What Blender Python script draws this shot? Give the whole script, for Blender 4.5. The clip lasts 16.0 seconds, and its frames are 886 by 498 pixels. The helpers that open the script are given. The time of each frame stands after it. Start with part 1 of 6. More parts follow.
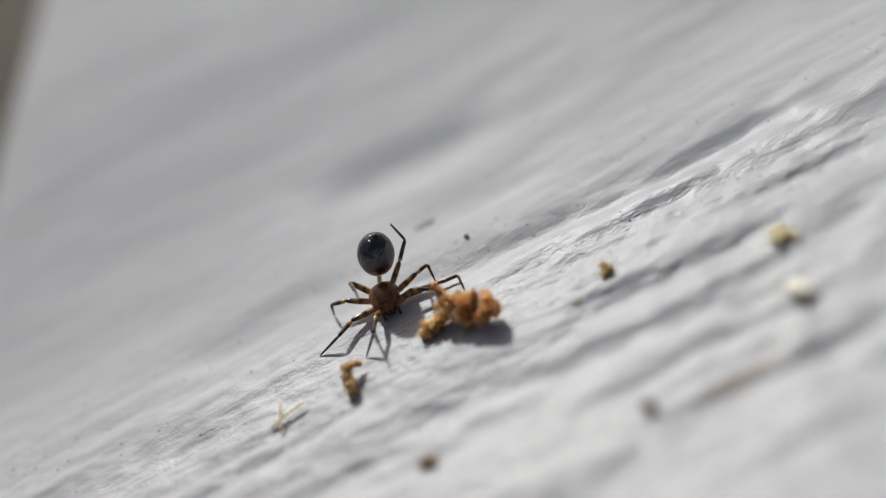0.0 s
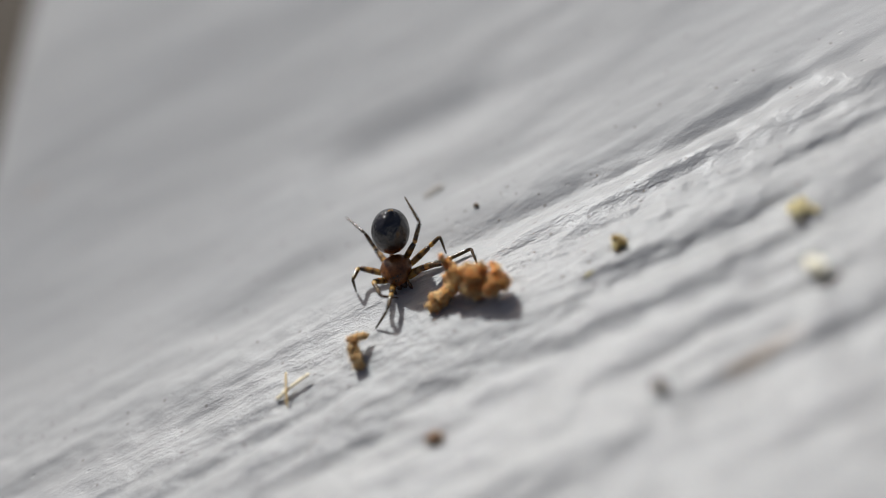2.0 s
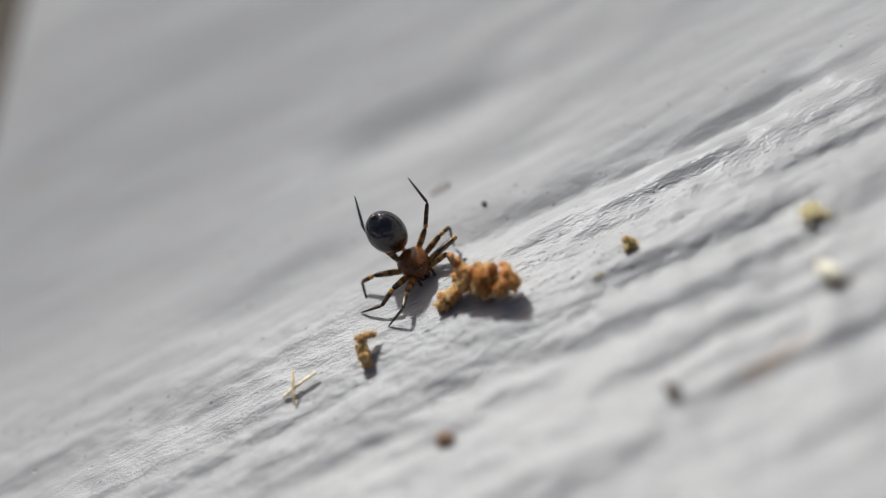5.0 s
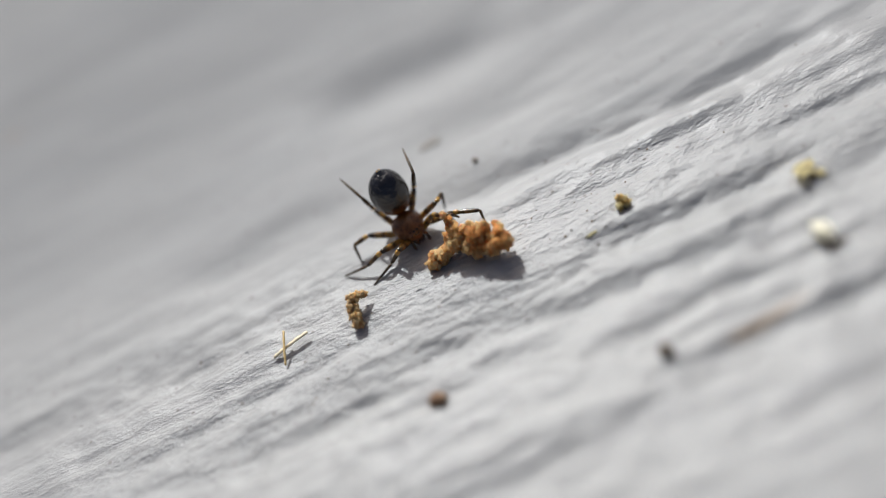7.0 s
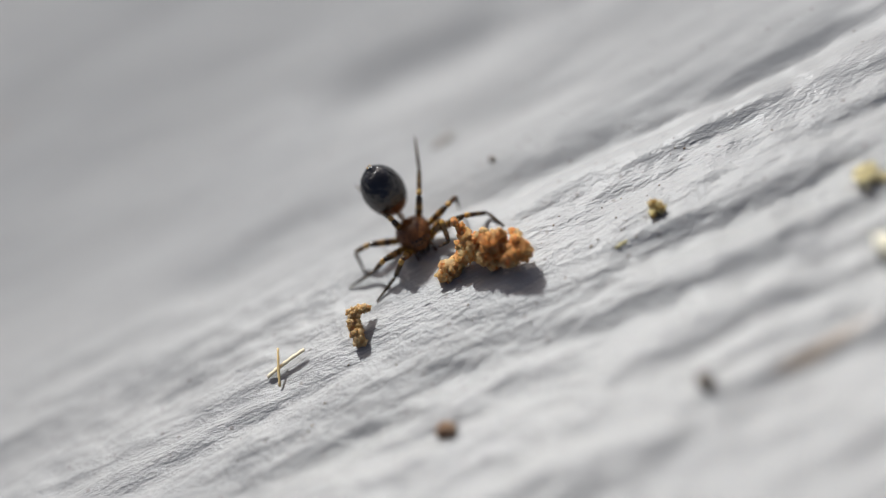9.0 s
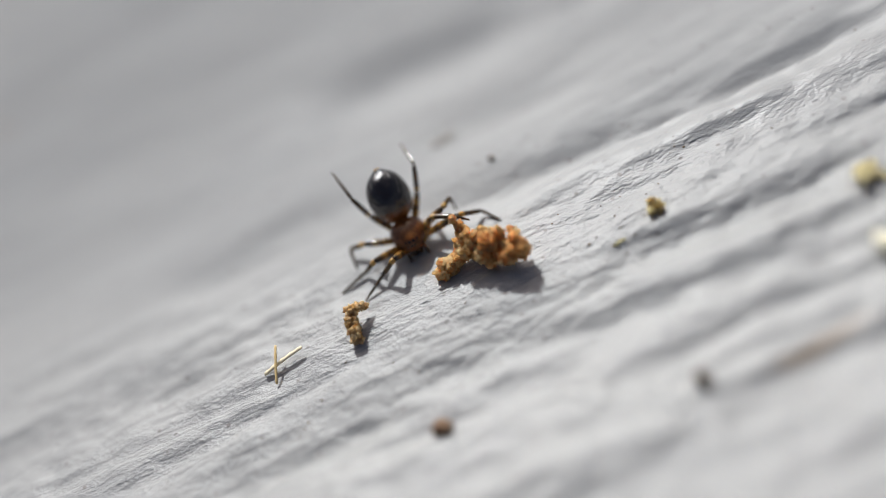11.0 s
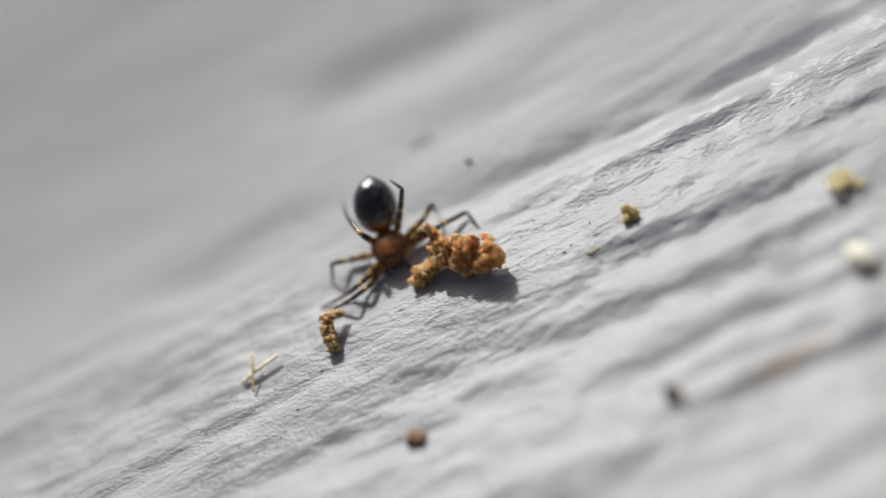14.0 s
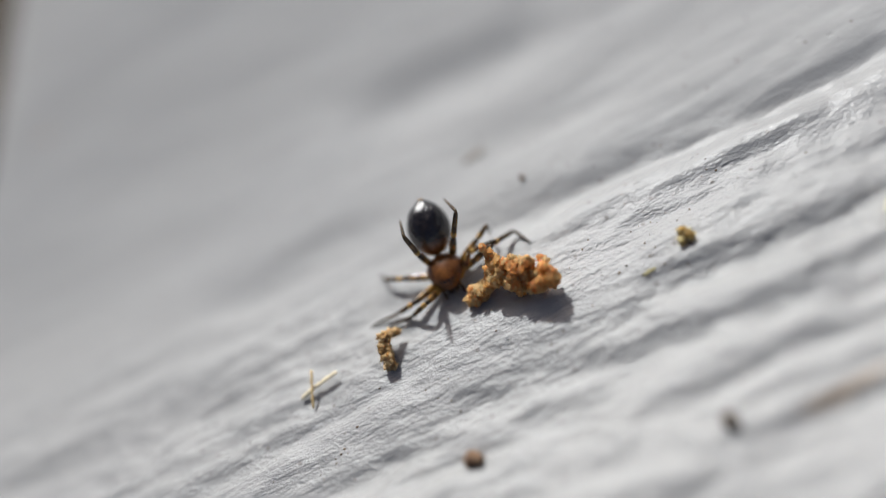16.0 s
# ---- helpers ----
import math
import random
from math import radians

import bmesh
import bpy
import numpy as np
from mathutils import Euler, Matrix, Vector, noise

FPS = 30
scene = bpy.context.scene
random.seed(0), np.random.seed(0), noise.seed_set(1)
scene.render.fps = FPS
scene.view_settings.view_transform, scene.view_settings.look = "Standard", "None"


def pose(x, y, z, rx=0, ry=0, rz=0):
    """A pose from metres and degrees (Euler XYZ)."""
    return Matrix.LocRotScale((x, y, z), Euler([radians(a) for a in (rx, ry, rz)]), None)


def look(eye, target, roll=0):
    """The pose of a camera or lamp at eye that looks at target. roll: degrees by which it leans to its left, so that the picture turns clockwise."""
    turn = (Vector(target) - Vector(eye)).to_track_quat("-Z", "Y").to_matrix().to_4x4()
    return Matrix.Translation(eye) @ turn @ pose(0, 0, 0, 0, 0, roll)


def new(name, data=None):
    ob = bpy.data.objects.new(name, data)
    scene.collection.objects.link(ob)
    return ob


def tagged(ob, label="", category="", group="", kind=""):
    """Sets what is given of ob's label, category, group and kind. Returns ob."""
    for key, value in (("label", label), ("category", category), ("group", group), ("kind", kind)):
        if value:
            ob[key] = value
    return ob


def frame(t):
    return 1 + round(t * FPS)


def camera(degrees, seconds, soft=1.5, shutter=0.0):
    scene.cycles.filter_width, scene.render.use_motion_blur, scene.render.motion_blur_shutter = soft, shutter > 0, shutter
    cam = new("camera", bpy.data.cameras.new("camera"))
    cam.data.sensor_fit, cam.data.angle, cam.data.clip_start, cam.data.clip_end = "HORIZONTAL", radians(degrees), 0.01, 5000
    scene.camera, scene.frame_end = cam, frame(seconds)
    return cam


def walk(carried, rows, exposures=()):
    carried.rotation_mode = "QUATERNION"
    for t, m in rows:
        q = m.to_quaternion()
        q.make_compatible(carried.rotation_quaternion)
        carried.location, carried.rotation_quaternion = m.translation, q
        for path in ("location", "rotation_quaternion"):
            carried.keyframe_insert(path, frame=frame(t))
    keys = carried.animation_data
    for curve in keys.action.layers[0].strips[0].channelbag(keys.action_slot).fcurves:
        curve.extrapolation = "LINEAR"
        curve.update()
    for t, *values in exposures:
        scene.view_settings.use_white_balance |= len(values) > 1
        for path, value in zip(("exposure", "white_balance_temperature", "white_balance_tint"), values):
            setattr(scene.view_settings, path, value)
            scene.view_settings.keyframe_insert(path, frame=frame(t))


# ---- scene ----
cam = camera(52.0, 16.0, soft=0.7, shutter=0.5)
MM = 0.001


def mm_pose(x, y, z, rx=0, ry=0, rz=0):
    """A pose from millimetres and degrees."""
    return pose(x * MM, y * MM, z * MM, rx, ry, rz)


walk(cam, [(t, mm_pose(*row)) for t, *row in (
    (0, 0.204, -22.272, 22.532, 46.69, 20.3, -19.37),
    (0.2, 0.328, -22.055, 22.537, 45.86, 20.18, -19.5),
    (0.3, 0.39, -21.946, 22.54, 45.6, 20.24, -19.45),
    (0.5, 0.513, -21.729, 22.546, 45.13, 20.56, -19.16),
    (0.9, 0.405, -21.377, 22.718, 44.2, 20.35, -19.25),
    (1, 0.378, -21.289, 22.761, 43.63, 20.19, -19.36),
    (1.2, 0.467, -21.264, 22.693, 43.07, 20.07, -19.29),
    (1.3, 0.512, -21.251, 22.659, 43.21, 20.15, -19.15),
    (1.5, 0.602, -21.225, 22.591, 43.38, 20.17, -19.01),
    (2, 0.737, -21.375, 22.427, 43.94, 20.75, -18.41),
    (2.3, 0.746, -21.439, 22.42, 44.08, 21.11, -18.21),
    (2.5, 0.752, -21.481, 22.416, 44.12, 21.04, -18.37),
    (2.7, 0.625, -21.395, 22.54, 44.13, 20.68, -18.44),
    (2.8, 0.562, -21.352, 22.601, 44.24, 20.78, -18.2),
    (3, 0.435, -21.265, 22.725, 43.93, 20.54, -18.12),
    (3.3, 0.411, -21.115, 22.829, 43.82, 20.32, -18.2),
    (3.5, 0.394, -21.015, 22.898, 43.53, 19.88, -18.54),
    (4, 0.25, -20.851, 22.919, 43.13, 19.56, -18.74),
    (6.3, 0.073, -20.251, 23.205, 41.97, 18.94, -18.93),
    (6.5, 0.113, -20.142, 23.367, 41.31, 18.65, -19.34),
    (6.7, 0.056, -20.101, 23.272, 39.73, 18.66, -19.46),
    (6.9, -0.002, -20.059, 23.178, 39.26, 18.6, -19.7),
    (7, -0.03, -20.039, 23.131, 39.1, 18.65, -19.75),
    (7.2, 0.188, -20.011, 23.103, 38.46, 18.42, -20.03),
    (7.3, 0.298, -19.997, 23.089, 38.49, 18.76, -19.77),
    (7.5, 0.516, -19.969, 23.061, 38.56, 19.09, -19.58),
    (8, 0.824, -19.802, 22.838, 38.43, 19.88, -18.62),
    (8.5, 0.833, -18.191, 21.673, 38.39, 20.07, -18.5),
    (9, 0.649, -17.648, 21.068, 38.86, 19.79, -18.26),
    (9.5, 0.481, -16.339, 19.826, 39.03, 19.45, -18.12),
    (9.7, 0.553, -16.455, 19.726, 39.11, 19.61, -18.06),
    (12, 1.041, -18.564, 21.487, 39.87, 20.49, -16.97),
    (12.3, 1.239, -18.332, 21.538, 39.48, 21.2, -16.6),
    (12.5, 1.372, -18.178, 21.573, 39.05, 21.27, -16.71),
    (12.8, 1.602, -17.956, 21.446, 38.35, 21.48, -16.68),
    (13, 1.755, -17.808, 21.361, 38.04, 21.92, -16.4),
    (13.3, 1.733, -17.722, 21.023, 38.22, 20.77, -16.87),
    (13.5, 1.718, -17.665, 20.798, 35.9, 17.94, -18.76),
    (13.7, 1.887, -17.494, 20.927, 36.81, 18.82, -18.6),
    (14, 2.141, -17.236, 21.121, 37.29, 20.52, -17.9),
    (14.3, 2.306, -16.936, 21.389, 37.65, 22.76, -16.9),
    (14.5, 2.416, -16.735, 21.569, 36.97, 22.08, -17.96),
    (14.8, 2.236, -16.662, 21.755, 36.56, 23.34, -16.84),
    (15, 2.116, -16.613, 21.88, 36.4, 22.92, -17.07),
    (15.5, 1.921, -16.417, 22.114, 36.03, 22.4, -17.44),
    (15.8, 2.185, -16.348, 22.26, 35.58, 22.43, -16.97),
    (16, 2.36, -16.301, 22.357, 36.06, 22.6, -16.54),
)], [(0, 0.08), (1, 0.08), (2, 0.01), (4, 0.02), (7, 0.08), (9.5, 0.1), (13, 0.1), (14.5, 0.06), (16, 0.1)])
cam.data.dof.use_dof = True
cam.data.dof.aperture_fstop = 11.5
cam.data.dof.aperture_blades = 0

# ---- light: low sun behind the spider, clear sky ----
SUN_FROM = Vector((0.07, 0.98, 1.0)).normalized()
world = bpy.data.worlds.new("sky")
scene.world = world
world.use_nodes = True
wn = world.node_tree.nodes
sky = wn.new("ShaderNodeTexSky")
sky.sky_type = "NISHITA"
sky.sun_disc = False
sky.sun_elevation = math.asin(SUN_FROM.z)
sky.sun_rotation = math.atan2(SUN_FROM.x, SUN_FROM.y)
sky.dust_density, sky.ozone_density, sky.air_density = 5.0, 0.4, 0.45
wn["Background"].inputs["Strength"].default_value = 0.08
world.node_tree.links.new(sky.outputs["Color"], wn["Background"].inputs["Color"])
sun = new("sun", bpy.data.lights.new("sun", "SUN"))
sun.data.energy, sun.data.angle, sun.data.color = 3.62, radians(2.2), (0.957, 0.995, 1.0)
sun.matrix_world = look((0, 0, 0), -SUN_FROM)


# ---- materials ----
def material(name, build):
    m = bpy.data.materials.new(name)
    m.use_nodes = True
    nt = m.node_tree
    build(nt, nt.nodes, nt.links, nt.nodes["Principled BSDF"])
    return m


def coords(nt, scale, stretch=(1, 1, 1), turn=0.0):
    """Object coordinates in millimetres, scaled."""
    tc, mp = nt.nodes.new("ShaderNodeTexCoord"), nt.nodes.new("ShaderNodeMapping")
    mp.inputs["Scale"].default_value = [1000 * scale * s for s in stretch]
    mp.inputs["Rotation"].default_value[2] = radians(turn)
    nt.links.new(tc.outputs["Object"], mp.inputs["Vector"])
    return mp.outputs["Vector"]


def tex_noise(nt, vector, scale=1.0, detail=4.0, rough=0.6):
    n = nt.nodes.new("ShaderNodeTexNoise")
    n.inputs["Scale"].default_value, n.inputs["Detail"].default_value, n.inputs["Roughness"].default_value = scale, detail, rough
    nt.links.new(vector, n.inputs["Vector"])
    return n.outputs["Fac"]


def ramp(nt, fac, *stops):
    r = nt.nodes.new("ShaderNodeValToRGB")
    e = r.color_ramp.elements
    while len(e) < len(stops):
        e.new(0.5)
    for el, (p, c) in zip(e, stops):
        el.position, el.color = p, (*c, 1)
    nt.links.new(fac, r.inputs["Fac"])
    return r.outputs["Color"]


def mix(nt, fac, a, b, mode="MIX"):
    m = nt.nodes.new("ShaderNodeMix")
    m.data_type, m.blend_type = "RGBA", mode
    if isinstance(fac, float):
        m.inputs["Factor"].default_value = fac
    else:
        nt.links.new(fac, m.inputs["Factor"])
    for sock, v in ((m.inputs["A"], a), (m.inputs["B"], b)):
        if isinstance(v, tuple):
            sock.default_value = (*v, 1)
        else:
            nt.links.new(v, sock)
    return m.outputs["Result"]


def bump(nt, bsdf, height, strength, mm, share=None):
    """Fine relief of a height in millimetres; share: a socket that weakens it from place to place."""
    b = nt.nodes.new("ShaderNodeBump")
    b.inputs["Strength"].default_value, b.inputs["Distance"].default_value = strength, mm * MM
    if share is not None:
        m = nt.nodes.new("ShaderNodeMath")
        m.operation, m.inputs[1].default_value = "MULTIPLY", strength
        nt.links.new(share, m.inputs[0])
        nt.links.new(m.outputs[0], b.inputs["Strength"])
    nt.links.new(height, b.inputs["Height"])
    prev = bsdf.inputs["Normal"]
    if prev.is_linked:
        nt.links.new(prev.links[0].from_socket, b.inputs["Normal"])
    nt.links.new(b.outputs["Normal"], prev)


def paint_mat(nt, nodes, links, p):
    big = tex_noise(nt, coords(nt, 0.05, (0.5, 1, 1), 3), 1, 3)
    grain = tex_noise(nt, coords(nt, 0.7, (0.12, 1, 1), 3), 1, 5)
    tiny = tex_noise(nt, coords(nt, 4.0), 1, 3)
    col = ramp(nt, grain, (0.3, (0.272, 0.272, 0.272)), (0.7, (0.357, 0.357, 0.357)))
    col = mix(nt, ramp(nt, big, (0.4, (0, 0, 0)), (0.75, (1, 1, 1))), col, (0.337, 0.334, 0.328))
    # worn streaks where the bare wood shows
    wear = tex_noise(nt, coords(nt, 0.16, (0.22, 1, 1), 6), 1, 6, 0.65)
    col = mix(nt, ramp(nt, wear, (0.70, (0, 0, 0)), (0.74, (0.8, 0.8, 0.8))), col, (0.33, 0.24, 0.17))
    # one long scuff down to the bare wood
    tc, mp, vl = (nodes.new("ShaderNode" + k) for k in ("TexCoord", "Mapping", "VectorMath"))
    mp.vector_type = "TEXTURE"
    mp.inputs["Location"].default_value = (6.8 * MM, -6.65 * MM, 0)
    mp.inputs["Rotation"].default_value[2] = radians(5)
    mp.inputs["Scale"].default_value = (1.9 * MM, 0.26 * MM, 9)
    vl.operation = "LENGTH"
    links.new(tc.outputs["Object"], mp.inputs["Vector"])
    links.new(mp.outputs["Vector"], vl.inputs[0])
    sc = nodes.new("ShaderNodeMath")
    sc.operation = "MULTIPLY"
    links.new(vl.outputs["Value"], sc.inputs[0])
    links.new(tex_noise(nt, coords(nt, 1.2, (0.4, 1, 1)), 1, 4), sc.inputs[1])
    col = mix(nt, ramp(nt, sc.outputs[0], (0.25, (0.6, 0.6, 0.6)), (0.5, (0, 0, 0))), col, (0.36, 0.25, 0.15))
    # dust specks in the paint
    v = nodes.new("ShaderNodeTexVoronoi")
    v.inputs["Scale"].default_value = 1.3
    links.new(coords(nt, 1.0), v.inputs["Vector"])
    col = mix(nt, ramp(nt, v.outputs["Distance"], (0.06, (0.75, 0.75, 0.75)), (0.12, (0, 0, 0))), col, (0.16, 0.14, 0.13))
    links.new(col, p.inputs["Base Color"])
    # the paint is dull and dusty beyond the fold, worn smooth near the crumbs
    tc2, sx, mr, rr, ad = (nodes.new("ShaderNode" + k) for k in ("TexCoord", "SeparateXYZ", "MapRange", "MapRange", "Math"))
    links.new(tc2.outputs["Object"], sx.inputs["Vector"])
    links.new(sx.outputs["Y"], mr.inputs["Value"])
    for node, lo, hi, a, c in ((mr, 1.6 * MM, 4.5 * MM, 0.0, 0.38), (rr, 0.25, 0.75, 0.17, 0.31)):
        for key, val in (("From Min", lo), ("From Max", hi), ("To Min", a), ("To Max", c)):
            node.inputs[key].default_value = val
    links.new(tiny, rr.inputs["Value"])
    links.new(mr.outputs["Result"], ad.inputs[0])
    links.new(rr.outputs["Result"], ad.inputs[1])
    patch, worn = nodes.new("ShaderNodeMath"), tex_noise(nt, coords(nt, 0.42, (0.38, 1, 1), 4), 1, 3, 0.5)
    patch.operation, patch.inputs[1].default_value = "MULTIPLY_ADD", 0.26
    links.new(worn, patch.inputs[0])
    links.new(ad.outputs[0], patch.inputs[2])
    links.new(patch.outputs[0], p.inputs["Roughness"])
    p.inputs["Specular IOR Level"].default_value = 0.55
    calm = nodes.new("ShaderNodeMapRange")
    for key, val in (("From Min", 1.8 * MM), ("From Max", 5.0 * MM), ("To Min", 1.0), ("To Max", 0.2)):
        calm.inputs[key].default_value = val
    side, reach = nodes.new("ShaderNodeMath"), nodes.new("ShaderNodeMath")
    side.operation = "ABSOLUTE"
    reach.operation, reach.inputs[1].default_value = "MULTIPLY_ADD", 0.17
    links.new(sx.outputs["X"], side.inputs[0])
    links.new(side.outputs[0], reach.inputs[0])
    links.new(sx.outputs["Y"], reach.inputs[2])
    links.new(reach.outputs[0], calm.inputs["Value"])
    # leathery skin of the paint, over the long grain
    for vec, det, strength, depth in ((coords(nt, 26.0, (0.8, 1, 1), 30), 2, 0.8, 0.016), (coords(nt, 11.0, (0.75, 1, 1), 20), 3, 0.85, 0.034), (coords(nt, 4.6, (0.6, 1, 1), -12), 3, 0.65, 0.05),
                                      (coords(nt, 1.8, (0.36, 1, 1), 4), 4, 0.88, 0.17), (coords(nt, 0.7, (0.16, 1, 1), 3), 4, 0.7, 0.2)):
        bump(nt, p, tex_noise(nt, vec, 1, det), strength, depth, calm.outputs["Result"])
    # pits where bubbles broke
    pits = nodes.new("ShaderNodeTexVoronoi")
    pits.inputs["Scale"].default_value, pits.inputs["Randomness"].default_value = 1.1, 1.0
    links.new(coords(nt, 1.0, (0.8, 1.3, 1)), pits.inputs["Vector"])
    bump(nt, p, ramp(nt, pits.outputs["Distance"], (0.03, (0, 0, 0)), (0.12, (1, 1, 1))), 0.6, 0.04)


def soil_mat(nt, nodes, links, p):
    n = tex_noise(nt, coords(nt, 0.08), 1, 6)
    links.new(ramp(nt, n, (0.3, (0.030, 0.022, 0.014)), (0.7, (0.075, 0.058, 0.038))), p.inputs["Base Color"])
    p.inputs["Roughness"].default_value = 0.95
    bump(nt, p, n, 0.8, 4.0)


def see_through(nt, p, share):
    """Lets a share of the light pass through thin matter."""
    tr, ms = nt.nodes.new("ShaderNodeBsdfTranslucent"), nt.nodes.new("ShaderNodeMixShader")
    nt.links.new(p.inputs["Base Color"].links[0].from_socket, tr.inputs["Color"])
    ms.inputs["Fac"].default_value = share
    nt.links.new(p.outputs["BSDF"], ms.inputs[1])
    nt.links.new(tr.outputs["BSDF"], ms.inputs[2])
    nt.links.new(ms.outputs["Shader"], nt.nodes["Material Output"].inputs["Surface"])


def crumb_mat(dark, mid, light, shine=0.55, glow=0.28):
    def build(nt, nodes, links, p):
        g = nodes.new("ShaderNodeNewGeometry")
        a = ramp(nt, g.outputs["Random Per Island"], (0.1, dark), (0.45, mid), (0.95, light))
        n = tex_noise(nt, coords(nt, 6.0), 1, 4)
        links.new(mix(nt, ramp(nt, n, (0.35, (0, 0, 0)), (0.7, (0.75, 0.75, 0.75))), a, light), p.inputs["Base Color"])
        p.inputs["Roughness"].default_value = shine
        bump(nt, p, n, 0.7, 0.04)
        see_through(nt, p, glow)
    return build


def axis_ramp(nt, mm_from, mm_to, *stops, wobble=0.12):
    """A ramp along the part's own x axis."""
    tc, sx, mr = (nt.nodes.new("ShaderNode" + k) for k in ("TexCoord", "SeparateXYZ", "MapRange"))
    nt.links.new(tc.outputs["Object"], sx.inputs["Vector"])
    wob = tex_noise(nt, coords(nt, 5.0), 1, 2)
    add = nt.nodes.new("ShaderNodeMath")
    add.operation, add.inputs[1].default_value = "MULTIPLY_ADD", wobble * MM
    nt.links.new(wob, add.inputs[0])
    nt.links.new(sx.outputs["X"], add.inputs[2])
    nt.links.new(add.outputs[0], mr.inputs["Value"])
    mr.inputs["From Min"].default_value, mr.inputs["From Max"].default_value = mm_from * MM, mm_to * MM
    return ramp(nt, mr.outputs["Result"], *stops)


def leg_mat(mm_from, mm_to, *stops):
    def build(nt, nodes, links, p):
        n = tex_noise(nt, coords(nt, 9.0), 1, 3)
        links.new(mix(nt, 0.14, axis_ramp(nt, mm_from, mm_to, *stops), ramp(nt, n, (0.3, (0.02, 0.012, 0.006)), (0.7, (0.55, 0.30, 0.08)))), p.inputs["Base Color"])
        p.inputs["Roughness"].default_value = 0.16
        p.inputs["IOR"].default_value = 1.6
        p.inputs["Subsurface Weight"].default_value = 0.1
        p.inputs["Subsurface Scale"].default_value = 0.1 * MM
        bump(nt, p, n, 0.25, 0.02)
        see_through(nt, p, 0.15)
    return build


def abdomen_mat(nt, nodes, links, p):
    base = axis_ramp(nt, 0.0, 1.76, (0.05, (0.30, 0.10, 0.018)), (0.18, (0.17, 0.05, 0.01)), (0.34, (0.018, 0.009, 0.006)), (1.0, (0.007, 0.008, 0.011)), wobble=0.04)
    n = tex_noise(nt, coords(nt, 8.0), 1, 4)
    links.new(base, p.inputs["Base Color"])
    p.inputs["Roughness"].default_value = 0.22
    p.inputs["IOR"].default_value = 1.7
    bump(nt, p, n, 0.5, 0.045)
    bump(nt, p, tex_noise(nt, coords(nt, 2.4, (0.6, 1, 1)), 1, 2), 1.0, 0.14)


def carapace_mat(nt, nodes, links, p):
    n = tex_noise(nt, coords(nt, 5.0), 1, 4)
    links.new(ramp(nt, n, (0.3, (0.12, 0.038, 0.008)), (0.7, (0.30, 0.11, 0.024))), p.inputs["Base Color"])
    p.inputs["Roughness"].default_value = 0.42
    p.inputs["IOR"].default_value = 1.3
    p.inputs["Coat Weight"].default_value = 0.6
    p.inputs["Coat IOR"].default_value = 1.6
    p.inputs["Coat Roughness"].default_value = 0.06
    bump(nt, p, n, 0.5, 0.03)
    coat = p.inputs["Normal"].links[0].from_socket
    links.new(coat, p.inputs["Coat Normal"])
    see_through(nt, p, 0.3)


def plain_mat(color, rough, vary=0.3):
    def build(nt, nodes, links, p):
        n = tex_noise(nt, coords(nt, 4.0), 1, 4)
        lo, hi = tuple(c * (1 - vary) for c in color), tuple(min(1, c * (1 + vary)) for c in color)
        links.new(ramp(nt, n, (0.3, lo), (0.7, hi)), p.inputs["Base Color"])
        p.inputs["Roughness"].default_value = rough
        bump(nt, p, n, 0.3, 0.04)
    return build


def water_mat(nt, nodes, links, p):
    p.inputs["Base Color"].default_value = (0.97, 0.98, 1.0, 1)
    p.inputs["Transmission Weight"].default_value = 1.0
    p.inputs["Roughness"].default_value = 0.02
    p.inputs["IOR"].default_value = 1.33


YEL, ORA, BRO, BLK = (0.62, 0.36, 0.09), (0.42, 0.20, 0.045), (0.09, 0.045, 0.016), (0.022, 0.018, 0.014)
PAINT = material("weathered_grey_paint", paint_mat)
SOIL = material("dark_soil", soil_mat)
ORANGE = material("orange_crumb", crumb_mat((0.995, 0.59, 0.25), (0.997, 0.735, 0.39), (0.999, 0.88, 0.63), 0.42, 0.88))
OCHRE = material("ochre_crumb", crumb_mat((0.76, 0.48, 0.19), (0.90, 0.66, 0.33), (0.97, 0.83, 0.56), 0.5, 0.7))
CREAM = material("cream_crumb", crumb_mat((0.86, 0.74, 0.46), (0.94, 0.86, 0.62), (0.98, 0.94, 0.78), 0.4, 0.25))
DARK = material("dark_brown_crumb", crumb_mat((0.03, 0.018, 0.01), (0.09, 0.055, 0.03), (0.20, 0.13, 0.075), 0.7))
YELLOW = material("yellow_flake", crumb_mat((0.86, 0.68, 0.30), (0.95, 0.82, 0.48), (0.99, 0.93, 0.70), 0.5, 0.85))
STRAW = material("straw_fibre", plain_mat((0.88, 0.76, 0.52), 0.5, 0.12))
AMBER_STRAW = material("amber_straw_fibre", plain_mat((0.72, 0.52, 0.24), 0.5, 0.2))
RUSSET = material("russet_dirt", crumb_mat((0.10, 0.05, 0.028), (0.21, 0.12, 0.07), (0.32, 0.20, 0.12), 0.8, 0.1))
BEAD = material("clear_water", water_mat)
CHIP = material("olive_brown_chip", plain_mat((0.34, 0.30, 0.14), 0.6))
BROWN_CHIP = material("dull_brown_chip", plain_mat((0.24, 0.225, 0.205), 0.8))
JAW = material("jaw_dark", plain_mat((0.045, 0.02, 0.010), 0.18, 0.4))
PALP = material("palp_brown", plain_mat((0.16, 0.075, 0.025), 0.22, 0.4))
FEMUR = material("femur_amber", leg_mat(0, 1.1, (0.0, ORA), (0.2, YEL), (0.42, (0.42, 0.22, 0.05)), (0.56, BRO), (0.7, (0.36, 0.19, 0.05)), (0.9, BLK)))
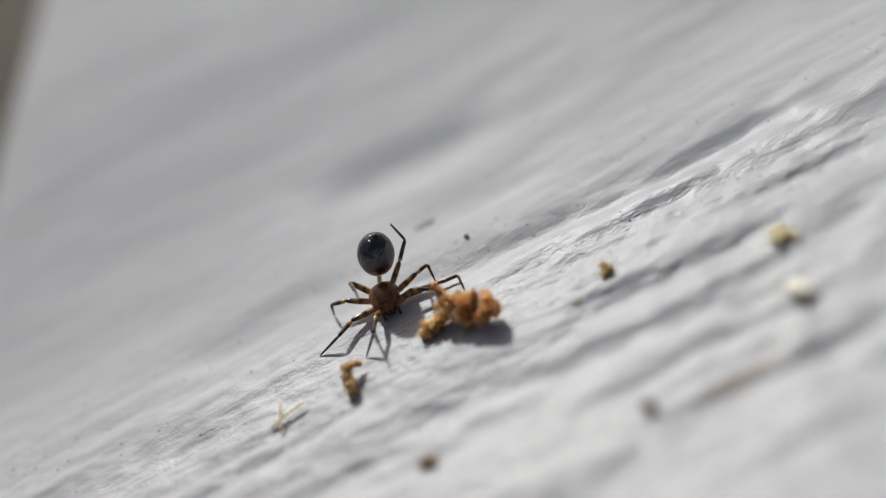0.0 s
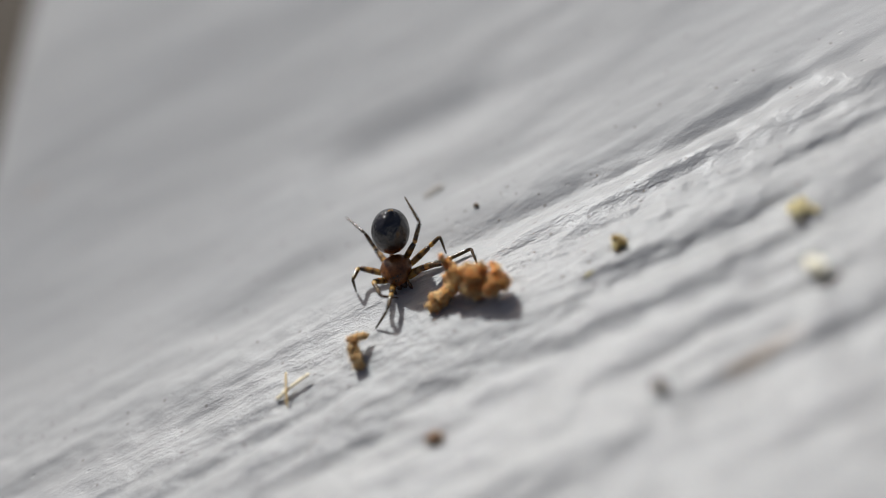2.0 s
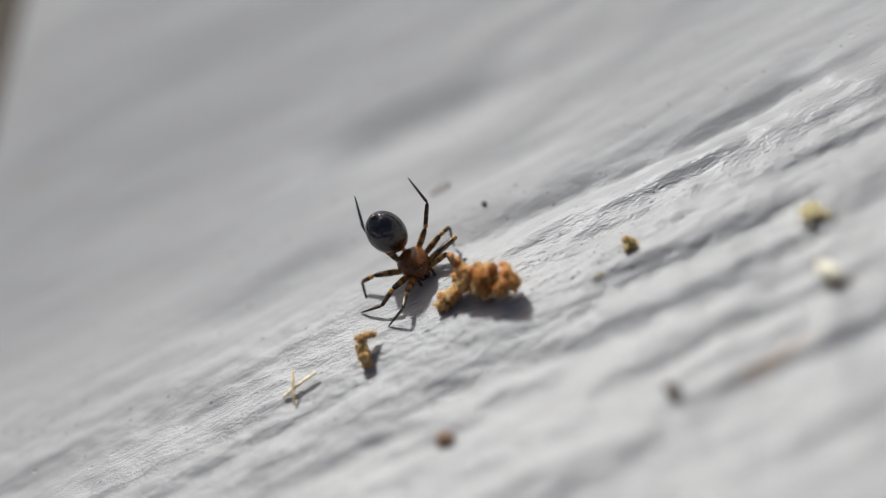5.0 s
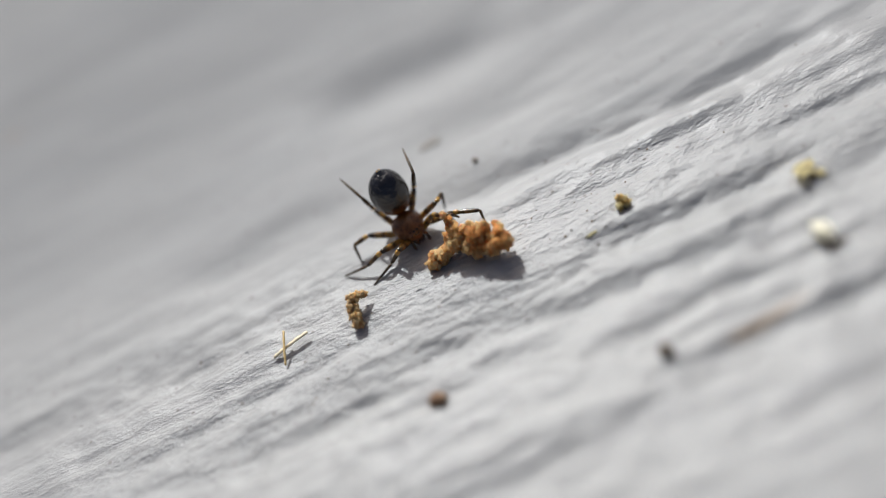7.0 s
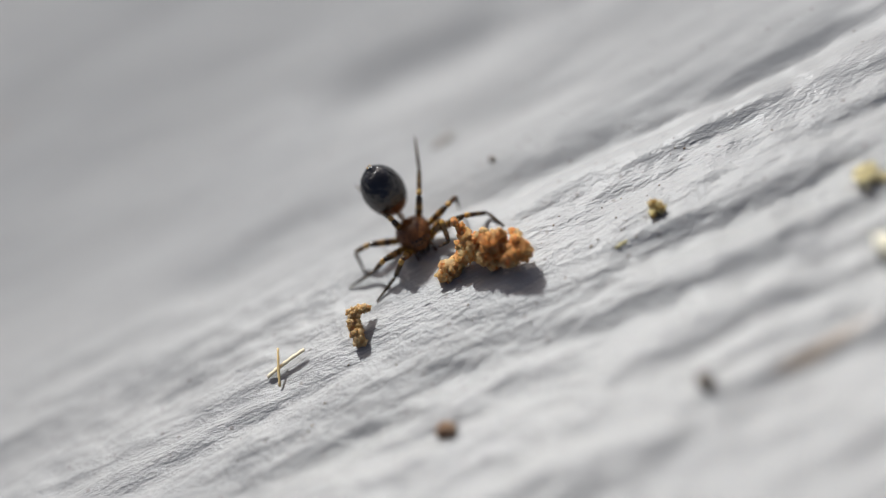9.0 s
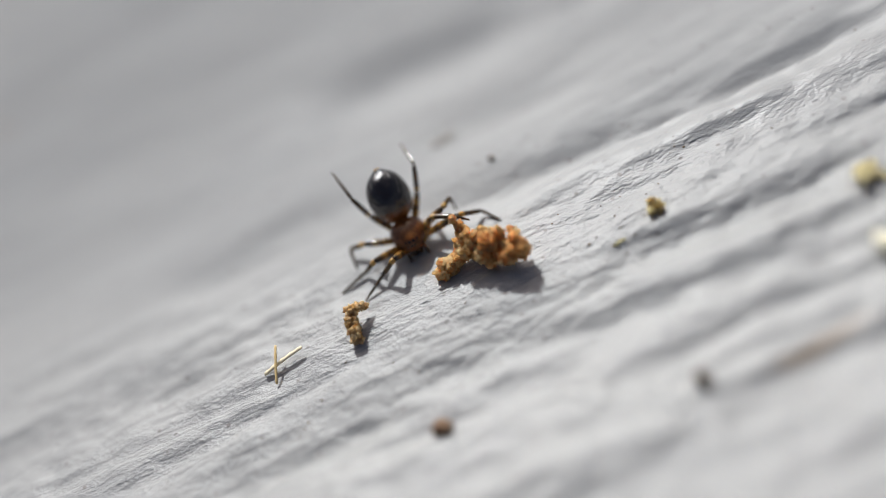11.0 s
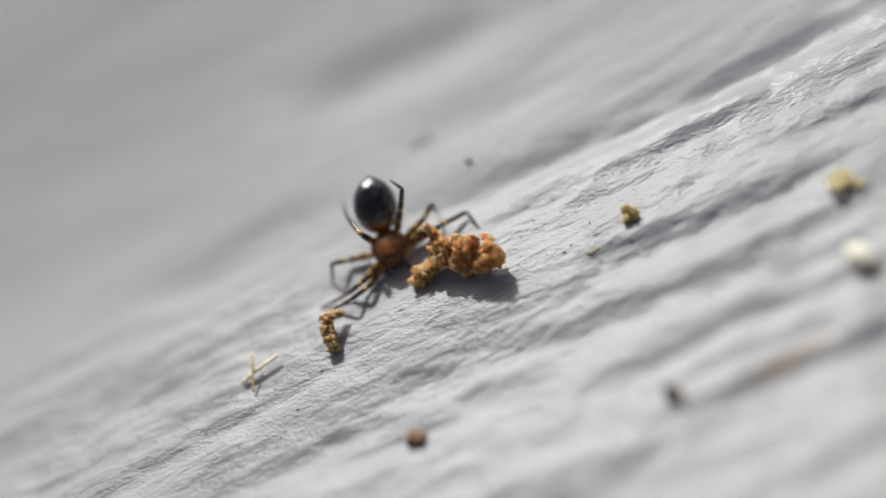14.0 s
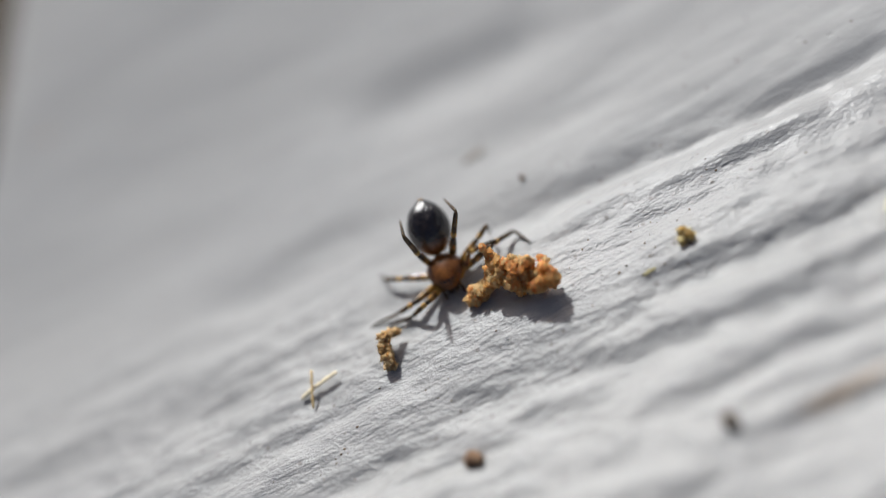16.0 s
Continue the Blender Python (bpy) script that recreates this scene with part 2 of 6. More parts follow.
SHIN = material("shin_banded", leg_mat(0, 0.9, (0.0, ORA), (0.2, YEL), (0.3, BRO), (0.45, BLK), (0.62, (0.12, 0.07, 0.03)), (0.8, BLK)))
FOOT = material("foot_dark", leg_mat(0, 1.1, (0.0, (0.2, 0.11, 0.04)), (0.10, BLK), (0.6, (0.035, 0.028, 0.022)), (1.0, (0.07, 0.055, 0.04))))
ABDOMEN = material("abdomen_black", abdomen_mat)
CARAPACE = material("carapace_brown", carapace_mat)
EYE = material("eye_black", plain_mat((0.006, 0.005, 0.005), 0.08, 0.0))
PALE = material("pale_joint", plain_mat((0.50, 0.33, 0.17), 0.3))


# ---- mesh helpers (all sizes in millimetres) ----
def mesh_of(name, bm, mat, smooth=True):
    me = bpy.data.meshes.new(name)
    bmesh.ops.transform(bm, matrix=Matrix.Scale(MM, 4), verts=bm.verts)
    bm.to_mesh(me)
    bm.free()
    me.materials.append(mat)
    if smooth:
        me.polygons.foreach_set("use_smooth", [True] * len(me.polygons))
    return me


def thing(name, bm, mat, m, label, category, group="", smooth=True):
    ob = new(name, mesh_of(name, bm, mat, smooth))
    ob.matrix_basis = m
    return tagged(ob, label, category, group)


def part(name, bm, mat, parent, label="", m=None):
    ob = new(name, mesh_of(name, bm, mat))
    ob.parent = parent
    if m is not None:
        ob.matrix_basis = m
    return tagged(ob, label)


def lathe(bm, rings, sides=16, squash=1.0):
    """A closed body round the x axis from rings (x, radius) or (x, radius, lift)."""
    loops = []
    for x, r, *lift in rings:
        z0 = lift[0] if lift else 0.0
        loops.append([bm.verts.new((x, r * math.cos(a), z0 + squash * r * math.sin(a))) for a in (2 * math.pi * k / sides for k in range(sides))])
    for a, b in zip(loops, loops[1:]):
        for k in range(sides):
            bm.faces.new((a[k], a[(k + 1) % sides], b[(k + 1) % sides], b[k]))
    bm.faces.new(loops[0][::-1])
    bm.faces.new(loops[-1])
    return bm


def ball(sub):
    bm = bmesh.new()
    bmesh.ops.create_icosphere(bm, subdivisions=sub, radius=1.0)
    out = [v.co.copy() for v in bm.verts], [[v.index for v in f.verts] for f in bm.faces]
    bm.free()
    return out


BALL = ball(2)


def lumps(rng, blobs, count, size, rough=0.35, ball_data=BALL):
    """Many small crumbled grains that fill blobs (x, y, z, radius)."""
    verts, faces = [], []
    blobs = [(x + rng.uniform(-0.6, 0.6) * r, y + rng.uniform(-0.6, 0.6) * r, max(0.3 * r, z + rng.uniform(-0.6, 0.6) * r), r * rng.uniform(0.3, 0.62)) for x, y, z, r in blobs for _ in range(9)]
    total = sum(b[3] ** 2 for b in blobs)
    for x, y, z, r in blobs:
        n = max(1, round(count * r * r / total))
        for k in range(n):
            d = Vector((rng.gauss(0, 1), rng.gauss(0, 1), rng.gauss(0, 1))).normalized() * r * rng.uniform(0.2, 1.12) ** 0.5
            s = size * rng.uniform(0.55, 1.3)
            if k < n // 8:
                d, s = d * 0.7, s * 1.8
            c = Vector((x, y, z)) + d
            c.z = max(c.z, s * 0.5)
            seed = Vector((rng.uniform(0, 99), rng.uniform(0, 99), rng.uniform(0, 99)))
            base = len(verts)
            verts += [c + v * s * (1 + rough * 2 * noise.noise(v * 1.4 + seed)) * (1 + 0.3 * noise.noise(v * 3.5 + seed)) for v in ball_data[0]]
            faces += [[base + q for q in f] for f in ball_data[1]]
    bm, me = bmesh.new(), bpy.data.meshes.new("grains")
    me.from_pydata(verts, [], faces)
    bm.from_mesh(me)
    bpy.data.meshes.remove(me)
    return bm


# ---- the board ----
# folds of the grain: (x, y) to (x, y), half width, depth (below zero: a ridge)
FOLDS = (
    (-0.3, 3.0, 13.5, 2.3, 0.7, 0.27), (-2.6, 10.5, 5.0, 10.0, 1.4, 0.35), (-10.1, 5.4, -2.8, 5.3, 0.9, 0.18), (-19.3, 2.5, -9.7, 1.6, 1.0, 0.14),
    (0.4, 6.4, 6.0, 5.9, 1.0, 0.2), (5.0, -7.2, 10.6, -7.4, 0.6, 0.30), (-13.5, -1.45, -3.5, -0.6, 0.36, 0.14), (-10.2, -3.3, -3.4, -3.15, 0.42, 0.18),
    (-3.5, -2.35, 9.5, -4.25, 0.5, 0.2), (7.5, 0.05, 15.4, -1.1, 0.4, 0.14), (3.2, -1.5, 9.8, -2.3, 0.38, 0.13), (-4.6, -4.1, 1.6, -4.15, 0.55, 0.19),
    (1.0, 1.4, 3.8, 1.4, 0.3, 0.11), (3.0, -5.1, 9.6, -5.4, 0.42, 0.15), (5.7, 1.1, 14.0, 0.6, 0.42, 0.15), (1.4, 2.1, 9.5, 1.55, 0.46, -0.15))


def board_z(x, y):
    """The relief of the painted board, in millimetres."""
    w = y + 0.9 * noise.noise(Vector((x * 0.05, y * 0.05, 3.1))) + 0.03 * x
    lively = 1 + 0.7 * max(0.0, min(1.0, (x - 2) / 6), min(1.0, (-2 - y) / 4))
    far = 1 - 0.75 * max(0.0, min(1.0, (y - 1.6 + 0.08 * x) / 4.5))
    z = 0.24 * (0.5 + 0.5 * far) * noise.noise(Vector((x * 0.045, w * 0.24, 0.5)))
    z += 0.13 * lively * far * noise.noise(Vector((x * 0.12, w * 0.62, 7.7)))
    z += 0.075 * lively * far * noise.noise(Vector((x * 0.2, w * 1.5, 2.2)))
    z += 0.05 * lively * far * noise.noise(Vector((x * 0.9, y * 1.3, 5.5)))
    z += 0.03 * far * noise.noise(Vector((x * 1.8, w * 3.6, 9.4)))
    for x0, y0, x1, y1, half, depth in FOLDS:
        if not min(y0, y1) - 4 * half < y < max(y0, y1) + 4 * half:
            continue
        dx, dy = x1 - x0, y1 - y0
        ln = math.hypot(dx, dy)
        u = ((x - x0) * dx + (y - y0) * dy) / ln
        v = ((y - y0) * dx - (x - x0) * dy) / ln + 0.5 * min(1.0, half) * noise.noise(Vector((u * 0.3, x0, y0)))
        end = max(0.0, min(1.0, (u + 1.5) / 3)) * max(0.0, min(1.0, (ln + 1.5 - u) / 3))
        z -= 1.08 * depth * end * math.exp(-(v / half) ** 2)
    z += 0.0125 * max(0.0, min(y, 16.0) - 4.5) ** 2 + 0.2875 * max(0.0, y - 16.0)
    z -= 0.045 * max(0.0, min(1.0, (-5 - x) / 6)) * max(-5.0, min(4.0, y))
    calm = math.exp(-((x + 0.6) ** 2 / 10 + (y - 1.2) ** 2 / 5))
    return z * (1 - 0.75 * calm)


def steps(a, b, fine_a, fine_b, fine, coarse):
    """Grid lines, close together between fine_a and fine_b."""
    out, s = [], a
    while s < b:
        out.append(s)
        away = max(fine_a - s, s - fine_b, 0)
        s += min(coarse, fine + away * 0.06)
    return out + [b]


def board_end(y):
    return -23.2 + (y - 20.0) * 0.407


def make_board():
    us, ys = steps(0, 120, 2, 42, 0.14, 3), steps(-45, 95, -13, 22, 0.11, 2)
    verts, faces = [], []
    for y in ys:
        xe = board_end(y)
        for u in us:
            x = xe + u
            round_off = min(u, 120 - u)
            drop = 8.0 * (1 - math.sqrt(1 - (1 - min(round_off, 8.0) / 8.0) ** 2))
            verts.append((x * MM, y * MM, (board_z(x, y) - drop) * MM))
    nu, ny = len(us), len(ys)
    for j in range(ny - 1):
        for i in range(nu - 1):
            a = j * nu + i
            faces.append((a, a + 1, a + nu + 1, a + nu))
    rim = [i for i in range(nu)] + [j * nu + nu - 1 for j in range(1, ny)] + [(ny - 1) * nu + i for i in range(nu - 2, -1, -1)] + [j * nu for j in range(ny - 2, 0, -1)]
    base = len(verts)
    for k in rim:
        x, y, z = verts[k]
        verts.append((x, y, -22 * MM))
    n = len(rim)
    for k in range(n):
        q = (k + 1) % n
        faces.append((rim[q], rim[k], base + k, base + q))
    faces.append(tuple(base + k for k in range(n))[::-1])
    me = bpy.data.meshes.new("board")
    me.from_pydata(verts, [], faces)
    me.materials.append(PAINT)
    me.polygons.foreach_set("use_smooth", [len(p.vertices) == 4 for p in me.polygons])
    me.update()
    return tagged(new("floor_board", me), "weathered grey painted wooden board with raised grain", "board", kind="structure")


board = make_board()


def make_ground():
    bm = bmesh.new()
    bmesh.ops.create_grid(bm, x_segments=60, y_segments=60, size=1000.0)
    for v in bm.verts:
        r = v.co.xy.length / 1000
        v.co.xy *= 1 + 200 * r ** 3
        v.co.z = -23.0 + (1.5 * noise.noise(v.co * 0.02) - 1.0 if r > 0.3 else 0)
    ob = new("ground", mesh_of("ground", bm, SOIL))
    return tagged(ob, "dark brown bare soil under the board", "ground", kind="structure")


make_ground()


# ---- crumbs and litter on the board ----
def on_board(x, y, lift=0.0, rz=0):
    return mm_pose(x, y, board_z(x, y) + lift, 0, 0, rz)


rng = random.Random(5)
thing("orange_crumb", lumps(rng, (
    (-1.16, 0.70, 0.20, 0.20), (-0.96, 0.68, 0.28, 0.26), (-0.72, 0.78, 0.34, 0.26), (-0.46, 0.82, 0.44, 0.28), (-0.16, 0.86, 0.58, 0.36), (0.06, 0.74, 0.84, 0.36), (0.20, 0.46, 0.56, 0.36), (0.52, 0.50, 0.76, 0.38),
    (0.72, 0.26, 0.60, 0.40), (1.08, 0.12, 0.78, 0.40), (1.22, -0.04, 0.60, 0.36), (0.90, -0.10, 0.46, 0.32), (0.46, 0.22, 0.42, 0.30), (-0.06, 1.08, 1.06, 0.20), (-0.10, 1.20, 1.28, 0.12), (-0.13, 1.32, 1.46, 0.07),
    (0.47, 0.80, 1.00, 0.20), (0.94, 0.42, 1.03, 0.20), (0.36, 0.36, 0.16, 0.16), (0.94, 0.02, 0.18, 0.15)), 1450, 0.078, 0.7),
    ORANGE, mm_pose(0, 0, board_z(0.2, 0.4)), "orange-brown granular clump of crumbs lying on the board", "crumb")
thing("ochre_crumb", lumps(rng, ((0.10, -0.36, 0.14, 0.20), (0.12, -0.16, 0.22, 0.20), (0.14, 0.02, 0.31, 0.19), (0.18, 0.20, 0.42, 0.20), (0.24, 0.36, 0.52, 0.19),
                                 (0.42, 0.42, 0.48, 0.11), (0.56, 0.45, 0.42, 0.13), (0.68, 0.48, 0.34, 0.12)), 520, 0.052, 0.85),
      OCHRE, on_board(-4.42, 0.25), "upright ochre crumb with a side lobe on the board", "crumb")
thing("water_bead", lathe(bmesh.new(), [(-0.055, 0.004), (-0.045, 0.032), (-0.02, 0.052), (0.01, 0.055), (0.035, 0.042), (0.05, 0.02), (0.054, 0.004)], 16),
      BEAD, on_board(-0.66, -1.08, 0.04) @ mm_pose(0, 0, 0, 0, -90, 0), "tiny clear bead of water on the painted board", "bead")
thing("dark_grain", lumps(rng, ((-0.04, -0.20, 0.08, 0.10), (0.12, -0.22, 0.10, 0.12), (0.28, -0.16, 0.09, 0.11)), 50, 0.05), DARK, on_board(9.72, -5.35), "dark brown grain against a cream crumb", "grain")


def flake(rng, length, wide, thick, arch=0.18):
    bm = bmesh.new()
    bmesh.ops.create_grid(bm, x_segments=9, y_segments=6, size=0.5)
    bm.verts.ensure_lookup_table()
    for v in bm.verts:
        x, y = v.co.x, v.co.y
        k = 1 - 0.5 * abs(2 * x) ** 2
        v.co = Vector((x * length, y * wide * k * (1 + 0.4 * noise.noise(Vector((x * 4, y * 3, length)))), arch * (wide * math.cos(3 * y) + 0.5 * noise.noise(Vector((x * 3, y * 3, wide))))))
    r = bmesh.ops.extrude_face_region(bm, geom=bm.faces[:])
    for e in r["geom"]:
        if isinstance(e, bmesh.types.BMVert):
            e.co.z += thick
    bmesh.ops.recalc_face_normals(bm, faces=bm.faces)
    return bm


thing("pale_crumb", lumps(rng, ((-0.10, 0.06, 0.16, 0.13), (0.08, 0.08, 0.20, 0.14), (0.16, -0.02, 0.13, 0.11), (-0.02, 0.14, 0.28, 0.10)), 46, 0.07, 0.7), YELLOW, on_board(5.32, -0.68), "small pale yellow crumb on the board", "crumb")
thing("cream_crumb", flake(rng, 0.44, 0.72, 0.24, 0.14), CREAM, on_board(9.66, -5.1, 0.10, 10) @ mm_pose(0, 0, 0, -10, 5, 0), "cream white crumb leaning on a dark grain", "crumb")
thing("yellow_flake", flake(rng, 0.72, 0.46, 0.14), YELLOW, on_board(10.6, -2.75, 0.12, 15) @ mm_pose(0, 0, 0, -10, 4, 0), "pale yellow husk flake lying on the board", "flake")
thing("yellow_flake", flake(rng, 0.34, 0.2, 0.08), YELLOW, on_board(10.95, -3.0, 0.06, -25) @ mm_pose(0, 0, 0, 5, 10, 0), "small pale yellow husk flake beside a larger one", "flake")
thing("wood_chip", flake(rng, 0.42, 0.10, 0.03, 0.04), CHIP, on_board(3.95, -1.05, 0.0, 8), "thin olive-brown chip lying flat on the board", "chip")
thing("wood_chip", flake(rng, 0.9, 0.4, 0.03, 0.03), BROWN_CHIP, on_board(0.62, 6.5, 0.0, 10), "dull brown chip lying in a fold of the board", "chip")
# the speck at (5.40, -0.80) is added as shade under the pale crumb
for x, y, s, label in ((3.85, -6.2, 0.29, "dark brown speck of dirt on the board"), (-2.82, -4.12, 0.30, "reddish brown speck of dirt on the board"),
                       (1.82, 4.4, 0.11, "small brown fleck beside the grain fold"), (5.40, -0.80, 0.03, "tiny dark speck added as shade under a pale crumb"), (10.72, -3.02, 0.12, "dark speck beside a pale yellow husk flake")):
    thing("dirt_or_shade_speck", lumps(rng, ((0, 0, s * 0.45, s * 0.55),), 9, s * 0.55), RUSSET if "reddish" in label else DARK, on_board(x, y), label, "speck", "dirt specks on the board")


def make_dust(count):
    """Tiny dark grains of dust caught in the paint round the crumbs."""
    r, verts, faces = random.Random(11), [], []
    spots = [(3.6, 0.4, 1.6, 0.9), (3.9, -1.1, 0.8, 0.5), (-6.2, -2.0, 1.6, 0.6), (-1.5, -1.3, 2.5, 0.7), (6.5, 0.5, 2.5, 1.2), (2.4, 4.3, 1.0, 0.6)]
    for k in range(count):
        cx, cy, sx, sy = spots[k % len(spots)]
        x, y, s = r.gauss(cx, sx), r.gauss(cy, sy), 0.011 + 0.026 * r.random() ** 2
        if abs(x - 0.3) < 1.6 and abs(y - 0.5) < 0.9:
            continue
        c, base = Vector((x, y, board_z(x, y) + 0.3 * s)), len(verts)
        stretch = Vector((r.uniform(0.8, 1.6), r.uniform(0.7, 1.2), 0.6))
        seed = Vector((r.uniform(0, 99), 0, 0))
        verts += [c + v * stretch * s * (1 + 0.7 * noise.noise(v * 1.5 + seed)) for v in BALL[0]]
        faces += [[base + q for q in f] for f in BALL[1]]
    me = bpy.data.meshes.new("dust")
    me.from_pydata([v * MM for v in verts], [], faces)
    me.materials.append(DARK)
    return tagged(new("dust_grains", me), "tiny dark dust grains sprinkled over the painted board", "dust", kind="stuff")


make_dust(110)


def fibre(length, wide, bend):
    """A split stick with blunt ends."""
    bm = lathe(bmesh.new(), [(length * (k / 12 - 0.5), wide * (0.82 if k in (0, 12) else 1.0 + 0.14 * math.sin(2.3 * k)), bend * math.sin(math.pi * k / 12)) for k in range(13)], 7, 0.7)
    for v in bm.verts:
        v.co += Vector((0.25, 0.12, 0.12)) * wide * noise.noise(v.co * 9)
    return bm


thing("straw_splinter", fibre(1.42, 0.068, 0.04), STRAW, on_board(-6.74, 0.36, 0.20, 8) @ mm_pose(0, 0, 0, 0, -7, 0), "pale straw-coloured wood splinter lying on the board", "splinter", "crossed splinters")
thing("straw_splinter", fibre(1.2, 0.045, 0.03), AMBER_STRAW, on_board(-6.95, 0.26, 0.30, 70) @ mm_pose(0, 0, 0, 0, -22, 0), "amber straw-coloured wood splinter leaning across another", "splinter", "crossed splinters")

# ---- the spider ----
spider = tagged(new("spider"), "tiny brown spider with a glossy black abdomen, amber banded legs", "spider")
spider.empty_display_size = 0.002
BODY, PITCH = 0.46, 12


def make_carapace():
    bm = bmesh.new()
    prof = [(-0.53, 0.08, -0.05), (-0.51, 0.20, -0.03), (-0.45, 0.34, -0.01), (-0.34, 0.45, 0.02), (-0.18, 0.51, 0.04), (-0.02, 0.515, 0.06), (0.14, 0.48, 0.08),
            (0.27, 0.41, 0.11), (0.38, 0.34, 0.13), (0.46, 0.29, 0.13), (0.52, 0.22, 0.11), (0.56, 0.12, 0.08), (0.575, 0.05, 0.06)]
    lathe(bm, prof, 36, 0.74)
    for v in bm.verts:
        x, y, z = v.co
        if z > 0.15:
            # a pit in the middle, and the furrows between the head and the chest
            v.co.z -= 0.015 * math.exp(-((x + 0.14) ** 2 / 0.012 + y ** 2 / 0.004))
            v.co.z -= 0.02 * math.exp(-((x - 0.02 - 0.8 * abs(y)) ** 2 / 0.003)) * min(1.0, abs(y) / 0.12)
    for v in bm.verts:
        v.co = v.co.x * 1.12, v.co.y * 1.14, v.co.z * (1.3 if v.co.z > 0 else 1.0)
    return part("carapace", bm, CARAPACE, spider, "shiny amber-brown carapace", mm_pose(0, 0, BODY, 0, PITCH, 0))


carapace = make_carapace()
for x, y, z, r in ((0.46, 0.06, 0.325, 0.036), (0.46, -0.06, 0.325, 0.036), (0.42, 0.17, 0.31, 0.032), (0.42, -0.17, 0.31, 0.032),
                   (0.525, 0.05, 0.23, 0.034), (0.525, -0.05, 0.23, 0.034), (0.49, 0.16, 0.23, 0.03), (0.49, -0.16, 0.23, 0.03)):
    bm = bmesh.new()
    bmesh.ops.create_uvsphere(bm, u_segments=12, v_segments=10, radius=r)
    part("eye", bm, EYE, carapace, "", mm_pose(x * 1.12, y * 1.14, z * 1.3))
for side in (-1, 1):
    bm = lathe(bmesh.new(), [(0, 0.06), (0.03, 0.11), (0.12, 0.13), (0.22, 0.115), (0.30, 0.08), (0.34, 0.03)], 14)
    jaw = part("chelicera", bm, JAW, spider, "dark brown jaw", mm_pose(0.42, 0.10 * side, BODY - 0.10, 0, 70, 5 * side))
    part("fang", lathe(bmesh.new(), [(0, 0.028), (0.06, 0.026), (0.12, 0.016), (0.16, 0.004)], 8), EYE, jaw, "black fang", mm_pose(0.31, -0.02 * side, 0.0, 0, 40, -30 * side))
    # a feeler of two segments, bent at its knee
    upper = lathe(bmesh.new(), [(0, 0.035), (0.08, 0.052), (0.22, 0.05), (0.30, 0.038)], 10)
    palp = part("pedipalp", upper, PALP, spider, "brown feeler", mm_pose(0.32, 0.21 * side, BODY - 0.13, 0, 4, 20 * side))
    lower = lathe(bmesh.new(), [(0, 0.036), (0.06, 0.048), (0.16, 0.062), (0.26, 0.055), (0.32, 0.02)], 10)
    part("palp_tip", lower, JAW, palp, "dark tip of a feeler", mm_pose(0.28, 0, 0, 0, 70, -14 * side))
bm = bmesh.new()
lathe(bm, [(-0.42, 0.1), (-0.36, 0.24), (-0.14, 0.33), (0.14, 0.31), (0.33, 0.2), (0.38, 0.08)], 18, 0.4)
part("sternum", bm, CARAPACE, spider, "brown underside plate", mm_pose(0, 0, BODY - 0.13, 0, PITCH - 4, 0))


def make_abdomen():
    bm = bmesh.new()
    prof = []
    for k in range(25):
        u = k / 24
        a = math.pi * u
        x = 0.88 * (1 - math.cos(a)) - 0.02
        r = 0.675 * math.sin(a) ** 0.92 * (1 - 0.16 * max(0, u - 0.5)) if 0 < k < 24 else 0.03
        prof.append((x + (0.10 * max(0, (u - 0.86) / 0.14) ** 1.5), r + 0.02))
    lathe(bm, [(x, r, 0.05 * math.sin(math.pi * min(1, x / 1.76))) for x, r in prof], 40, 0.98)
    return part("abdomen", bm, ABDOMEN, spider, "glossy black abdomen, rusty brown at its base", mm_pose(-0.54, 0, BODY + 0.15, 0, -50, 180))


abdomen = make_abdomen()
part("pedicel", lathe(bmesh.new(), [(-0.52, 0.09), (-0.12, 0.085), (0.02, 0.11), (0.12, 0.09)], 12), PALE, abdomen, "pale waist")
for y in (-0.05, 0.05):
    part("spinneret", lathe(bmesh.new(), [(0, 0.05), (0.06, 0.045), (0.12, 0.02)], 8), FEMUR, abdomen, "amber spinneret", mm_pose(1.74, y, -0.02))


def limb(length, r0, r1, swell, rings=14, sides=10):
    bm = bmesh.new()
    prof = []
    for k in range(rings + 1):
        u = k / rings
        r = r0 + (r1 - r0) * u + swell * math.sin(math.pi * u) ** 0.8
        if k in (0, rings):
            r *= 0.55
        prof.append((length * u, r))
    lathe(bm, prof, sides)
    return bm


HIPS = {"hind_a": (-0.36, -0.30, -0.12), "third_a": (-0.12, -0.44, -0.16), "second_a": (0.16, -0.44, -0.18), "first_a": (0.36, -0.32, -0.20),
        "hind_b": (-0.36, 0.30, -0.12), "third_b": (-0.12, 0.44, -0.16), "second_b": (0.16, 0.44, -0.18), "first_b": (0.36, 0.32, -0.20)}
for x, y, z in HIPS.values():
    tip, inner = Vector((x * 0.98, y * 0.98, z * 0.9)), Vector((x * 0.42, y * 0.42, z - 0.03))
    turn = (tip - inner).to_track_quat("X", "Z").to_matrix().to_4x4()
    coxa = limb((tip - inner).length, 0.09, 0.1, 0.03, 8, 12)
    part("coxa", coxa, PALE, spider, "pale brown hip joint", mm_pose(0, 0, BODY, 0, PITCH, 0) @ Matrix.Translation(inner * MM) @ turn)
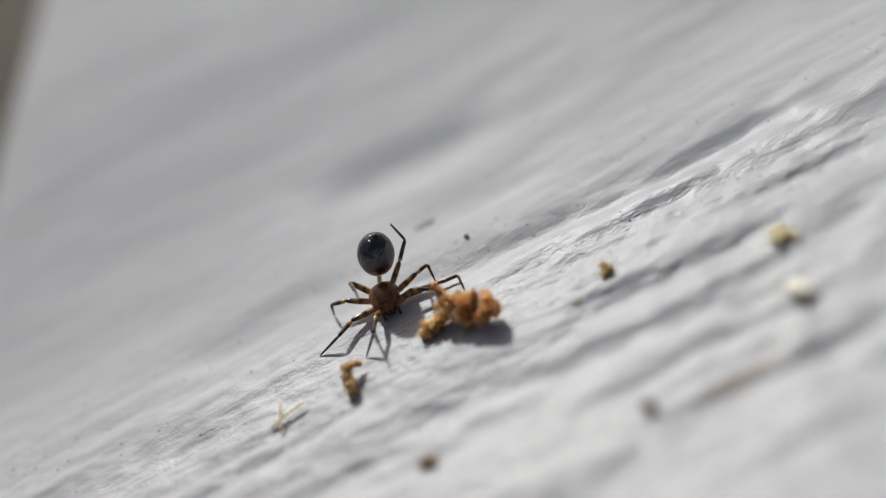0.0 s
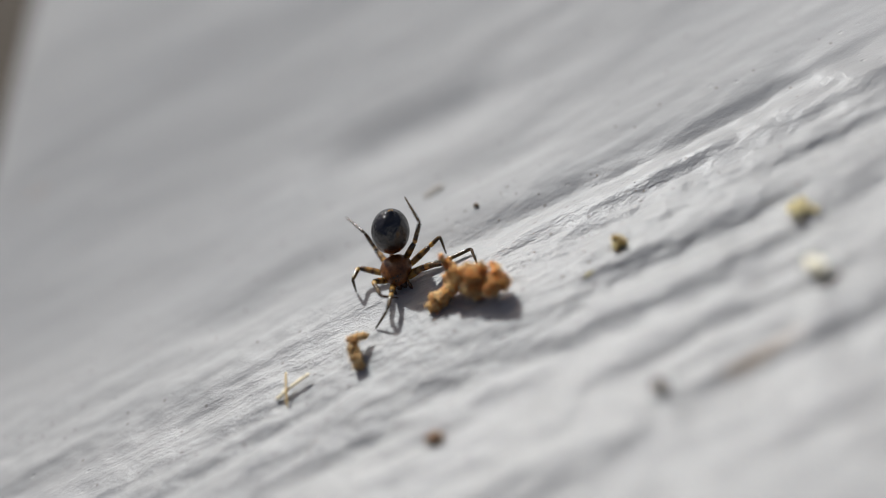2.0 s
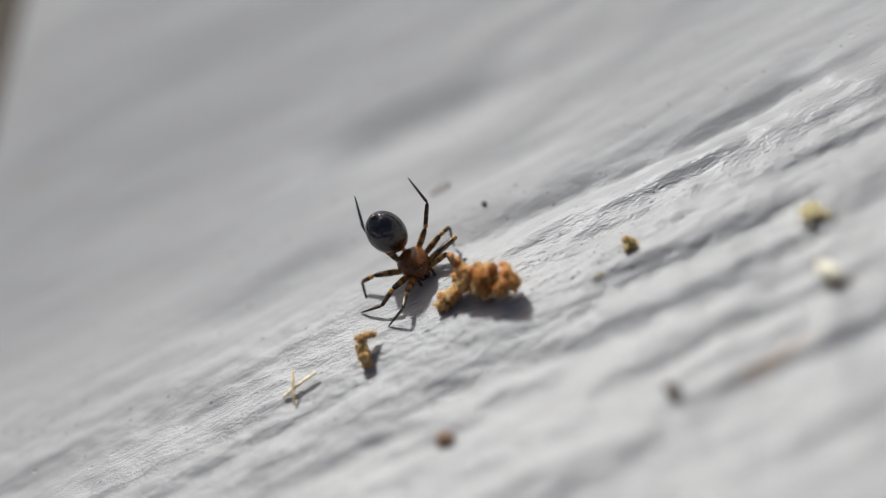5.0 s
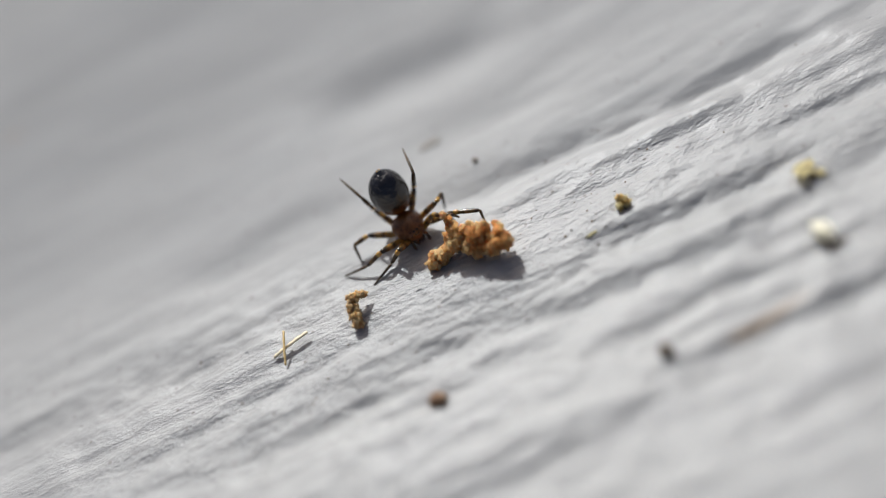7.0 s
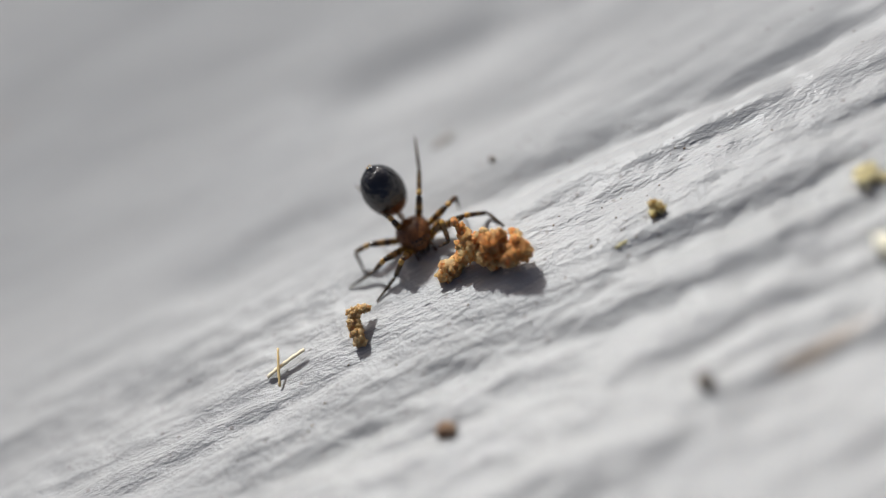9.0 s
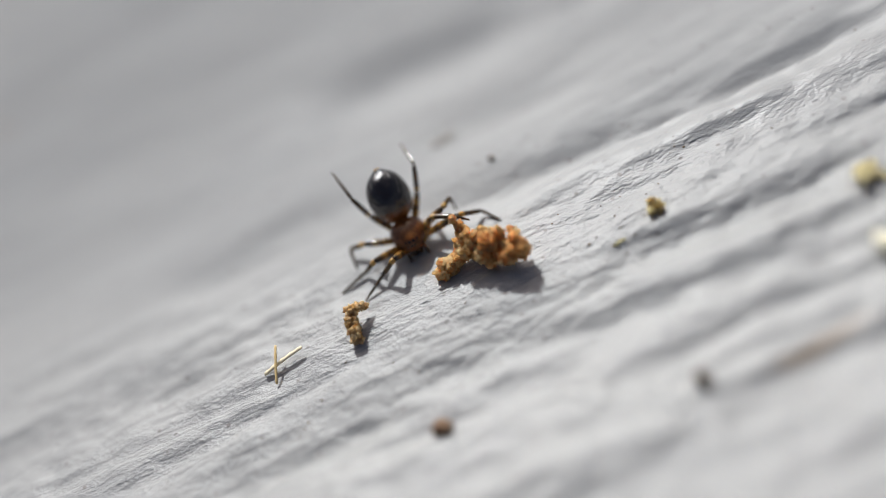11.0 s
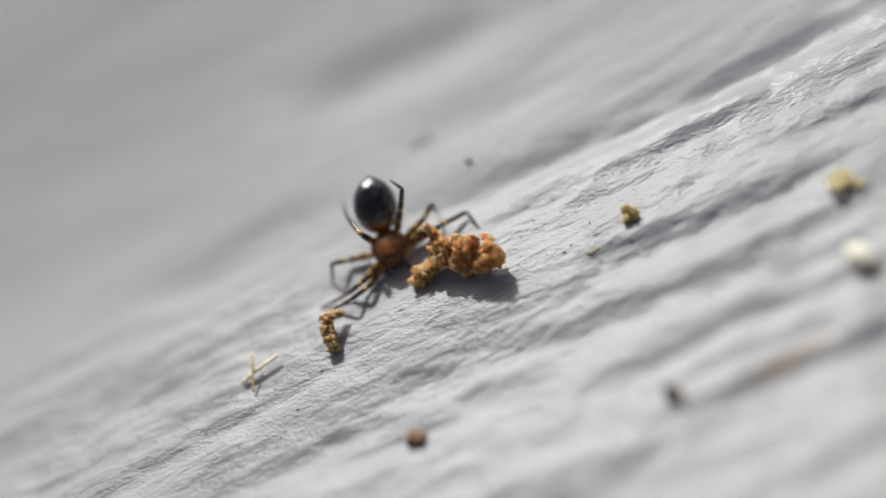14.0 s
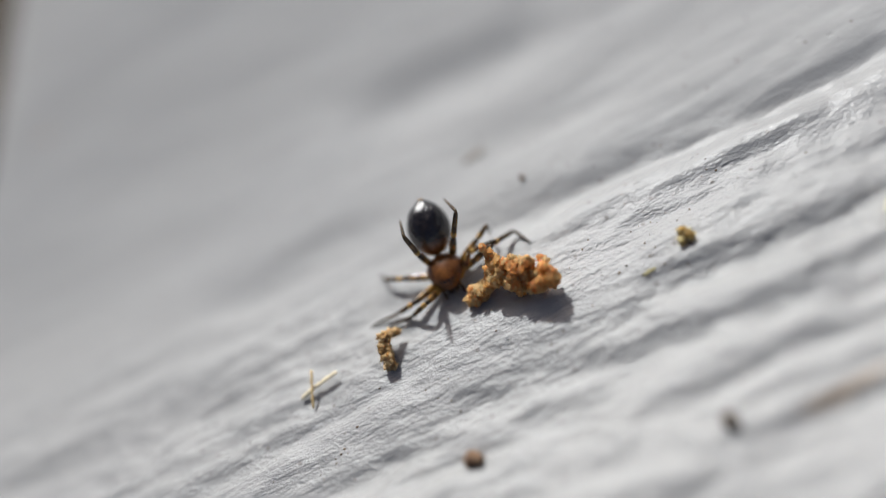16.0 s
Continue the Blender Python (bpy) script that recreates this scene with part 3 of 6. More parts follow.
LEG_LENGTHS = {"hind_a": (1.13, 1.0, 1.22), "third_a": (1.127, 0.605, 0.736), "second_a": (1.115, 0.773, 1.037), "first_a": (0.983, 0.769, 0.98), "hind_b": (1.12, 0.95, 1.2), "third_b": (1.064, 0.515, 0.812), "second_b": (1.419, 0.953, 0.762), "first_b": (0.922, 0.758, 0.567)}
legs, shins, feet = {}, {}, {}


def bristles(bm, rng, count, length, r0, r1, reach):
    """Fine hairs that lean towards the foot."""
    for k in range(count):
        a, u = rng.uniform(0, 6.28), rng.uniform(0.06, 0.96)
        d = Vector((0.8, math.cos(a), math.sin(a))).normalized()
        p = Vector((u * length, (r0 + (r1 - r0) * u) * 0.9 * math.cos(a), (r0 + (r1 - r0) * u) * 0.9 * math.sin(a)))
        s = Vector((0.005, 0, 0))
        bm.faces.new([bm.verts.new(q) for q in (p - s, p + s, p + d * reach * rng.uniform(0.6, 1.1))])


for key, (l0, l1, l2) in LEG_LENGTHS.items():
    hair = random.Random(key)
    bm = limb(l0, 0.088, 0.08, 0.036)
    bristles(bm, hair, 16, l0, 0.08, 0.07, 0.07)
    legs[key] = part("leg", bm, FEMUR, spider, "amber leg with dark bands")
    bm = limb(l1, 0.074, 0.062, 0.014)
    # the knee: a short swollen segment above the shin
    knee = limb(0.26, 0.072, 0.062, 0.024, 8)
    me = bpy.data.meshes.new("knee")
    knee.to_mesh(me)
    knee.free()
    bm.from_mesh(me)
    bpy.data.meshes.remove(me)
    bristles(bm, hair, 26, l1, 0.06, 0.05, 0.09)
    shins[key] = part("shin", bm, SHIN, legs[key], "", mm_pose(l0, 0, 0))
    bm = limb(l2, 0.056, 0.022, 0.008)
    bristles(bm, hair, 26, l2, 0.045, 0.018, 0.07)
    feet[key] = part("foot", bm, FOOT, legs[key], "thin dark foot", mm_pose(l0 + l1, 0, 0))
focus = new("focus_point")
focus.empty_display_size = 0.0005
cam.data.dof.focus_object = focus


def keyed(ob, rows):
    """Key a thing or a part by rows of seconds, millimetres and degrees."""
    walk(ob, [(t, mm_pose(*row)) for t, *row in rows])


def motions():
    """All that moves: the spider, its abdomen, the three parts of each leg and the point of focus."""
    keyed(spider, (
        (0, -1.95, 3.06, 0, 0, 0, -94.5), (0.5, -1.74, 2.38, 0, 0, 0, -88.1), (1, -1.68, 2.62, 0, 0, 0, -89.6), (1.5, -1.83, 2.8, 0, 0, 0, -97.7),
        (2, -1.84, 2.82, 0, 0, 0, -99.5), (2.5, -1.84, 2.77, 0, 0, 0, -99.6), (3, -1.85, 2.8, 0, 0, 0, -98.7), (3.5, -1.85, 2.73, 0, 0, 0, -98.9),
        (4, -1.7, 2.88, 0, 0, 0, -69), (4.7, -1.5, 2.86, 0, 0, 0, -72.5), (5.25, -1.42, 2.8, 0, 0, 0, -75.5), (5.9, -1.39, 2.7, 0, 0, 0, -78.5),
        (6.5, -1.39, 2.58, 0, 0, 0, -81.5), (7, -1.39, 2.51, 0, 0, 0, -74.5), (7.5, -1.52, 2.8, 0, 0, 0, -58.5), (8, -1.46, 2.74, 0, 0, 0, -83.5),
        (8.5, -1.51, 2.58, 0, 0, 0, -83), (9, -1.49, 2.54, 0, 0, 0, -84), (9.5, -1.54, 2.59, 0, 0, 0, -85), (10.3, -1.61, 2.59, 0, 0, 0, -86.5),
        (11.2, -1.64, 2.48, 0, 0, 0, -88.5), (12, -1.64, 2.2, 0, 0, 0, -90), (12.5, -1.57, 1.91, 0, 0, 0, -92), (13, -1.58, 2.1, 0, 0, 0, -92),
        (13.5, -1.47, 1.92, 0, 0, 0, -92), (14, -1.6, 2.14, 0, 0, 0, -92), (14.5, -1.55, 1.96, 0, 0, 0, -92), (15, -1.6, 1.88, 0, 0, 0, -92),
        (15.5, -1.58, 1.96, 0, 0, 0, -92), (16, -1.62, 1.92, 0, 0, 0, -92),
    ))
    # the lens hunts between the spider and the crumb
    keyed(focus, (
        (0, -1.9, 2.7, 0.5, 0, 0, 0), (3, -1.8, 2.2, 0.4, 0, 0, 0), (4, -1.7, 2.0, 0.4, 0, 0, 0), (6.5, -1.4, 1.4, 0.4, 0, 0, 0),
        (7.5, -0.8, 0.8, 0.4, 0, 0, 0), (9.5, -0.7, 0.7, 0.4, 0, 0, 0), (12, -0.8, 0.9, 0.4, 0, 0, 0), (13.2, -0.8, 0.9, 0.4, 0, 0, 0),
        (13.5, 0.2, -0.3, 0.4, 0, 0, 0), (13.8, 0.2, -0.1, 0.4, 0, 0, 0), (14.2, -0.5, 0.5, 0.4, 0, 0, 0), (15, -0.7, 0.6, 0.4, 0, 0, 0),
        (16, -0.35, 0.25, 0.4, 0, 0, 0),
    ))
    keyed(abdomen, (
        (0, -0.85, 0.14, 1.02, -68, -72.1, 85.6), (0.5, -0.74, 0.02, 0.9, -71, -85.1, 88.7), (1, -0.71, 0.01, 0.87, -77.4, -83.5, 95.1),
        (1.5, -0.76, 0.05, 0.91, -76.9, -71.5, 94.6), (2, -0.73, 0.04, 0.87, -76.7, -68.3, 94.4), (2.5, -0.73, 0.04, 0.87, -76.6, -68.1, 94.3),
        (3, -0.74, 0.04, 0.89, -77.6, -70.7, 95.4), (3.5, -0.76, 0.05, 0.9, -79.3, -70.9, 97.2), (4, -0.75, 0.07, 0.93, -57.1, -101.5, 75.7),
        (4.7, -0.74, 0.03, 0.9, -46.7, -101.9, 65.1), (5.25, -0.73, 0.01, 0.87, -31.7, -102.7, 49.7), (5.9, -0.72, 0, 0.85, -20.8, -103.6, 38.5),
        (6.5, -0.68, 0, 0.81, -4.8, -103.8, 22.1), (7, -0.62, 0.13, 0.77, 28.2, -103.4, -11.8), (7.5, -0.66, 0.36, 0.95, 52.9, -103.6, -37.2),
        (8, -0.54, 0, 0.66, 14.5, -104.9, 2.3), (8.5, -0.75, 0.05, 0.88, 31.9, -106.1, -15.7), (9, -0.82, -0.1, 0.97, 10, -106.7, 7.1),
        (9.5, -0.7, -0.05, 0.82, 4.8, -107.6, 12.5), (10.3, -0.65, -0.05, 0.77, 11.7, -112.8, 5.2), (11.2, -0.55, -0.04, 0.65, 23.3, -121.2, -7.8),
        (12, -0.5, -0.04, 0.59, 27, -126.1, -12.3), (12.5, -0.54, -0.06, 0.64, 24.1, -126.8, -8.6), (13, -0.53, -0.07, 0.63, 26.2, -127.3, -11.3),
        (13.5, -0.57, -0.04, 0.66, 32.5, -128.4, -19.3), (14, -0.58, -0.04, 0.68, 33.7, -129.8, -20.8), (14.5, -0.53, -0.07, 0.64, 28.1, -130, -13.5),
        (15, -0.56, -0.05, 0.66, 30.2, -131.1, -16.3), (15.5, -0.53, -0.07, 0.63, 26.8, -130.7, -11.7), (16, -0.62, -0.05, 0.72, 28.3, -131.6, -13.8),
    ))
    keyed(legs["hind_a"], (
        (0, -0.34, -0.27, 0.42, 69.6, -41.5, -122.7), (0.12, -0.34, -0.27, 0.42, 66.9, -56.6, -119.2), (0.25, -0.34, -0.27, 0.42, 59.3, -71.4, -110.8),
        (0.38, -0.34, -0.27, 0.42, 11.5, -83.9, -62.3), (0.5, -0.34, -0.27, 0.42, -78.9, -76.2, 28.9), (0.62, -0.34, -0.27, 0.42, -50.3, -90.2, 0.2),
        (0.75, -0.34, -0.27, 0.42, -78.1, -104.2, 28.1), (0.88, -0.34, -0.27, 0.42, -78.3, -118.2, 28.3), (1, -0.34, -0.27, 0.42, -78.3, -132.3, 28.4),
        (1.25, -0.34, -0.27, 0.42, -91.7, -108.1, 43.5), (1.5, -0.34, -0.27, 0.42, -26, -78.7, -20.6), (1.67, -0.34, -0.27, 0.42, -85.3, -111.6, 36.9),
        (1.83, -0.34, -0.27, 0.42, -74.9, -140, 24.5), (2, -0.34, -0.27, 0.42, -72.8, -168.8, 19.8), (2.17, -0.34, -0.27, 0.42, -71.8, -139.7, 17.4),
        (2.33, -0.34, -0.27, 0.42, -66.1, -110.6, 10.7), (2.5, -0.34, -0.27, 0.42, -99.1, -80.3, 42.7), (2.75, -0.34, -0.27, 0.42, -60.2, -105.6, 4.7),
        (3, -0.34, -0.27, 0.42, -68.8, -129.3, 14.2), (3.25, -0.34, -0.27, 0.42, -68.4, -102.5, 13.7), (3.5, -0.34, -0.27, 0.42, -69.5, -75.8, 14.8),
        (3.75, -0.34, -0.27, 0.42, -33, -77.2, -22.7), (4, -0.34, -0.27, 0.42, -2.3, -73.5, -54.3), (4.7, -0.34, -0.27, 0.42, -92.7, -117.6, 32),
        (5.25, -0.34, -0.27, 0.42, 61.4, -68.1, -119.6), (5.58, -0.34, -0.27, 0.42, 31.2, -80.3, -88.4), (5.9, -0.34, -0.27, 0.42, -55.7, -78.8, -0.6),
        (6.1, -0.34, -0.27, 0.42, -46.6, -77.9, -9.9), (6.3, -0.34, -0.27, 0.42, -39, -76.8, -17.7), (6.5, -0.34, -0.27, 0.42, -32.7, -75.4, -24.1),
        (6.67, -0.34, -0.27, 0.42, -97.6, -106.1, 38.9), (6.83, -0.34, -0.27, 0.42, -79.4, -130.7, 18.8), (7, -0.34, -0.27, 0.42, -75.8, -156.3, 12.8),
        (7.17, -0.34, -0.27, 0.42, -73.9, -127.4, 9.8), (7.33, -0.34, -0.27, 0.42, -57.2, -99, -7.8), (7.5, -0.34, -0.27, 0.42, -89.2, -69.2, 23.3),
        (7.75, -0.34, -0.27, 0.42, -116.9, -103.1, 49.9), (8, -0.34, -0.27, 0.42, 74.8, -44.2, -142.9), (8.17, -0.34, -0.27, 0.42, 64.1, -60.6, -129.6),
        (8.33, -0.34, -0.27, 0.42, 31.4, -73.3, -94.4), (8.5, -0.34, -0.27, 0.42, -29.1, -71.5, -31.5), (8.62, -0.34, -0.27, 0.42, -32.6, -71.7, -27.9),
        (8.75, -0.34, -0.27, 0.42, -36.1, -71.7, -24.2), (8.88, -0.34, -0.27, 0.42, -39.6, -71.8, -20.5), (9, -0.34, -0.27, 0.42, -43.1, -71.7, -16.8),
        (9.25, -0.34, -0.27, 0.42, -3.1, -78.1, -58.1), (9.5, -0.34, -0.27, 0.42, 46.8, -74.6, -109.2), (10.3, -0.34, -0.27, 0.42, 47.8, -49.4, -110.3),
        (10.6, -0.34, -0.27, 0.42, 58.6, -43, -125.3), (10.9, -0.34, -0.27, 0.42, 66.1, -35.1, -137.1), (11.2, -0.34, -0.27, 0.42, 71.1, -26.2, -146.8),
        (11.6, -0.34, -0.27, 0.42, 53.2, -52.6, -119.6), (12, -0.34, -0.27, 0.42, -0.8, -62.3, -57.5), (12.25, -0.34, -0.27, 0.42, 50.1, -54, -115.9),
        (12.5, -0.34, -0.27, 0.42, 68.9, -30.3, -143.1), (12.75, -0.34, -0.27, 0.42, 59.5, -53.5, -129.3), (13, -0.34, -0.27, 0.42, 22.7, -71.6, -88.7),
        (13.17, -0.34, -0.27, 0.42, 6.1, -72.7, -71.3), (13.33, -0.34, -0.27, 0.42, -10.9, -72.1, -53.4), (13.5, -0.34, -0.27, 0.42, -25.6, -70.1, -37.9),
        (14, -0.34, -0.27, 0.42, -24.5, -71.8, -39.1), (14.17, -0.34, -0.27, 0.42, -8.7, -74.4, -55.6), (14.33, -0.34, -0.27, 0.42, 11.4, -75.5, -76.4),
        (14.5, -0.34, -0.27, 0.42, 31.7, -74.6, -97.4), (14.67, -0.34, -0.27, 0.42, 43, -72.3, -109.2), (14.83, -0.34, -0.27, 0.42, 51.5, -69.5, -118.1),
        (15, -0.34, -0.27, 0.42, 57.8, -66.4, -124.9), (15.5, -0.34, -0.27, 0.42, -25.9, -74, -37.9), (15.67, -0.34, -0.27, 0.42, -20.8, -75.8, -43.1),
        (15.83, -0.34, -0.27, 0.42, -14.4, -77.5, -49.8), (16, -0.34, -0.27, 0.42, -6, -79, -58.3),
    ))
    keyed(shins["hind_a"], (
        (0, 1.13, 0, 0, 61.1, 24.3, 107.4), (0.12, 1.13, 0, 0, 48.1, 42.9, 64.6), (0.25, 1.13, 0, 0, 16.3, 53.3, 6.3), (0.38, 1.13, 0, 0, -20.5, 44.6, -54.8),
        (0.5, 1.13, 0, 0, -38.4, 21.8, -96.2), (0.62, 1.13, 0, 0, -33.8, 16.8, -61), (0.75, 1.13, 0, 0, -30.5, 11.8, -26.3), (0.88, 1.13, 0, 0, -27.7, 6.4, 8),
        (1, 1.13, 0, 0, -25.3, 0, 41.7), (1.25, 1.13, 0, 0, -21.8, -30.4, -5.7), (1.5, 1.13, 0, 0, 13.4, -50.8, -74.2), (1.67, 1.13, 0, 0, -18.1, -30.2, -9.2),
        (1.83, 1.13, 0, 0, -20.6, -1.2, 36.8), (2, 1.13, 0, 0, -6.1, 19.8, 86.5), (2.17, 1.13, 0, 0, -18.7, 8, 30.1), (2.33, 1.13, 0, 0, -18.7, -9.8, -23.1),
        (2.5, 1.13, 0, 0, -5.6, -22.1, -79.9), (2.75, 1.13, 0, 0, -17.2, -17.2, -37.2), (3, 1.13, 0, 0, -22.6, -7.2, 2.9), (3.25, 1.13, 0, 0, -10.4, -22.1, -53.5),
        (3.5, 1.13, 0, 0, 11.8, -20, -114.2), (3.75, 1.13, 0, 0, 11.7, -31.7, -95.7), (4, 1.13, 0, 0, 8.3, -44.9, -76.4), (4.7, 1.13, 0, 0, -8.9, -15, -36.5),
        (5.25, 1.13, 0, 0, 0.9, -38.4, -52.7), (5.58, 1.13, 0, 0, 1.2, -39.5, -69.7), (5.9, 1.13, 0, 0, 1.3, -41.3, -86.6), (6.1, 1.13, 0, 0, -18.3, -26.8, -49.5),
        (6.3, 1.13, 0, 0, -25.4, -6.6, -21.2), (6.5, 1.13, 0, 0, -23.3, 14.4, 5.4), (6.67, 1.13, 0, 0, -21.8, 20.4, 25.7), (6.83, 1.13, 0, 0, -17.1, 25.1, 47.5),
        (7, 1.13, 0, 0, -9.8, 27.4, 70.4), (7.17, 1.13, 0, 0, -16.5, 27.5, 35.4), (7.33, 1.13, 0, 0, -20.4, 25.4, 1.4), (7.5, 1.13, 0, 0, -20.9, 23.1, -31.2),
        (7.75, 1.13, 0, 0, -23.2, 8.5, -14.9), (8, 1.13, 0, 0, -22.8, -6.7, 1.6), (8.17, 1.13, 0, 0, -25.4, -4.2, 8.2), (8.33, 1.13, 0, 0, -26.8, -0.8, 14.6),
        (8.5, 1.13, 0, 0, -26.9, 3, 20.8), (8.62, 1.13, 0, 0, -26.6, -3.8, -10), (8.75, 1.13, 0, 0, -23.3, -9.7, -41.2), (8.88, 1.13, 0, 0, -17.6, -13.4, -73.1),
        (9, 1.13, 0, 0, -10.6, -14.1, -105.5), (9.25, 1.13, 0, 0, -17, -21.9, -77.4), (9.5, 1.13, 0, 0, -25.5, -27, -47.6), (10.3, 1.13, 0, 0, -9.1, -19.6, -42.4),
        (10.6, 1.13, 0, 0, -19.7, -17.1, -3.2), (10.9, 1.13, 0, 0, -25, -10.8, 34.5), (11.2, 1.13, 0, 0, -24.9, -4.9, 71.3), (11.6, 1.13, 0, 0, -30.8, -10.7, 42.5),
        (12, 1.13, 0, 0, -34.9, -18.5, 14.1), (12.25, 1.13, 0, 0, -32.1, -13.1, 43.5), (12.5, 1.13, 0, 0, -27.2, -9.6, 72.8), (12.75, 1.13, 0, 0, -26.1, -11.4, 45),
        (13, 1.13, 0, 0, -25.2, -12.9, 17.1), (13.17, 1.13, 0, 0, -16.2, -16.7, -22.4), (13.33, 1.13, 0, 0, -6.3, -14.9, -62.2), (13.5, 1.13, 0, 0, 0.7, -7.9, -100.7),
        (14, 1.13, 0, 0, -0.5, -8, -100.1), (14.17, 1.13, 0, 0, -8.6, -16.6, -63.3), (14.33, 1.13, 0, 0, -19.9, -19.2, -24.5), (14.5, 1.13, 0, 0, -30.1, -15.3, 13.9),
        (14.67, 1.13, 0, 0, -23.2, -15.6, -7.7), (14.83, 1.13, 0, 0, -16.9, -13, -29), (15, 1.13, 0, 0, -12.5, -8.1, -49.6), (15.5, 1.13, 0, 0, -8.4, -7.4, -92.8),
        (15.67, 1.13, 0, 0, -14.2, -11.6, -63.5), (15.83, 1.13, 0, 0, -20.9, -12.3, -33.7), (16, 1.13, 0, 0, -26.6, -9.7, -4.1),
    ))
    keyed(feet["hind_a"], (
        (0, 0.86, 0.87, -0.41, 58.2, 22.9, 101.8), (0.12, 1.44, 0.66, -0.68, 60.1, 32.1, 84.5), (0.25, 1.72, 0.07, -0.8, 61.6, 42.4, 67.9),
        (0.38, 1.54, -0.58, -0.7, 62.4, 53.7, 51.4), (0.5, 1.03, -0.92, -0.37, 61.3, 65.8, 34), (0.62, 1.59, -0.84, -0.29, 12.7, 54.6, -7.2),
        (0.75, 2.01, -0.43, -0.2, -3.5, 31.7, -15.9), (0.88, 2.11, 0.14, -0.11, -8.3, 6.5, -14.1), (1, 1.88, 0.67, 0, -7.8, -19, -10.4),
        (1.25, 1.99, -0.09, 0.51, -4.3, -30.5, -34), (1.5, 1.3, -0.61, 0.78, 3.7, -39.6, -61.1), (1.67, 1.98, -0.14, 0.5, -1.2, -25.2, -39.9),
        (1.83, 1.93, 0.6, 0.02, -4.5, -8.9, -21.9), (2, 1.19, 0.94, -0.34, -7.3, 8.2, -5.5), (2.17, 1.99, 0.5, -0.14, -5, -2.7, -39.9),
        (2.33, 2.04, -0.39, 0.17, 1.5, -10.6, -75.5), (2.5, 1.29, -0.91, 0.38, 9.8, -13.5, -112.5), (2.75, 1.89, -0.58, 0.3, -6.7, -19.2, -53.5),
        (3, 2.12, 0.05, 0.13, -18.8, -11.3, 4.7), (3.25, 1.68, -0.74, 0.38, -22.2, -2.4, 2.9), (3.5, 0.74, -0.86, 0.34, -21.6, 7.1, 0.3),
        (3.75, 1.04, -0.85, 0.52, -17, -21.9, -20), (4, 1.3, -0.69, 0.71, 8.2, -42.8, -53.3), (4.7, 1.91, -0.58, 0.26, -16.8, -38.7, 6.1),
        (5.25, 1.61, -0.62, 0.62, -12.7, -44.4, -8.4), (5.58, 1.4, -0.72, 0.64, 8.9, -45.7, -53.8), (5.9, 1.17, -0.75, 0.66, 27.2, -40.1, -96.9),
        (6.1, 1.71, -0.68, 0.45, 29.3, -33, -97.1), (6.3, 2.06, -0.36, 0.12, 31.1, -25.9, -96.9), (6.5, 2.09, 0.09, -0.25, 32.8, -18.8, -96.1),
        (6.67, 1.97, 0.41, -0.35, 21.5, -20.3, -66.3), (6.83, 1.74, 0.67, -0.42, 12.2, -16.6, -36.9), (7, 1.43, 0.84, -0.46, 7.5, -9.6, -9),
        (7.17, 1.85, 0.51, -0.46, 10.3, -18.1, -40.6), (7.33, 2.03, 0.02, -0.43, 16.1, -24.5, -73.7), (7.5, 1.92, -0.48, -0.39, 23.5, -27.6, -108.3),
        (7.75, 2.09, -0.25, -0.15, 19.9, -16.4, -52.6), (8, 2.12, 0.03, 0.12, 17.4, -8.1, 2.8), (8.17, 2.12, 0.14, 0.07, 20.5, -9.3, -32.7),
        (8.33, 2.1, 0.25, 0.01, 24.7, -8.8, -68.3), (8.5, 2.06, 0.35, -0.05, 28.9, -5.9, -103.6), (8.62, 2.11, -0.17, 0.07, 28, -9.3, -103.2),
        (8.75, 1.87, -0.65, 0.17, 27, -12.6, -102.7), (8.88, 1.41, -0.93, 0.23, 25.9, -15.9, -102), (9, 0.87, -0.93, 0.24, 24.8, -19.2, -101.2),
        (9.25, 1.33, -0.91, 0.37, 14.3, -28.2, -66.7), (9.5, 1.73, -0.66, 0.45, 0.5, -31.9, -29.1), (10.3, 1.83, -0.64, 0.34, 1.5, -46.5, -5.7),
        (10.6, 2.08, -0.05, 0.29, 13.7, -37.3, -13.5), (10.9, 1.94, 0.56, 0.19, 20.8, -25.9, -17.5), (11.2, 1.45, 0.94, 0.09, 23.9, -13.3, -19.5),
        (11.6, 1.85, 0.66, 0.19, 29.7, -20.3, -58.5), (12, 2.05, 0.23, 0.32, 38.6, -22.9, -99.1), (12.25, 1.84, 0.67, 0.23, 30.1, -28.2, -61.1),
        (12.5, 1.42, 0.94, 0.17, 22.8, -29.5, -22.6), (12.75, 1.82, 0.69, 0.2, 28.9, -23.7, -62.3), (13, 2.06, 0.29, 0.22, 32.9, -17.2, -100.8),
        (13.17, 2.02, -0.36, 0.29, 33.6, -15.9, -107.5), (13.33, 1.58, -0.85, 0.26, 34.2, -14.4, -114.3), (13.5, 0.95, -0.97, 0.14, 34.8, -13, -121),
        (14, 0.96, -0.97, 0.14, 33.6, -13.1, -119.4), (14.17, 1.56, -0.86, 0.29, 32.3, -14, -112.8), (14.33, 1.99, -0.39, 0.33, 30.9, -14.7, -106.2),
        (14.5, 2.07, 0.23, 0.26, 29.5, -15.2, -99.5), (14.67, 2.08, -0.13, 0.27, 27.7, -16, -90), (14.83, 1.98, -0.47, 0.22, 26, -16.5, -80.4),
        (15, 1.77, -0.75, 0.14, 24.1, -16.9, -70.8), (15.5, 1.08, -0.99, 0.13, 36, -14.5, -133.7), (15.67, 1.57, -0.88, 0.2, 34.3, -14.9, -128.3),
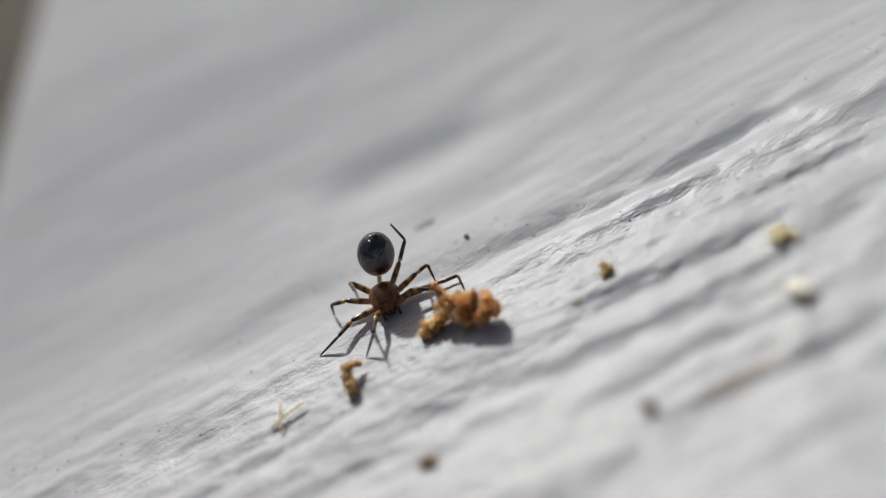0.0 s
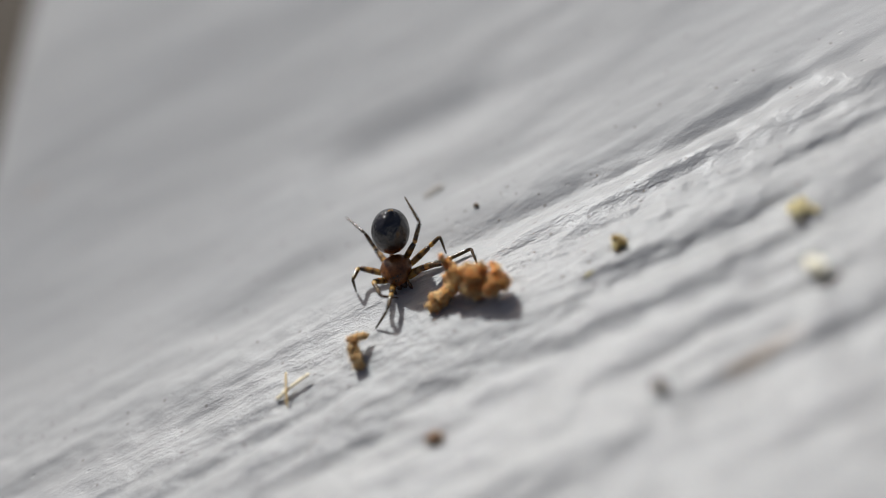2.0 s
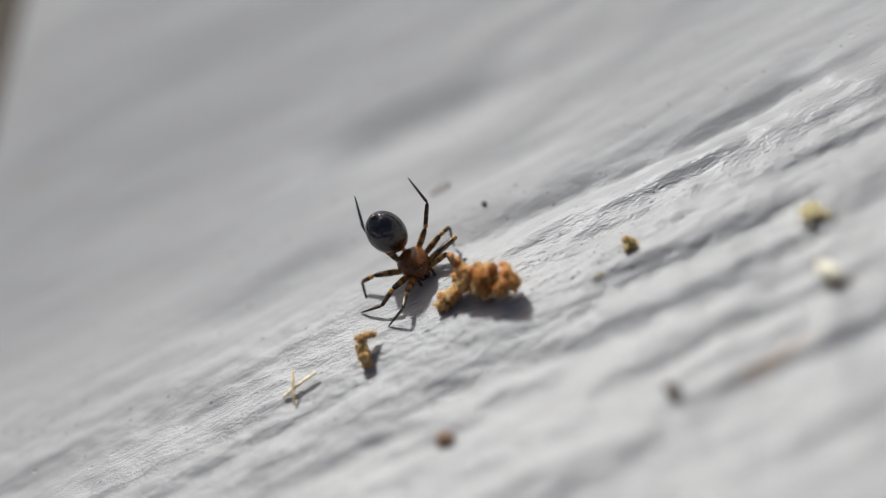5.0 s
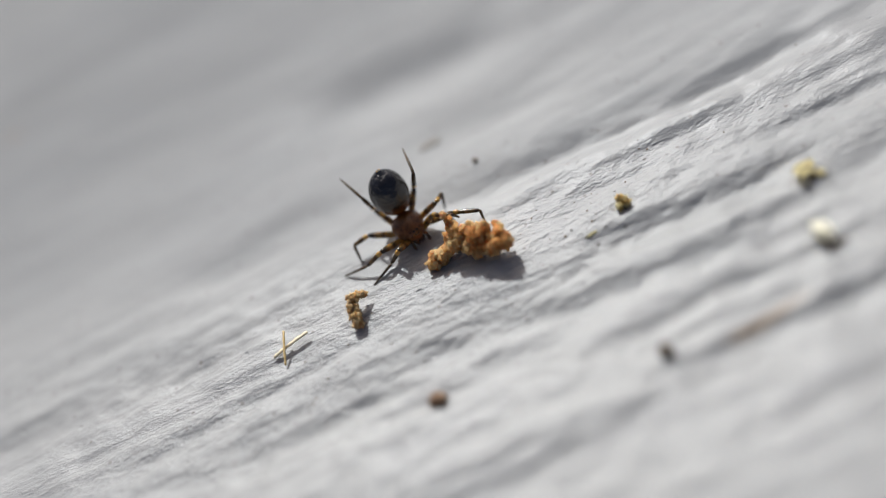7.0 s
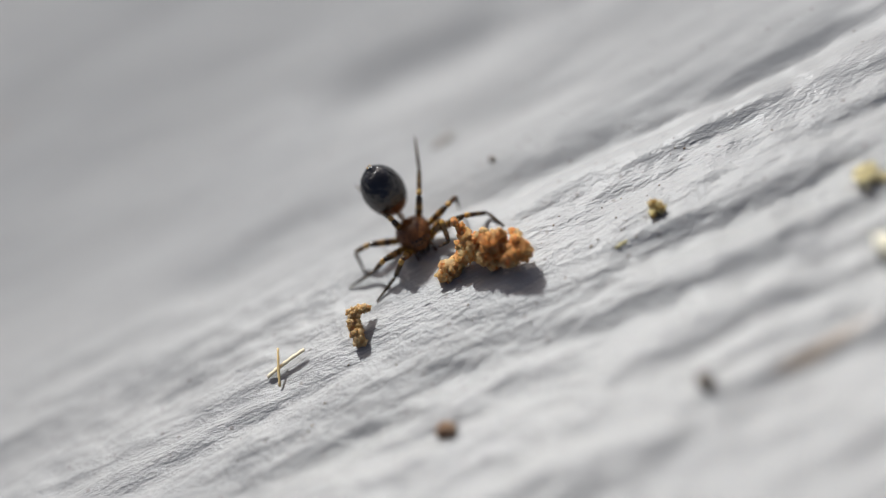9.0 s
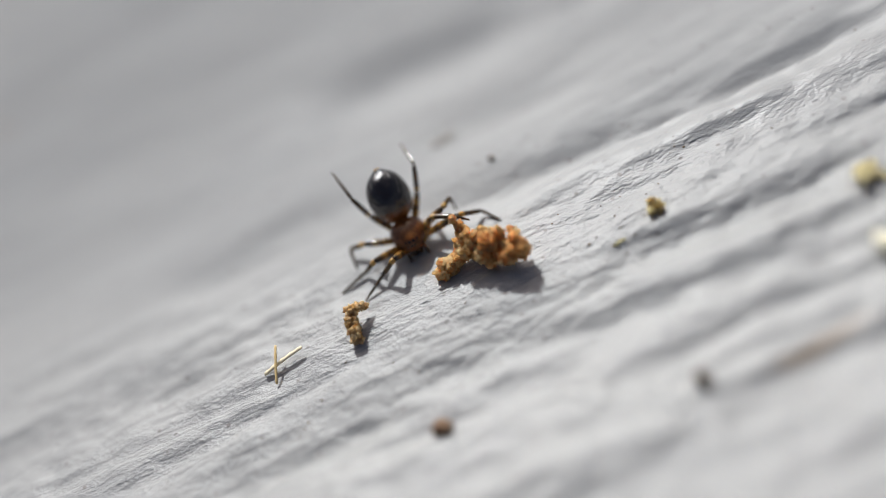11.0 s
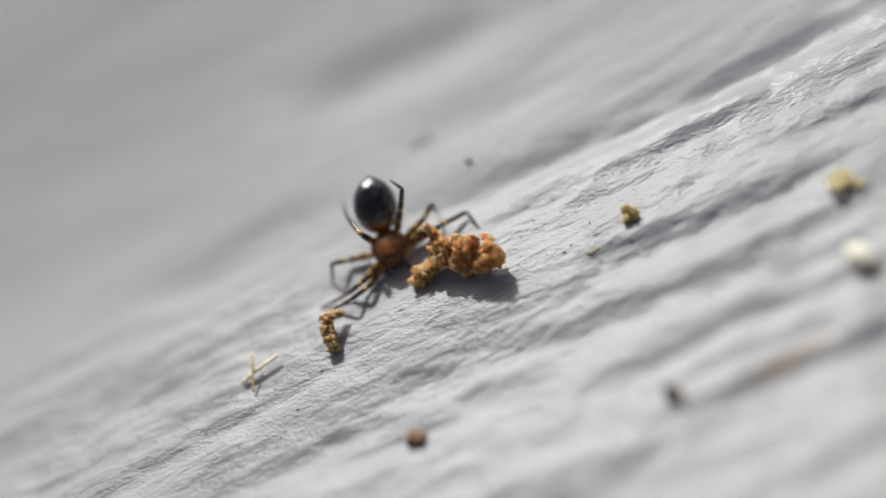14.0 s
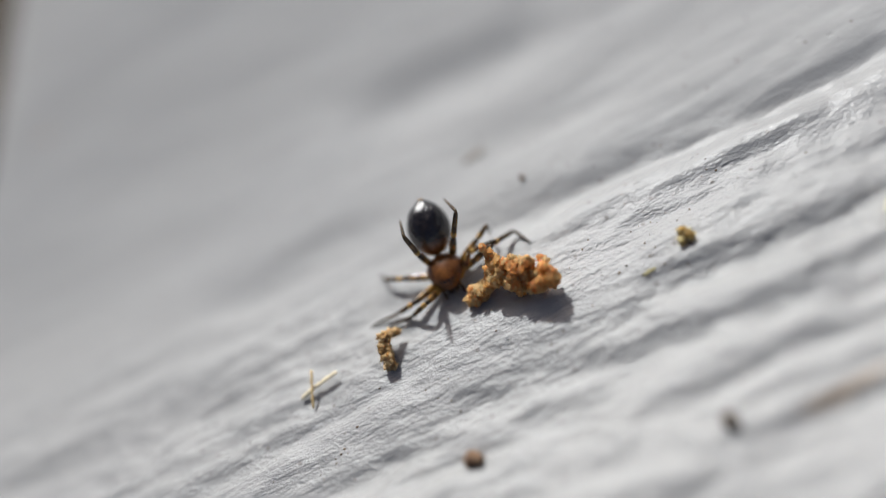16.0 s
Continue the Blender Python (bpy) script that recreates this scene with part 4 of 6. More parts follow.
        (15.83, 1.94, -0.54, 0.21, 32.5, -15.1, -122.8), (16, 2.11, -0.07, 0.17, 30.6, -15.1, -117.3),
    ))
    keyed(legs["third_a"], (
        (0, -0.14, -0.4, 0.34, 27.7, -20.5, -107.5), (0.5, -0.14, -0.4, 0.34, 32.5, -27.3, -119.3), (1, -0.14, -0.4, 0.34, 22.1, -32.5, -98.7),
        (1.12, -0.14, -0.4, 0.34, 25.2, -29.7, -104.7), (1.25, -0.14, -0.4, 0.34, 27.9, -26.6, -110.4), (1.38, -0.14, -0.4, 0.34, 30.2, -23.4, -115.8),
        (1.5, -0.14, -0.4, 0.34, 32.1, -19.9, -120.9), (2, -0.14, -0.4, 0.34, 30.5, -19.7, -116.3), (2.5, -0.14, -0.4, 0.34, 29.1, -24.7, -112.5),
        (2.75, -0.14, -0.4, 0.34, 29.9, -22, -114.6), (3, -0.14, -0.4, 0.34, 30.6, -19.2, -116.7), (3.5, -0.14, -0.4, 0.34, 30.9, -16.3, -117.5),
        (3.67, -0.14, -0.4, 0.34, 28.2, -23.4, -109.5), (3.83, -0.14, -0.4, 0.34, 24.2, -30, -100.6), (4, -0.14, -0.4, 0.34, 18.6, -36, -90.5),
        (4.7, -0.14, -0.4, 0.34, 17.3, -35, -88.2), (4.88, -0.14, -0.4, 0.34, 25.6, -25, -104.6), (5.07, -0.14, -0.4, 0.34, 30.2, -13.5, -118.3),
        (5.25, -0.14, -0.4, 0.34, 31.8, -1.3, -130.8), (5.9, -0.14, -0.4, 0.34, 31.8, -2.7, -130), (6.5, -0.14, -0.4, 0.34, 31.5, -4.5, -126.2),
        (7, -0.14, -0.4, 0.34, 31.4, -14.6, -125.2), (7.5, -0.14, -0.4, 0.34, 35.5, -5.4, -148.4), (7.75, -0.14, -0.4, 0.34, 30.3, -16.1, -121.2),
        (8, -0.14, -0.4, 0.34, 20.1, -23.1, -91.6), (8.5, -0.14, -0.4, 0.34, 21, -30.3, -93.5), (9, -0.14, -0.4, 0.34, 25.3, -21.3, -103.5),
        (9.5, -0.14, -0.4, 0.34, 25.5, -23.7, -103.8), (10.3, -0.14, -0.4, 0.34, 27.3, -16, -109.1), (11.2, -0.14, -0.4, 0.34, 27.6, -8.3, -110.7),
        (12, -0.14, -0.4, 0.34, 27.3, -5.7, -107.9), (12.12, -0.14, -0.4, 0.34, 27.3, -5.1, -107.9), (12.25, -0.14, -0.4, 0.34, 27.3, -4.5, -107.8),
        (12.38, -0.14, -0.4, 0.34, 27.3, -3.9, -107.8), (12.5, -0.14, -0.4, 0.34, 27.3, -3.3, -107.8), (13, -0.14, -0.4, 0.34, 27, -4.9, -104.7),
        (13.25, -0.14, -0.4, 0.34, 27.1, -0.5, -106.3), (13.5, -0.14, -0.4, 0.34, 27.1, 3.9, -107.9), (14, -0.14, -0.4, 0.34, 27.1, 2.5, -107.4),
        (14.25, -0.14, -0.4, 0.34, 27.1, -1, -106.9), (14.5, -0.14, -0.4, 0.34, 27.1, -4.4, -106.3), (15, -0.14, -0.4, 0.34, 27.3, -5.4, -108.8),
        (15.5, -0.14, -0.4, 0.34, 27.3, -5.1, -108.6), (16, -0.14, -0.4, 0.34, 27.5, -5.6, -110.5),
    ))
    keyed(shins["third_a"], (
        (0, 1.13, 0, 0, -28.8, 20.1, -6.8), (0.5, 1.13, 0, 0, -41.9, 35.6, -23.2), (1, 1.13, 0, 0, -59, 30.3, -76.3), (1.12, 1.13, 0, 0, -42.3, 49.3, -45.6),
        (1.25, 1.13, 0, 0, -6.7, 57.9, 3.6), (1.38, 1.13, 0, 0, 28.7, 49.3, 52.7), (1.5, 1.13, 0, 0, 44.9, 30.7, 83.7), (2, 1.13, 0, 0, 46.6, 24.5, 88.7),
        (2.5, 1.13, 0, 0, 47.6, 33.5, 80.6), (2.75, 1.13, 0, 0, 27.8, 53.9, 57), (3, 1.13, 0, 0, -16.9, 60.8, 8.6), (3.5, 1.13, 0, 0, -30.1, 55.1, -4.9),
        (3.67, 1.13, 0, 0, -40.7, 47.7, -27.8), (3.83, 1.13, 0, 0, -48.3, 38.8, -47.3), (4, 1.13, 0, 0, -53.8, 28.8, -64.3), (4.7, 1.13, 0, 0, -50.6, 29.2, -61.5),
        (4.88, 1.13, 0, 0, -47.9, 27.3, -44.8), (5.07, 1.13, 0, 0, -46, 24.5, -28.6), (5.25, 1.13, 0, 0, -45.1, 21.3, -13), (5.9, 1.13, 0, 0, -45.6, 20.4, -15.1),
        (6.5, 1.13, 0, 0, -43.8, 19.2, -14.5), (7, 1.13, 0, 0, -30.1, 30.5, 12), (7.5, 1.13, 0, 0, -18, 23.2, 56.9), (7.75, 1.13, 0, 0, -28.7, 28.5, 10.8),
        (8, 1.13, 0, 0, -36.6, 30.4, -35.3), (8.5, 1.13, 0, 0, -46.8, 35.9, -47.5), (9, 1.13, 0, 0, -40.6, 31.4, -28.8), (9.5, 1.13, 0, 0, -45.3, 37.7, -36.1),
        (10.3, 1.13, 0, 0, -40.2, 31.4, -22.6), (11.2, 1.13, 0, 0, -37.5, 17, -15.4), (12, 1.13, 0, 0, -37.1, 7.2, -20), (12.12, 1.13, 0, 0, -36.8, 4.8, -18.4),
        (12.25, 1.13, 0, 0, -36.5, 2.4, -16.8), (12.38, 1.13, 0, 0, -36.4, -0.1, -15.2), (12.5, 1.13, 0, 0, -36.3, -2.5, -13.6), (13, 1.13, 0, 0, -36.3, 2.5, -10.4),
        (13.25, 1.13, 0, 0, -39.2, -12.1, 23.1), (13.5, 1.13, 0, 0, -51.3, -21.8, 59.8), (14, 1.13, 0, 0, -48.9, -21.5, 54.5), (14.25, 1.13, 0, 0, -37.4, -13.5, 20.4),
        (14.5, 1.13, 0, 0, -33.4, -0.9, -10.8), (15, 1.13, 0, 0, -33.7, 2.5, -9.3), (15.5, 1.13, 0, 0, -33.7, 2.1, -9.5), (16, 1.13, 0, 0, -34.1, 4.1, -11.8),
    ))
    keyed(feet["third_a"], (
        (0, 1.69, -0.07, -0.21, -10.3, 124.7, 82.5), (0.5, 1.58, -0.19, -0.35, -19.9, 133.3, 85.2), (1, 1.25, -0.51, -0.31, -0.8, 133.9, 89.8),
        (1.12, 1.4, -0.28, -0.46, -4.9, 132, 89.7), (1.25, 1.45, 0.02, -0.51, -9.3, 130.4, 89.1), (1.38, 1.37, 0.31, -0.46, -14.2, 129.1, 88.3),
        (1.5, 1.18, 0.52, -0.31, -19.3, 128.3, 87.1), (2, 1.14, 0.55, -0.25, -25.3, 117, 74.9), (2.5, 1.21, 0.5, -0.33, -35.8, 120.5, 58.7),
        (2.75, 1.32, 0.3, -0.49, -97.5, 119.6, -7.8), (3, 1.42, 0.04, -0.53, 54.1, 36.5, 139.2), (3.5, 1.47, -0.03, -0.5, 51.5, 31.5, 138.9),
        (3.67, 1.49, -0.19, -0.45, 66.4, 51.2, 149.1), (3.83, 1.45, -0.35, -0.38, -77.2, 117.3, 1.4), (4, 1.36, -0.48, -0.29, -34.4, 124.2, 40.8),
        (4.7, 1.38, -0.46, -0.3, -29.9, 128, 44.2), (4.88, 1.51, -0.38, -0.28, -79.1, 100.8, 7.8), (5.07, 1.61, -0.26, -0.25, 6.8, 61.5, 108.7),
        (5.25, 1.68, -0.13, -0.22, -3.6, 32.2, 115.3), (5.9, 1.67, -0.15, -0.21, -3.1, 34.5, 113.7), (6.5, 1.68, -0.14, -0.2, -0.4, 39.5, 114.6),
        (7, 1.64, 0.11, -0.31, 33.1, 61.2, 145.3), (7.5, 1.43, 0.47, -0.24, 22.4, 65.2, 156.2), (7.75, 1.65, 0.1, -0.29, 29.7, 65.4, 137.6),
        (8, 1.55, -0.3, -0.31, 32.4, 63.6, 114.6), (8.5, 1.46, -0.36, -0.35, -115.6, 114.4, -33.8), (9, 1.58, -0.25, -0.31, 35.4, 57.9, 127.2),
        (9.5, 1.51, -0.28, -0.37, 31.1, 57.4, 120), (10.3, 1.6, -0.2, -0.31, 19.9, 49.4, 117.1), (11.2, 1.68, -0.15, -0.18, 11.9, 45.6, 116.2),
        (12, 1.69, -0.21, -0.08, 4.1, 49.3, 107.4), (12.12, 1.7, -0.19, -0.05, -30.2, 76.6, 70.7), (12.25, 1.71, -0.17, -0.03, -134.5, 65.7, -36.2),
        (12.38, 1.71, -0.16, 0, -147.3, 36.3, -52.1), (12.5, 1.71, -0.14, 0.03, -149.4, 6.1, -58.8), (13, 1.72, -0.11, -0.03, -149.4, 8.3, -62),
        (13.25, 1.67, 0.23, 0.13, -142.7, 38.7, -48.5), (13.5, 1.41, 0.49, 0.22, -117.2, 65.4, -15.4), (14, 1.45, 0.46, 0.22, -112.4, 67.9, -11),
        (14.25, 1.68, 0.21, 0.14, -140.6, 40.8, -45.4), (14.5, 1.72, -0.11, 0.01, -147.2, 9.9, -57.8), (15, 1.72, -0.1, -0.03, -148.5, 12.6, -53.8),
        (15.5, 1.72, -0.1, -0.02, -148.2, 12.1, -54.1), (16, 1.72, -0.12, -0.04, -149.8, 10.6, -55),
    ))
    keyed(legs["second_a"], (
        (0, 0.11, -0.4, 0.27, 8, -10.4, -75.1), (0.5, 0.11, -0.4, 0.27, 9.9, -10.2, -85.6), (0.75, 0.11, -0.4, 0.27, 5.5, -28.4, -72.6),
        (1, 0.11, -0.4, 0.27, -5.5, -44.9, -54.5), (1.12, 0.11, -0.4, 0.27, -11.2, -45.8, -46.4), (1.25, 0.11, -0.4, 0.27, -17.2, -46.2, -38.1),
        (1.38, 0.11, -0.4, 0.27, -23.2, -46, -29.8), (1.5, 0.11, -0.4, 0.27, -29, -45.1, -21.7), (2, 0.11, -0.4, 0.27, -25, -49, -27.2),
        (2.5, 0.11, -0.4, 0.27, -22.6, -45.6, -30.4), (3, 0.11, -0.4, 0.27, -30.1, -46.4, -20), (3.5, 0.11, -0.4, 0.27, -7.6, -64, -46.9),
        (3.67, 0.11, -0.4, 0.27, -2.1, -52.2, -53.3), (3.83, 0.11, -0.4, 0.27, 0.5, -40.1, -57), (4, 0.11, -0.4, 0.27, 2, -28, -59.5),
        (4.7, 0.11, -0.4, 0.27, 1.1, -26.9, -57.5), (5.25, 0.11, -0.4, 0.27, 1.8, -26.5, -59.2), (5.9, 0.11, -0.4, 0.27, 3.5, -25.6, -63.1),
        (6.5, 0.11, -0.4, 0.27, 4.4, -24.5, -65.1), (7, 0.11, -0.4, 0.27, 8.9, -23.2, -76.4), (7.5, 0.11, -0.4, 0.27, 16.3, -24.7, -94.3),
        (8, 0.11, -0.4, 0.27, 2.2, -21.8, -59.7), (8.5, 0.11, -0.4, 0.27, 1.7, -27.1, -58.4), (9, 0.11, -0.4, 0.27, 2.2, -28.9, -59.5),
        (9.5, 0.11, -0.4, 0.27, 2.4, -26, -59.9), (10.3, 0.11, -0.4, 0.27, 3.1, -23.5, -61.6), (11.2, 0.11, -0.4, 0.27, 4.7, -22.7, -65.8),
        (12, 0.11, -0.4, 0.27, 5.8, -19, -68.7), (12.5, 0.11, -0.4, 0.27, 3.3, -12.7, -59.5), (13, 0.11, -0.4, 0.27, 3.3, -9.2, -59.8),
        (13.5, 0.11, -0.4, 0.27, -1, -16.8, -40.8), (14, 0.11, -0.4, 0.27, -0.5, -16.7, -42.5), (14.5, 0.11, -0.4, 0.27, 3.5, -8.1, -60.8),
        (15, 0.11, -0.4, 0.27, 3.9, -10.9, -63.2), (15.5, 0.11, -0.4, 0.27, 3.8, -11, -62.9), (16, 0.11, -0.4, 0.27, 3.3, -12.6, -60.2),
    ))
    keyed(shins["second_a"], (
        (0, 1.11, 0, 0, -4.2, 13.6, 20.7), (0.5, 1.11, 0, 0, -15.1, 21.2, -5), (0.75, 1.11, 0, 0, -39, 46.2, -51), (1, 1.11, 0, 0, -86.6, 43.2, -115.9),
        (1.12, 1.11, 0, 0, 67.3, 111.5, 29), (1.25, 1.11, 0, 0, -16.9, 111.2, -64.9), (1.38, 1.11, 0, 0, 137.1, 44.3, 78.3), (1.5, 1.11, 0, 0, 132, 17.2, 60.2),
        (2, 1.11, 0, 0, 133, 17.2, 63.8), (2.5, 1.11, 0, 0, 131.6, 17.9, 71.5), (3, 1.11, 0, 0, 133.6, 27.2, 61.7), (3.5, 1.11, 0, 0, -34.8, 138.6, -93.3),
        (3.67, 1.11, 0, 0, -50, 110.2, -100.7), (3.83, 1.11, 0, 0, 6.7, 76.3, -42.4), (4, 1.11, 0, 0, -14.1, 48.4, -68.3), (4.7, 1.11, 0, 0, -6.7, 49, -61.2),
        (5.25, 1.11, 0, 0, 1.2, 49, -49.5), (5.9, 1.11, 0, 0, 7.6, 47.4, -37.8), (6.5, 1.11, 0, 0, 9.2, 45.9, -34.2), (7, 1.11, 0, 0, -12.3, 40.9, -54.8),
        (7.5, 1.11, 0, 0, -49.7, 46.5, -86.8), (8, 1.11, 0, 0, -16.5, 52.9, -81.1), (8.5, 1.11, 0, 0, -24.4, 46.5, -88.5), (9, 1.11, 0, 0, -29, 46.3, -92.3),
        (9.5, 1.11, 0, 0, -30.1, 48.6, -95.7), (10.3, 1.11, 0, 0, -26.3, 48.9, -91.2), (11.2, 1.11, 0, 0, -22.9, 48.6, -83.2), (12, 1.11, 0, 0, -13.3, 45.2, -70.2),
        (12.5, 1.11, 0, 0, 2.4, 35.1, -61.8), (13, 1.11, 0, 0, 19, 30.9, -35.3), (13.5, 1.11, 0, 0, 2.3, 38.6, -74.7), (14, 1.11, 0, 0, 3.5, 37.4, -71.2),
        (14.5, 1.11, 0, 0, 15.3, 27.4, -41.6), (15, 1.11, 0, 0, 9.7, 33, -47), (15.5, 1.11, 0, 0, 10.1, 33.5, -46.4), (16, 1.11, 0, 0, 4.7, 35.6, -57.2),
    ))
    keyed(feet["second_a"], (
        (0, 1.82, 0.27, -0.18, -31.5, 31.3, -14.5), (0.5, 1.83, -0.06, -0.28, -41.6, 19.4, -26.3), (0.75, 1.45, -0.42, -0.56, -49.7, 42.3, -41.6),
        (1, 0.87, -0.51, -0.53, -69.4, 61.7, -70.7), (1.12, 0.87, -0.14, -0.72, 72.3, 123.3, 60.8), (1.25, 1, 0.25, -0.72, 52.4, 138.5, 30.3),
        (1.38, 1.23, 0.54, -0.54, 44.3, 157.3, 10.9), (1.5, 1.48, 0.64, -0.23, 41.9, 177.1, -4.8), (2, 1.44, 0.66, -0.23, 41.6, 176.7, -8.3),
        (2.5, 1.35, 0.7, -0.24, 41.8, -179.8, 4.8), (3, 1.44, 0.61, -0.35, 41.5, -179.2, 3), (3.5, 1.15, 0.58, -0.51, 41.6, -173.6, 7.1),
        (3.67, 1.16, 0.26, -0.73, 46.5, 168.7, 31.4), (3.83, 1.25, -0.12, -0.75, -117.5, 22.1, -120.2), (4, 1.31, -0.48, -0.58, -96.2, 20, -89.7),
        (4.7, 1.36, -0.44, -0.58, -94.5, 20.2, -89.8), (5.25, 1.44, -0.39, -0.58, -94.2, 21.6, -88.3), (5.9, 1.53, -0.32, -0.57, -93.1, 23.6, -83.8),
        (6.5, 1.56, -0.3, -0.55, -90.8, 24.5, -78.4), (7, 1.45, -0.48, -0.51, -87.3, 23, -59.6), (7.5, 1.14, -0.53, -0.56, -89.1, 17.5, -38.7),
        (8, 1.19, -0.46, -0.62, -76.1, 20.5, -45.3), (8.5, 1.13, -0.53, -0.56, -84.8, 29.3, -58.6), (9, 1.09, -0.53, -0.56, -83.5, 33.9, -52.8),
        (9.5, 1.06, -0.51, -0.58, -75.2, 30, -39.9), (10.3, 1.1, -0.51, -0.58, -68.6, 28.1, -27), (11.2, 1.18, -0.51, -0.58, -65.3, 29.2, -16.7),
        (12, 1.3, -0.51, -0.55, -64.3, 24.9, -13.2), (12.5, 1.41, -0.56, -0.44, -65.8, 15.9, -33), (13, 1.66, -0.38, -0.4, -64.9, 11.9, -37),
        (13.5, 1.27, -0.58, -0.48, -70.5, 20.2, -57.9), (14, 1.31, -0.58, -0.47, -71.1, 21.5, -58.1), (14.5, 1.63, -0.46, -0.36, -63.7, 11.2, -33.3),
        (15, 1.56, -0.47, -0.42, -65.8, 13.5, -33.9), (15.5, 1.56, -0.47, -0.43, -65.9, 13.7, -34.1), (16, 1.46, -0.53, -0.45, -66.6, 15, -36.4),
    ))
    keyed(legs["first_a"], (
        (0, 0.28, -0.29, 0.22, 4, -35.5, -12.6), (0.5, 0.28, -0.29, 0.22, 14.7, -31.8, -31.8), (1, 0.28, -0.29, 0.22, 0.6, -40.8, -8.2),
        (1.25, 0.28, -0.29, 0.22, -2, -31.2, -3.8), (1.5, 0.28, -0.29, 0.22, -3.6, -21.5, -0.3), (2, 0.28, -0.29, 0.22, -4.2, -26.1, 1.4),
        (2.5, 0.28, -0.29, 0.22, -3.5, -31.4, -0.1), (3, 0.28, -0.29, 0.22, -3.2, -30.8, -0.7), (3.5, 0.28, -0.29, 0.22, -1.3, -33.6, -4.2),
        (3.75, 0.28, -0.29, 0.22, 10.2, -24.2, -27.8), (4, 0.28, -0.29, 0.22, 16.4, -11.7, -47.7), (4.7, 0.28, -0.29, 0.22, 16.1, -15.3, -46.1),
        (5.25, 0.28, -0.29, 0.22, 15.4, -20.7, -43.8), (5.9, 0.28, -0.29, 0.22, 15.6, -28, -44.4), (6.5, 0.28, -0.29, 0.22, 16.5, -30, -46.2),
        (6.67, 0.28, -0.29, 0.22, 16.9, -30.5, -47), (6.83, 0.28, -0.29, 0.22, 17.3, -30.9, -47.7), (7, 0.28, -0.29, 0.22, 17.7, -31.4, -48.5),
        (7.5, 0.28, -0.29, 0.22, 28.7, -30.5, -69.7), (8, 0.28, -0.29, 0.22, 9.4, -29.6, -32.4), (8.5, 0.28, -0.29, 0.22, 11.1, -30.9, -35.7),
        (9, 0.28, -0.29, 0.22, 9.9, -34.3, -33.5), (9.5, 0.28, -0.29, 0.22, 8.8, -37.1, -31.5), (10.3, 0.28, -0.29, 0.22, 8.6, -36.9, -31.3),
        (11.2, 0.28, -0.29, 0.22, 9.4, -36.3, -32.6), (12, 0.28, -0.29, 0.22, 9.5, -35.3, -32.8), (12.5, 0.28, -0.29, 0.22, 13.5, -21.3, -41.1),
        (13, 0.28, -0.29, 0.22, 13.7, -17.1, -41.8), (13.25, 0.28, -0.29, 0.22, 15.3, -6, -49.7), (13.5, 0.28, -0.29, 0.22, 15.4, 5.1, -57.2),
        (14, 0.28, -0.29, 0.22, 15.3, 5.1, -58.7), (14.5, 0.28, -0.29, 0.22, 14.3, 5.4, -69.6), (14.67, 0.28, -0.29, 0.22, 14.4, -3, -61.9),
        (14.83, 0.28, -0.29, 0.22, 13.4, -11.3, -54.1), (15, 0.28, -0.29, 0.22, 11.3, -19.3, -45.8), (15.5, 0.28, -0.29, 0.22, 11.3, -19.4, -46),
        (16, 0.28, -0.29, 0.22, 9.5, -25.1, -41.2),
    ))
    keyed(shins["first_a"], (
        (0, 0.98, 0, 0, -11.9, 39.3, -13.4), (0.5, 0.98, 0, 0, -21.8, 24.4, -16), (1, 0.98, 0, 0, -40.7, 46.3, -62.4), (1.25, 0.98, 0, 0, -16.7, 33.6, -37.7),
        (1.5, 0.98, 0, 0, -5, 14.1, -23.7), (2, 0.98, 0, 0, -5.1, 25.5, -20.3), (2.5, 0.98, 0, 0, -8.7, 35.3, -22.5), (3, 0.98, 0, 0, -10.5, 30.5, -25.8),
        (3.5, 0.98, 0, 0, -9, 38, -18.7), (3.75, 0.98, 0, 0, -12.2, 17.6, -7.2), (4, 0.98, 0, 0, -13.2, -3.3, 5), (4.7, 0.98, 0, 0, -13, 5.8, 2.7),
        (5.25, 0.98, 0, 0, -13.1, 18.1, -1.9), (5.9, 0.98, 0, 0, -13.5, 23.2, -3.4), (6.5, 0.98, 0, 0, -15.7, 38.3, -6.4), (6.67, 0.98, 0, 0, -40.6, 48.8, -41),
        (6.83, 0.98, 0, 0, -71.2, 45.7, -81), (7, 0.98, 0, 0, -90.5, 31, -110.1), (7.5, 0.98, 0, 0, -96.5, 30.2, -94.4), (8, 0.98, 0, 0, -73.2, 42.4, -100.7),
        (8.5, 0.98, 0, 0, -73.5, 42.1, -96.6), (9, 0.98, 0, 0, -80.9, 42.8, -106.8), (9.5, 0.98, 0, 0, -79.6, 43.6, -104.4), (10.3, 0.98, 0, 0, -76.9, 40.5, -100.8),
        (11.2, 0.98, 0, 0, -76.9, 34.8, -100.1), (12, 0.98, 0, 0, -75.8, 32.4, -99.3), (12.5, 0.98, 0, 0, -55.6, 27.9, -70.1), (13, 0.98, 0, 0, -45.1, 23.5, -51.6),
        (13.25, 0.98, 0, 0, -35.1, -1.8, -14.6), (13.5, 0.98, 0, 0, -42.8, -29.1, 21.7), (14, 0.98, 0, 0, -41.6, -28.9, 21.1), (14.5, 0.98, 0, 0, -44.7, -23.5, 41.2),
        (14.67, 0.98, 0, 0, -35.9, -4.6, 6.3), (14.83, 0.98, 0, 0, -39.4, 15.8, -26.8), (15, 0.98, 0, 0, -55.4, 30.3, -65.9), (15.5, 0.98, 0, 0, -55.5, 30.2, -65.8),
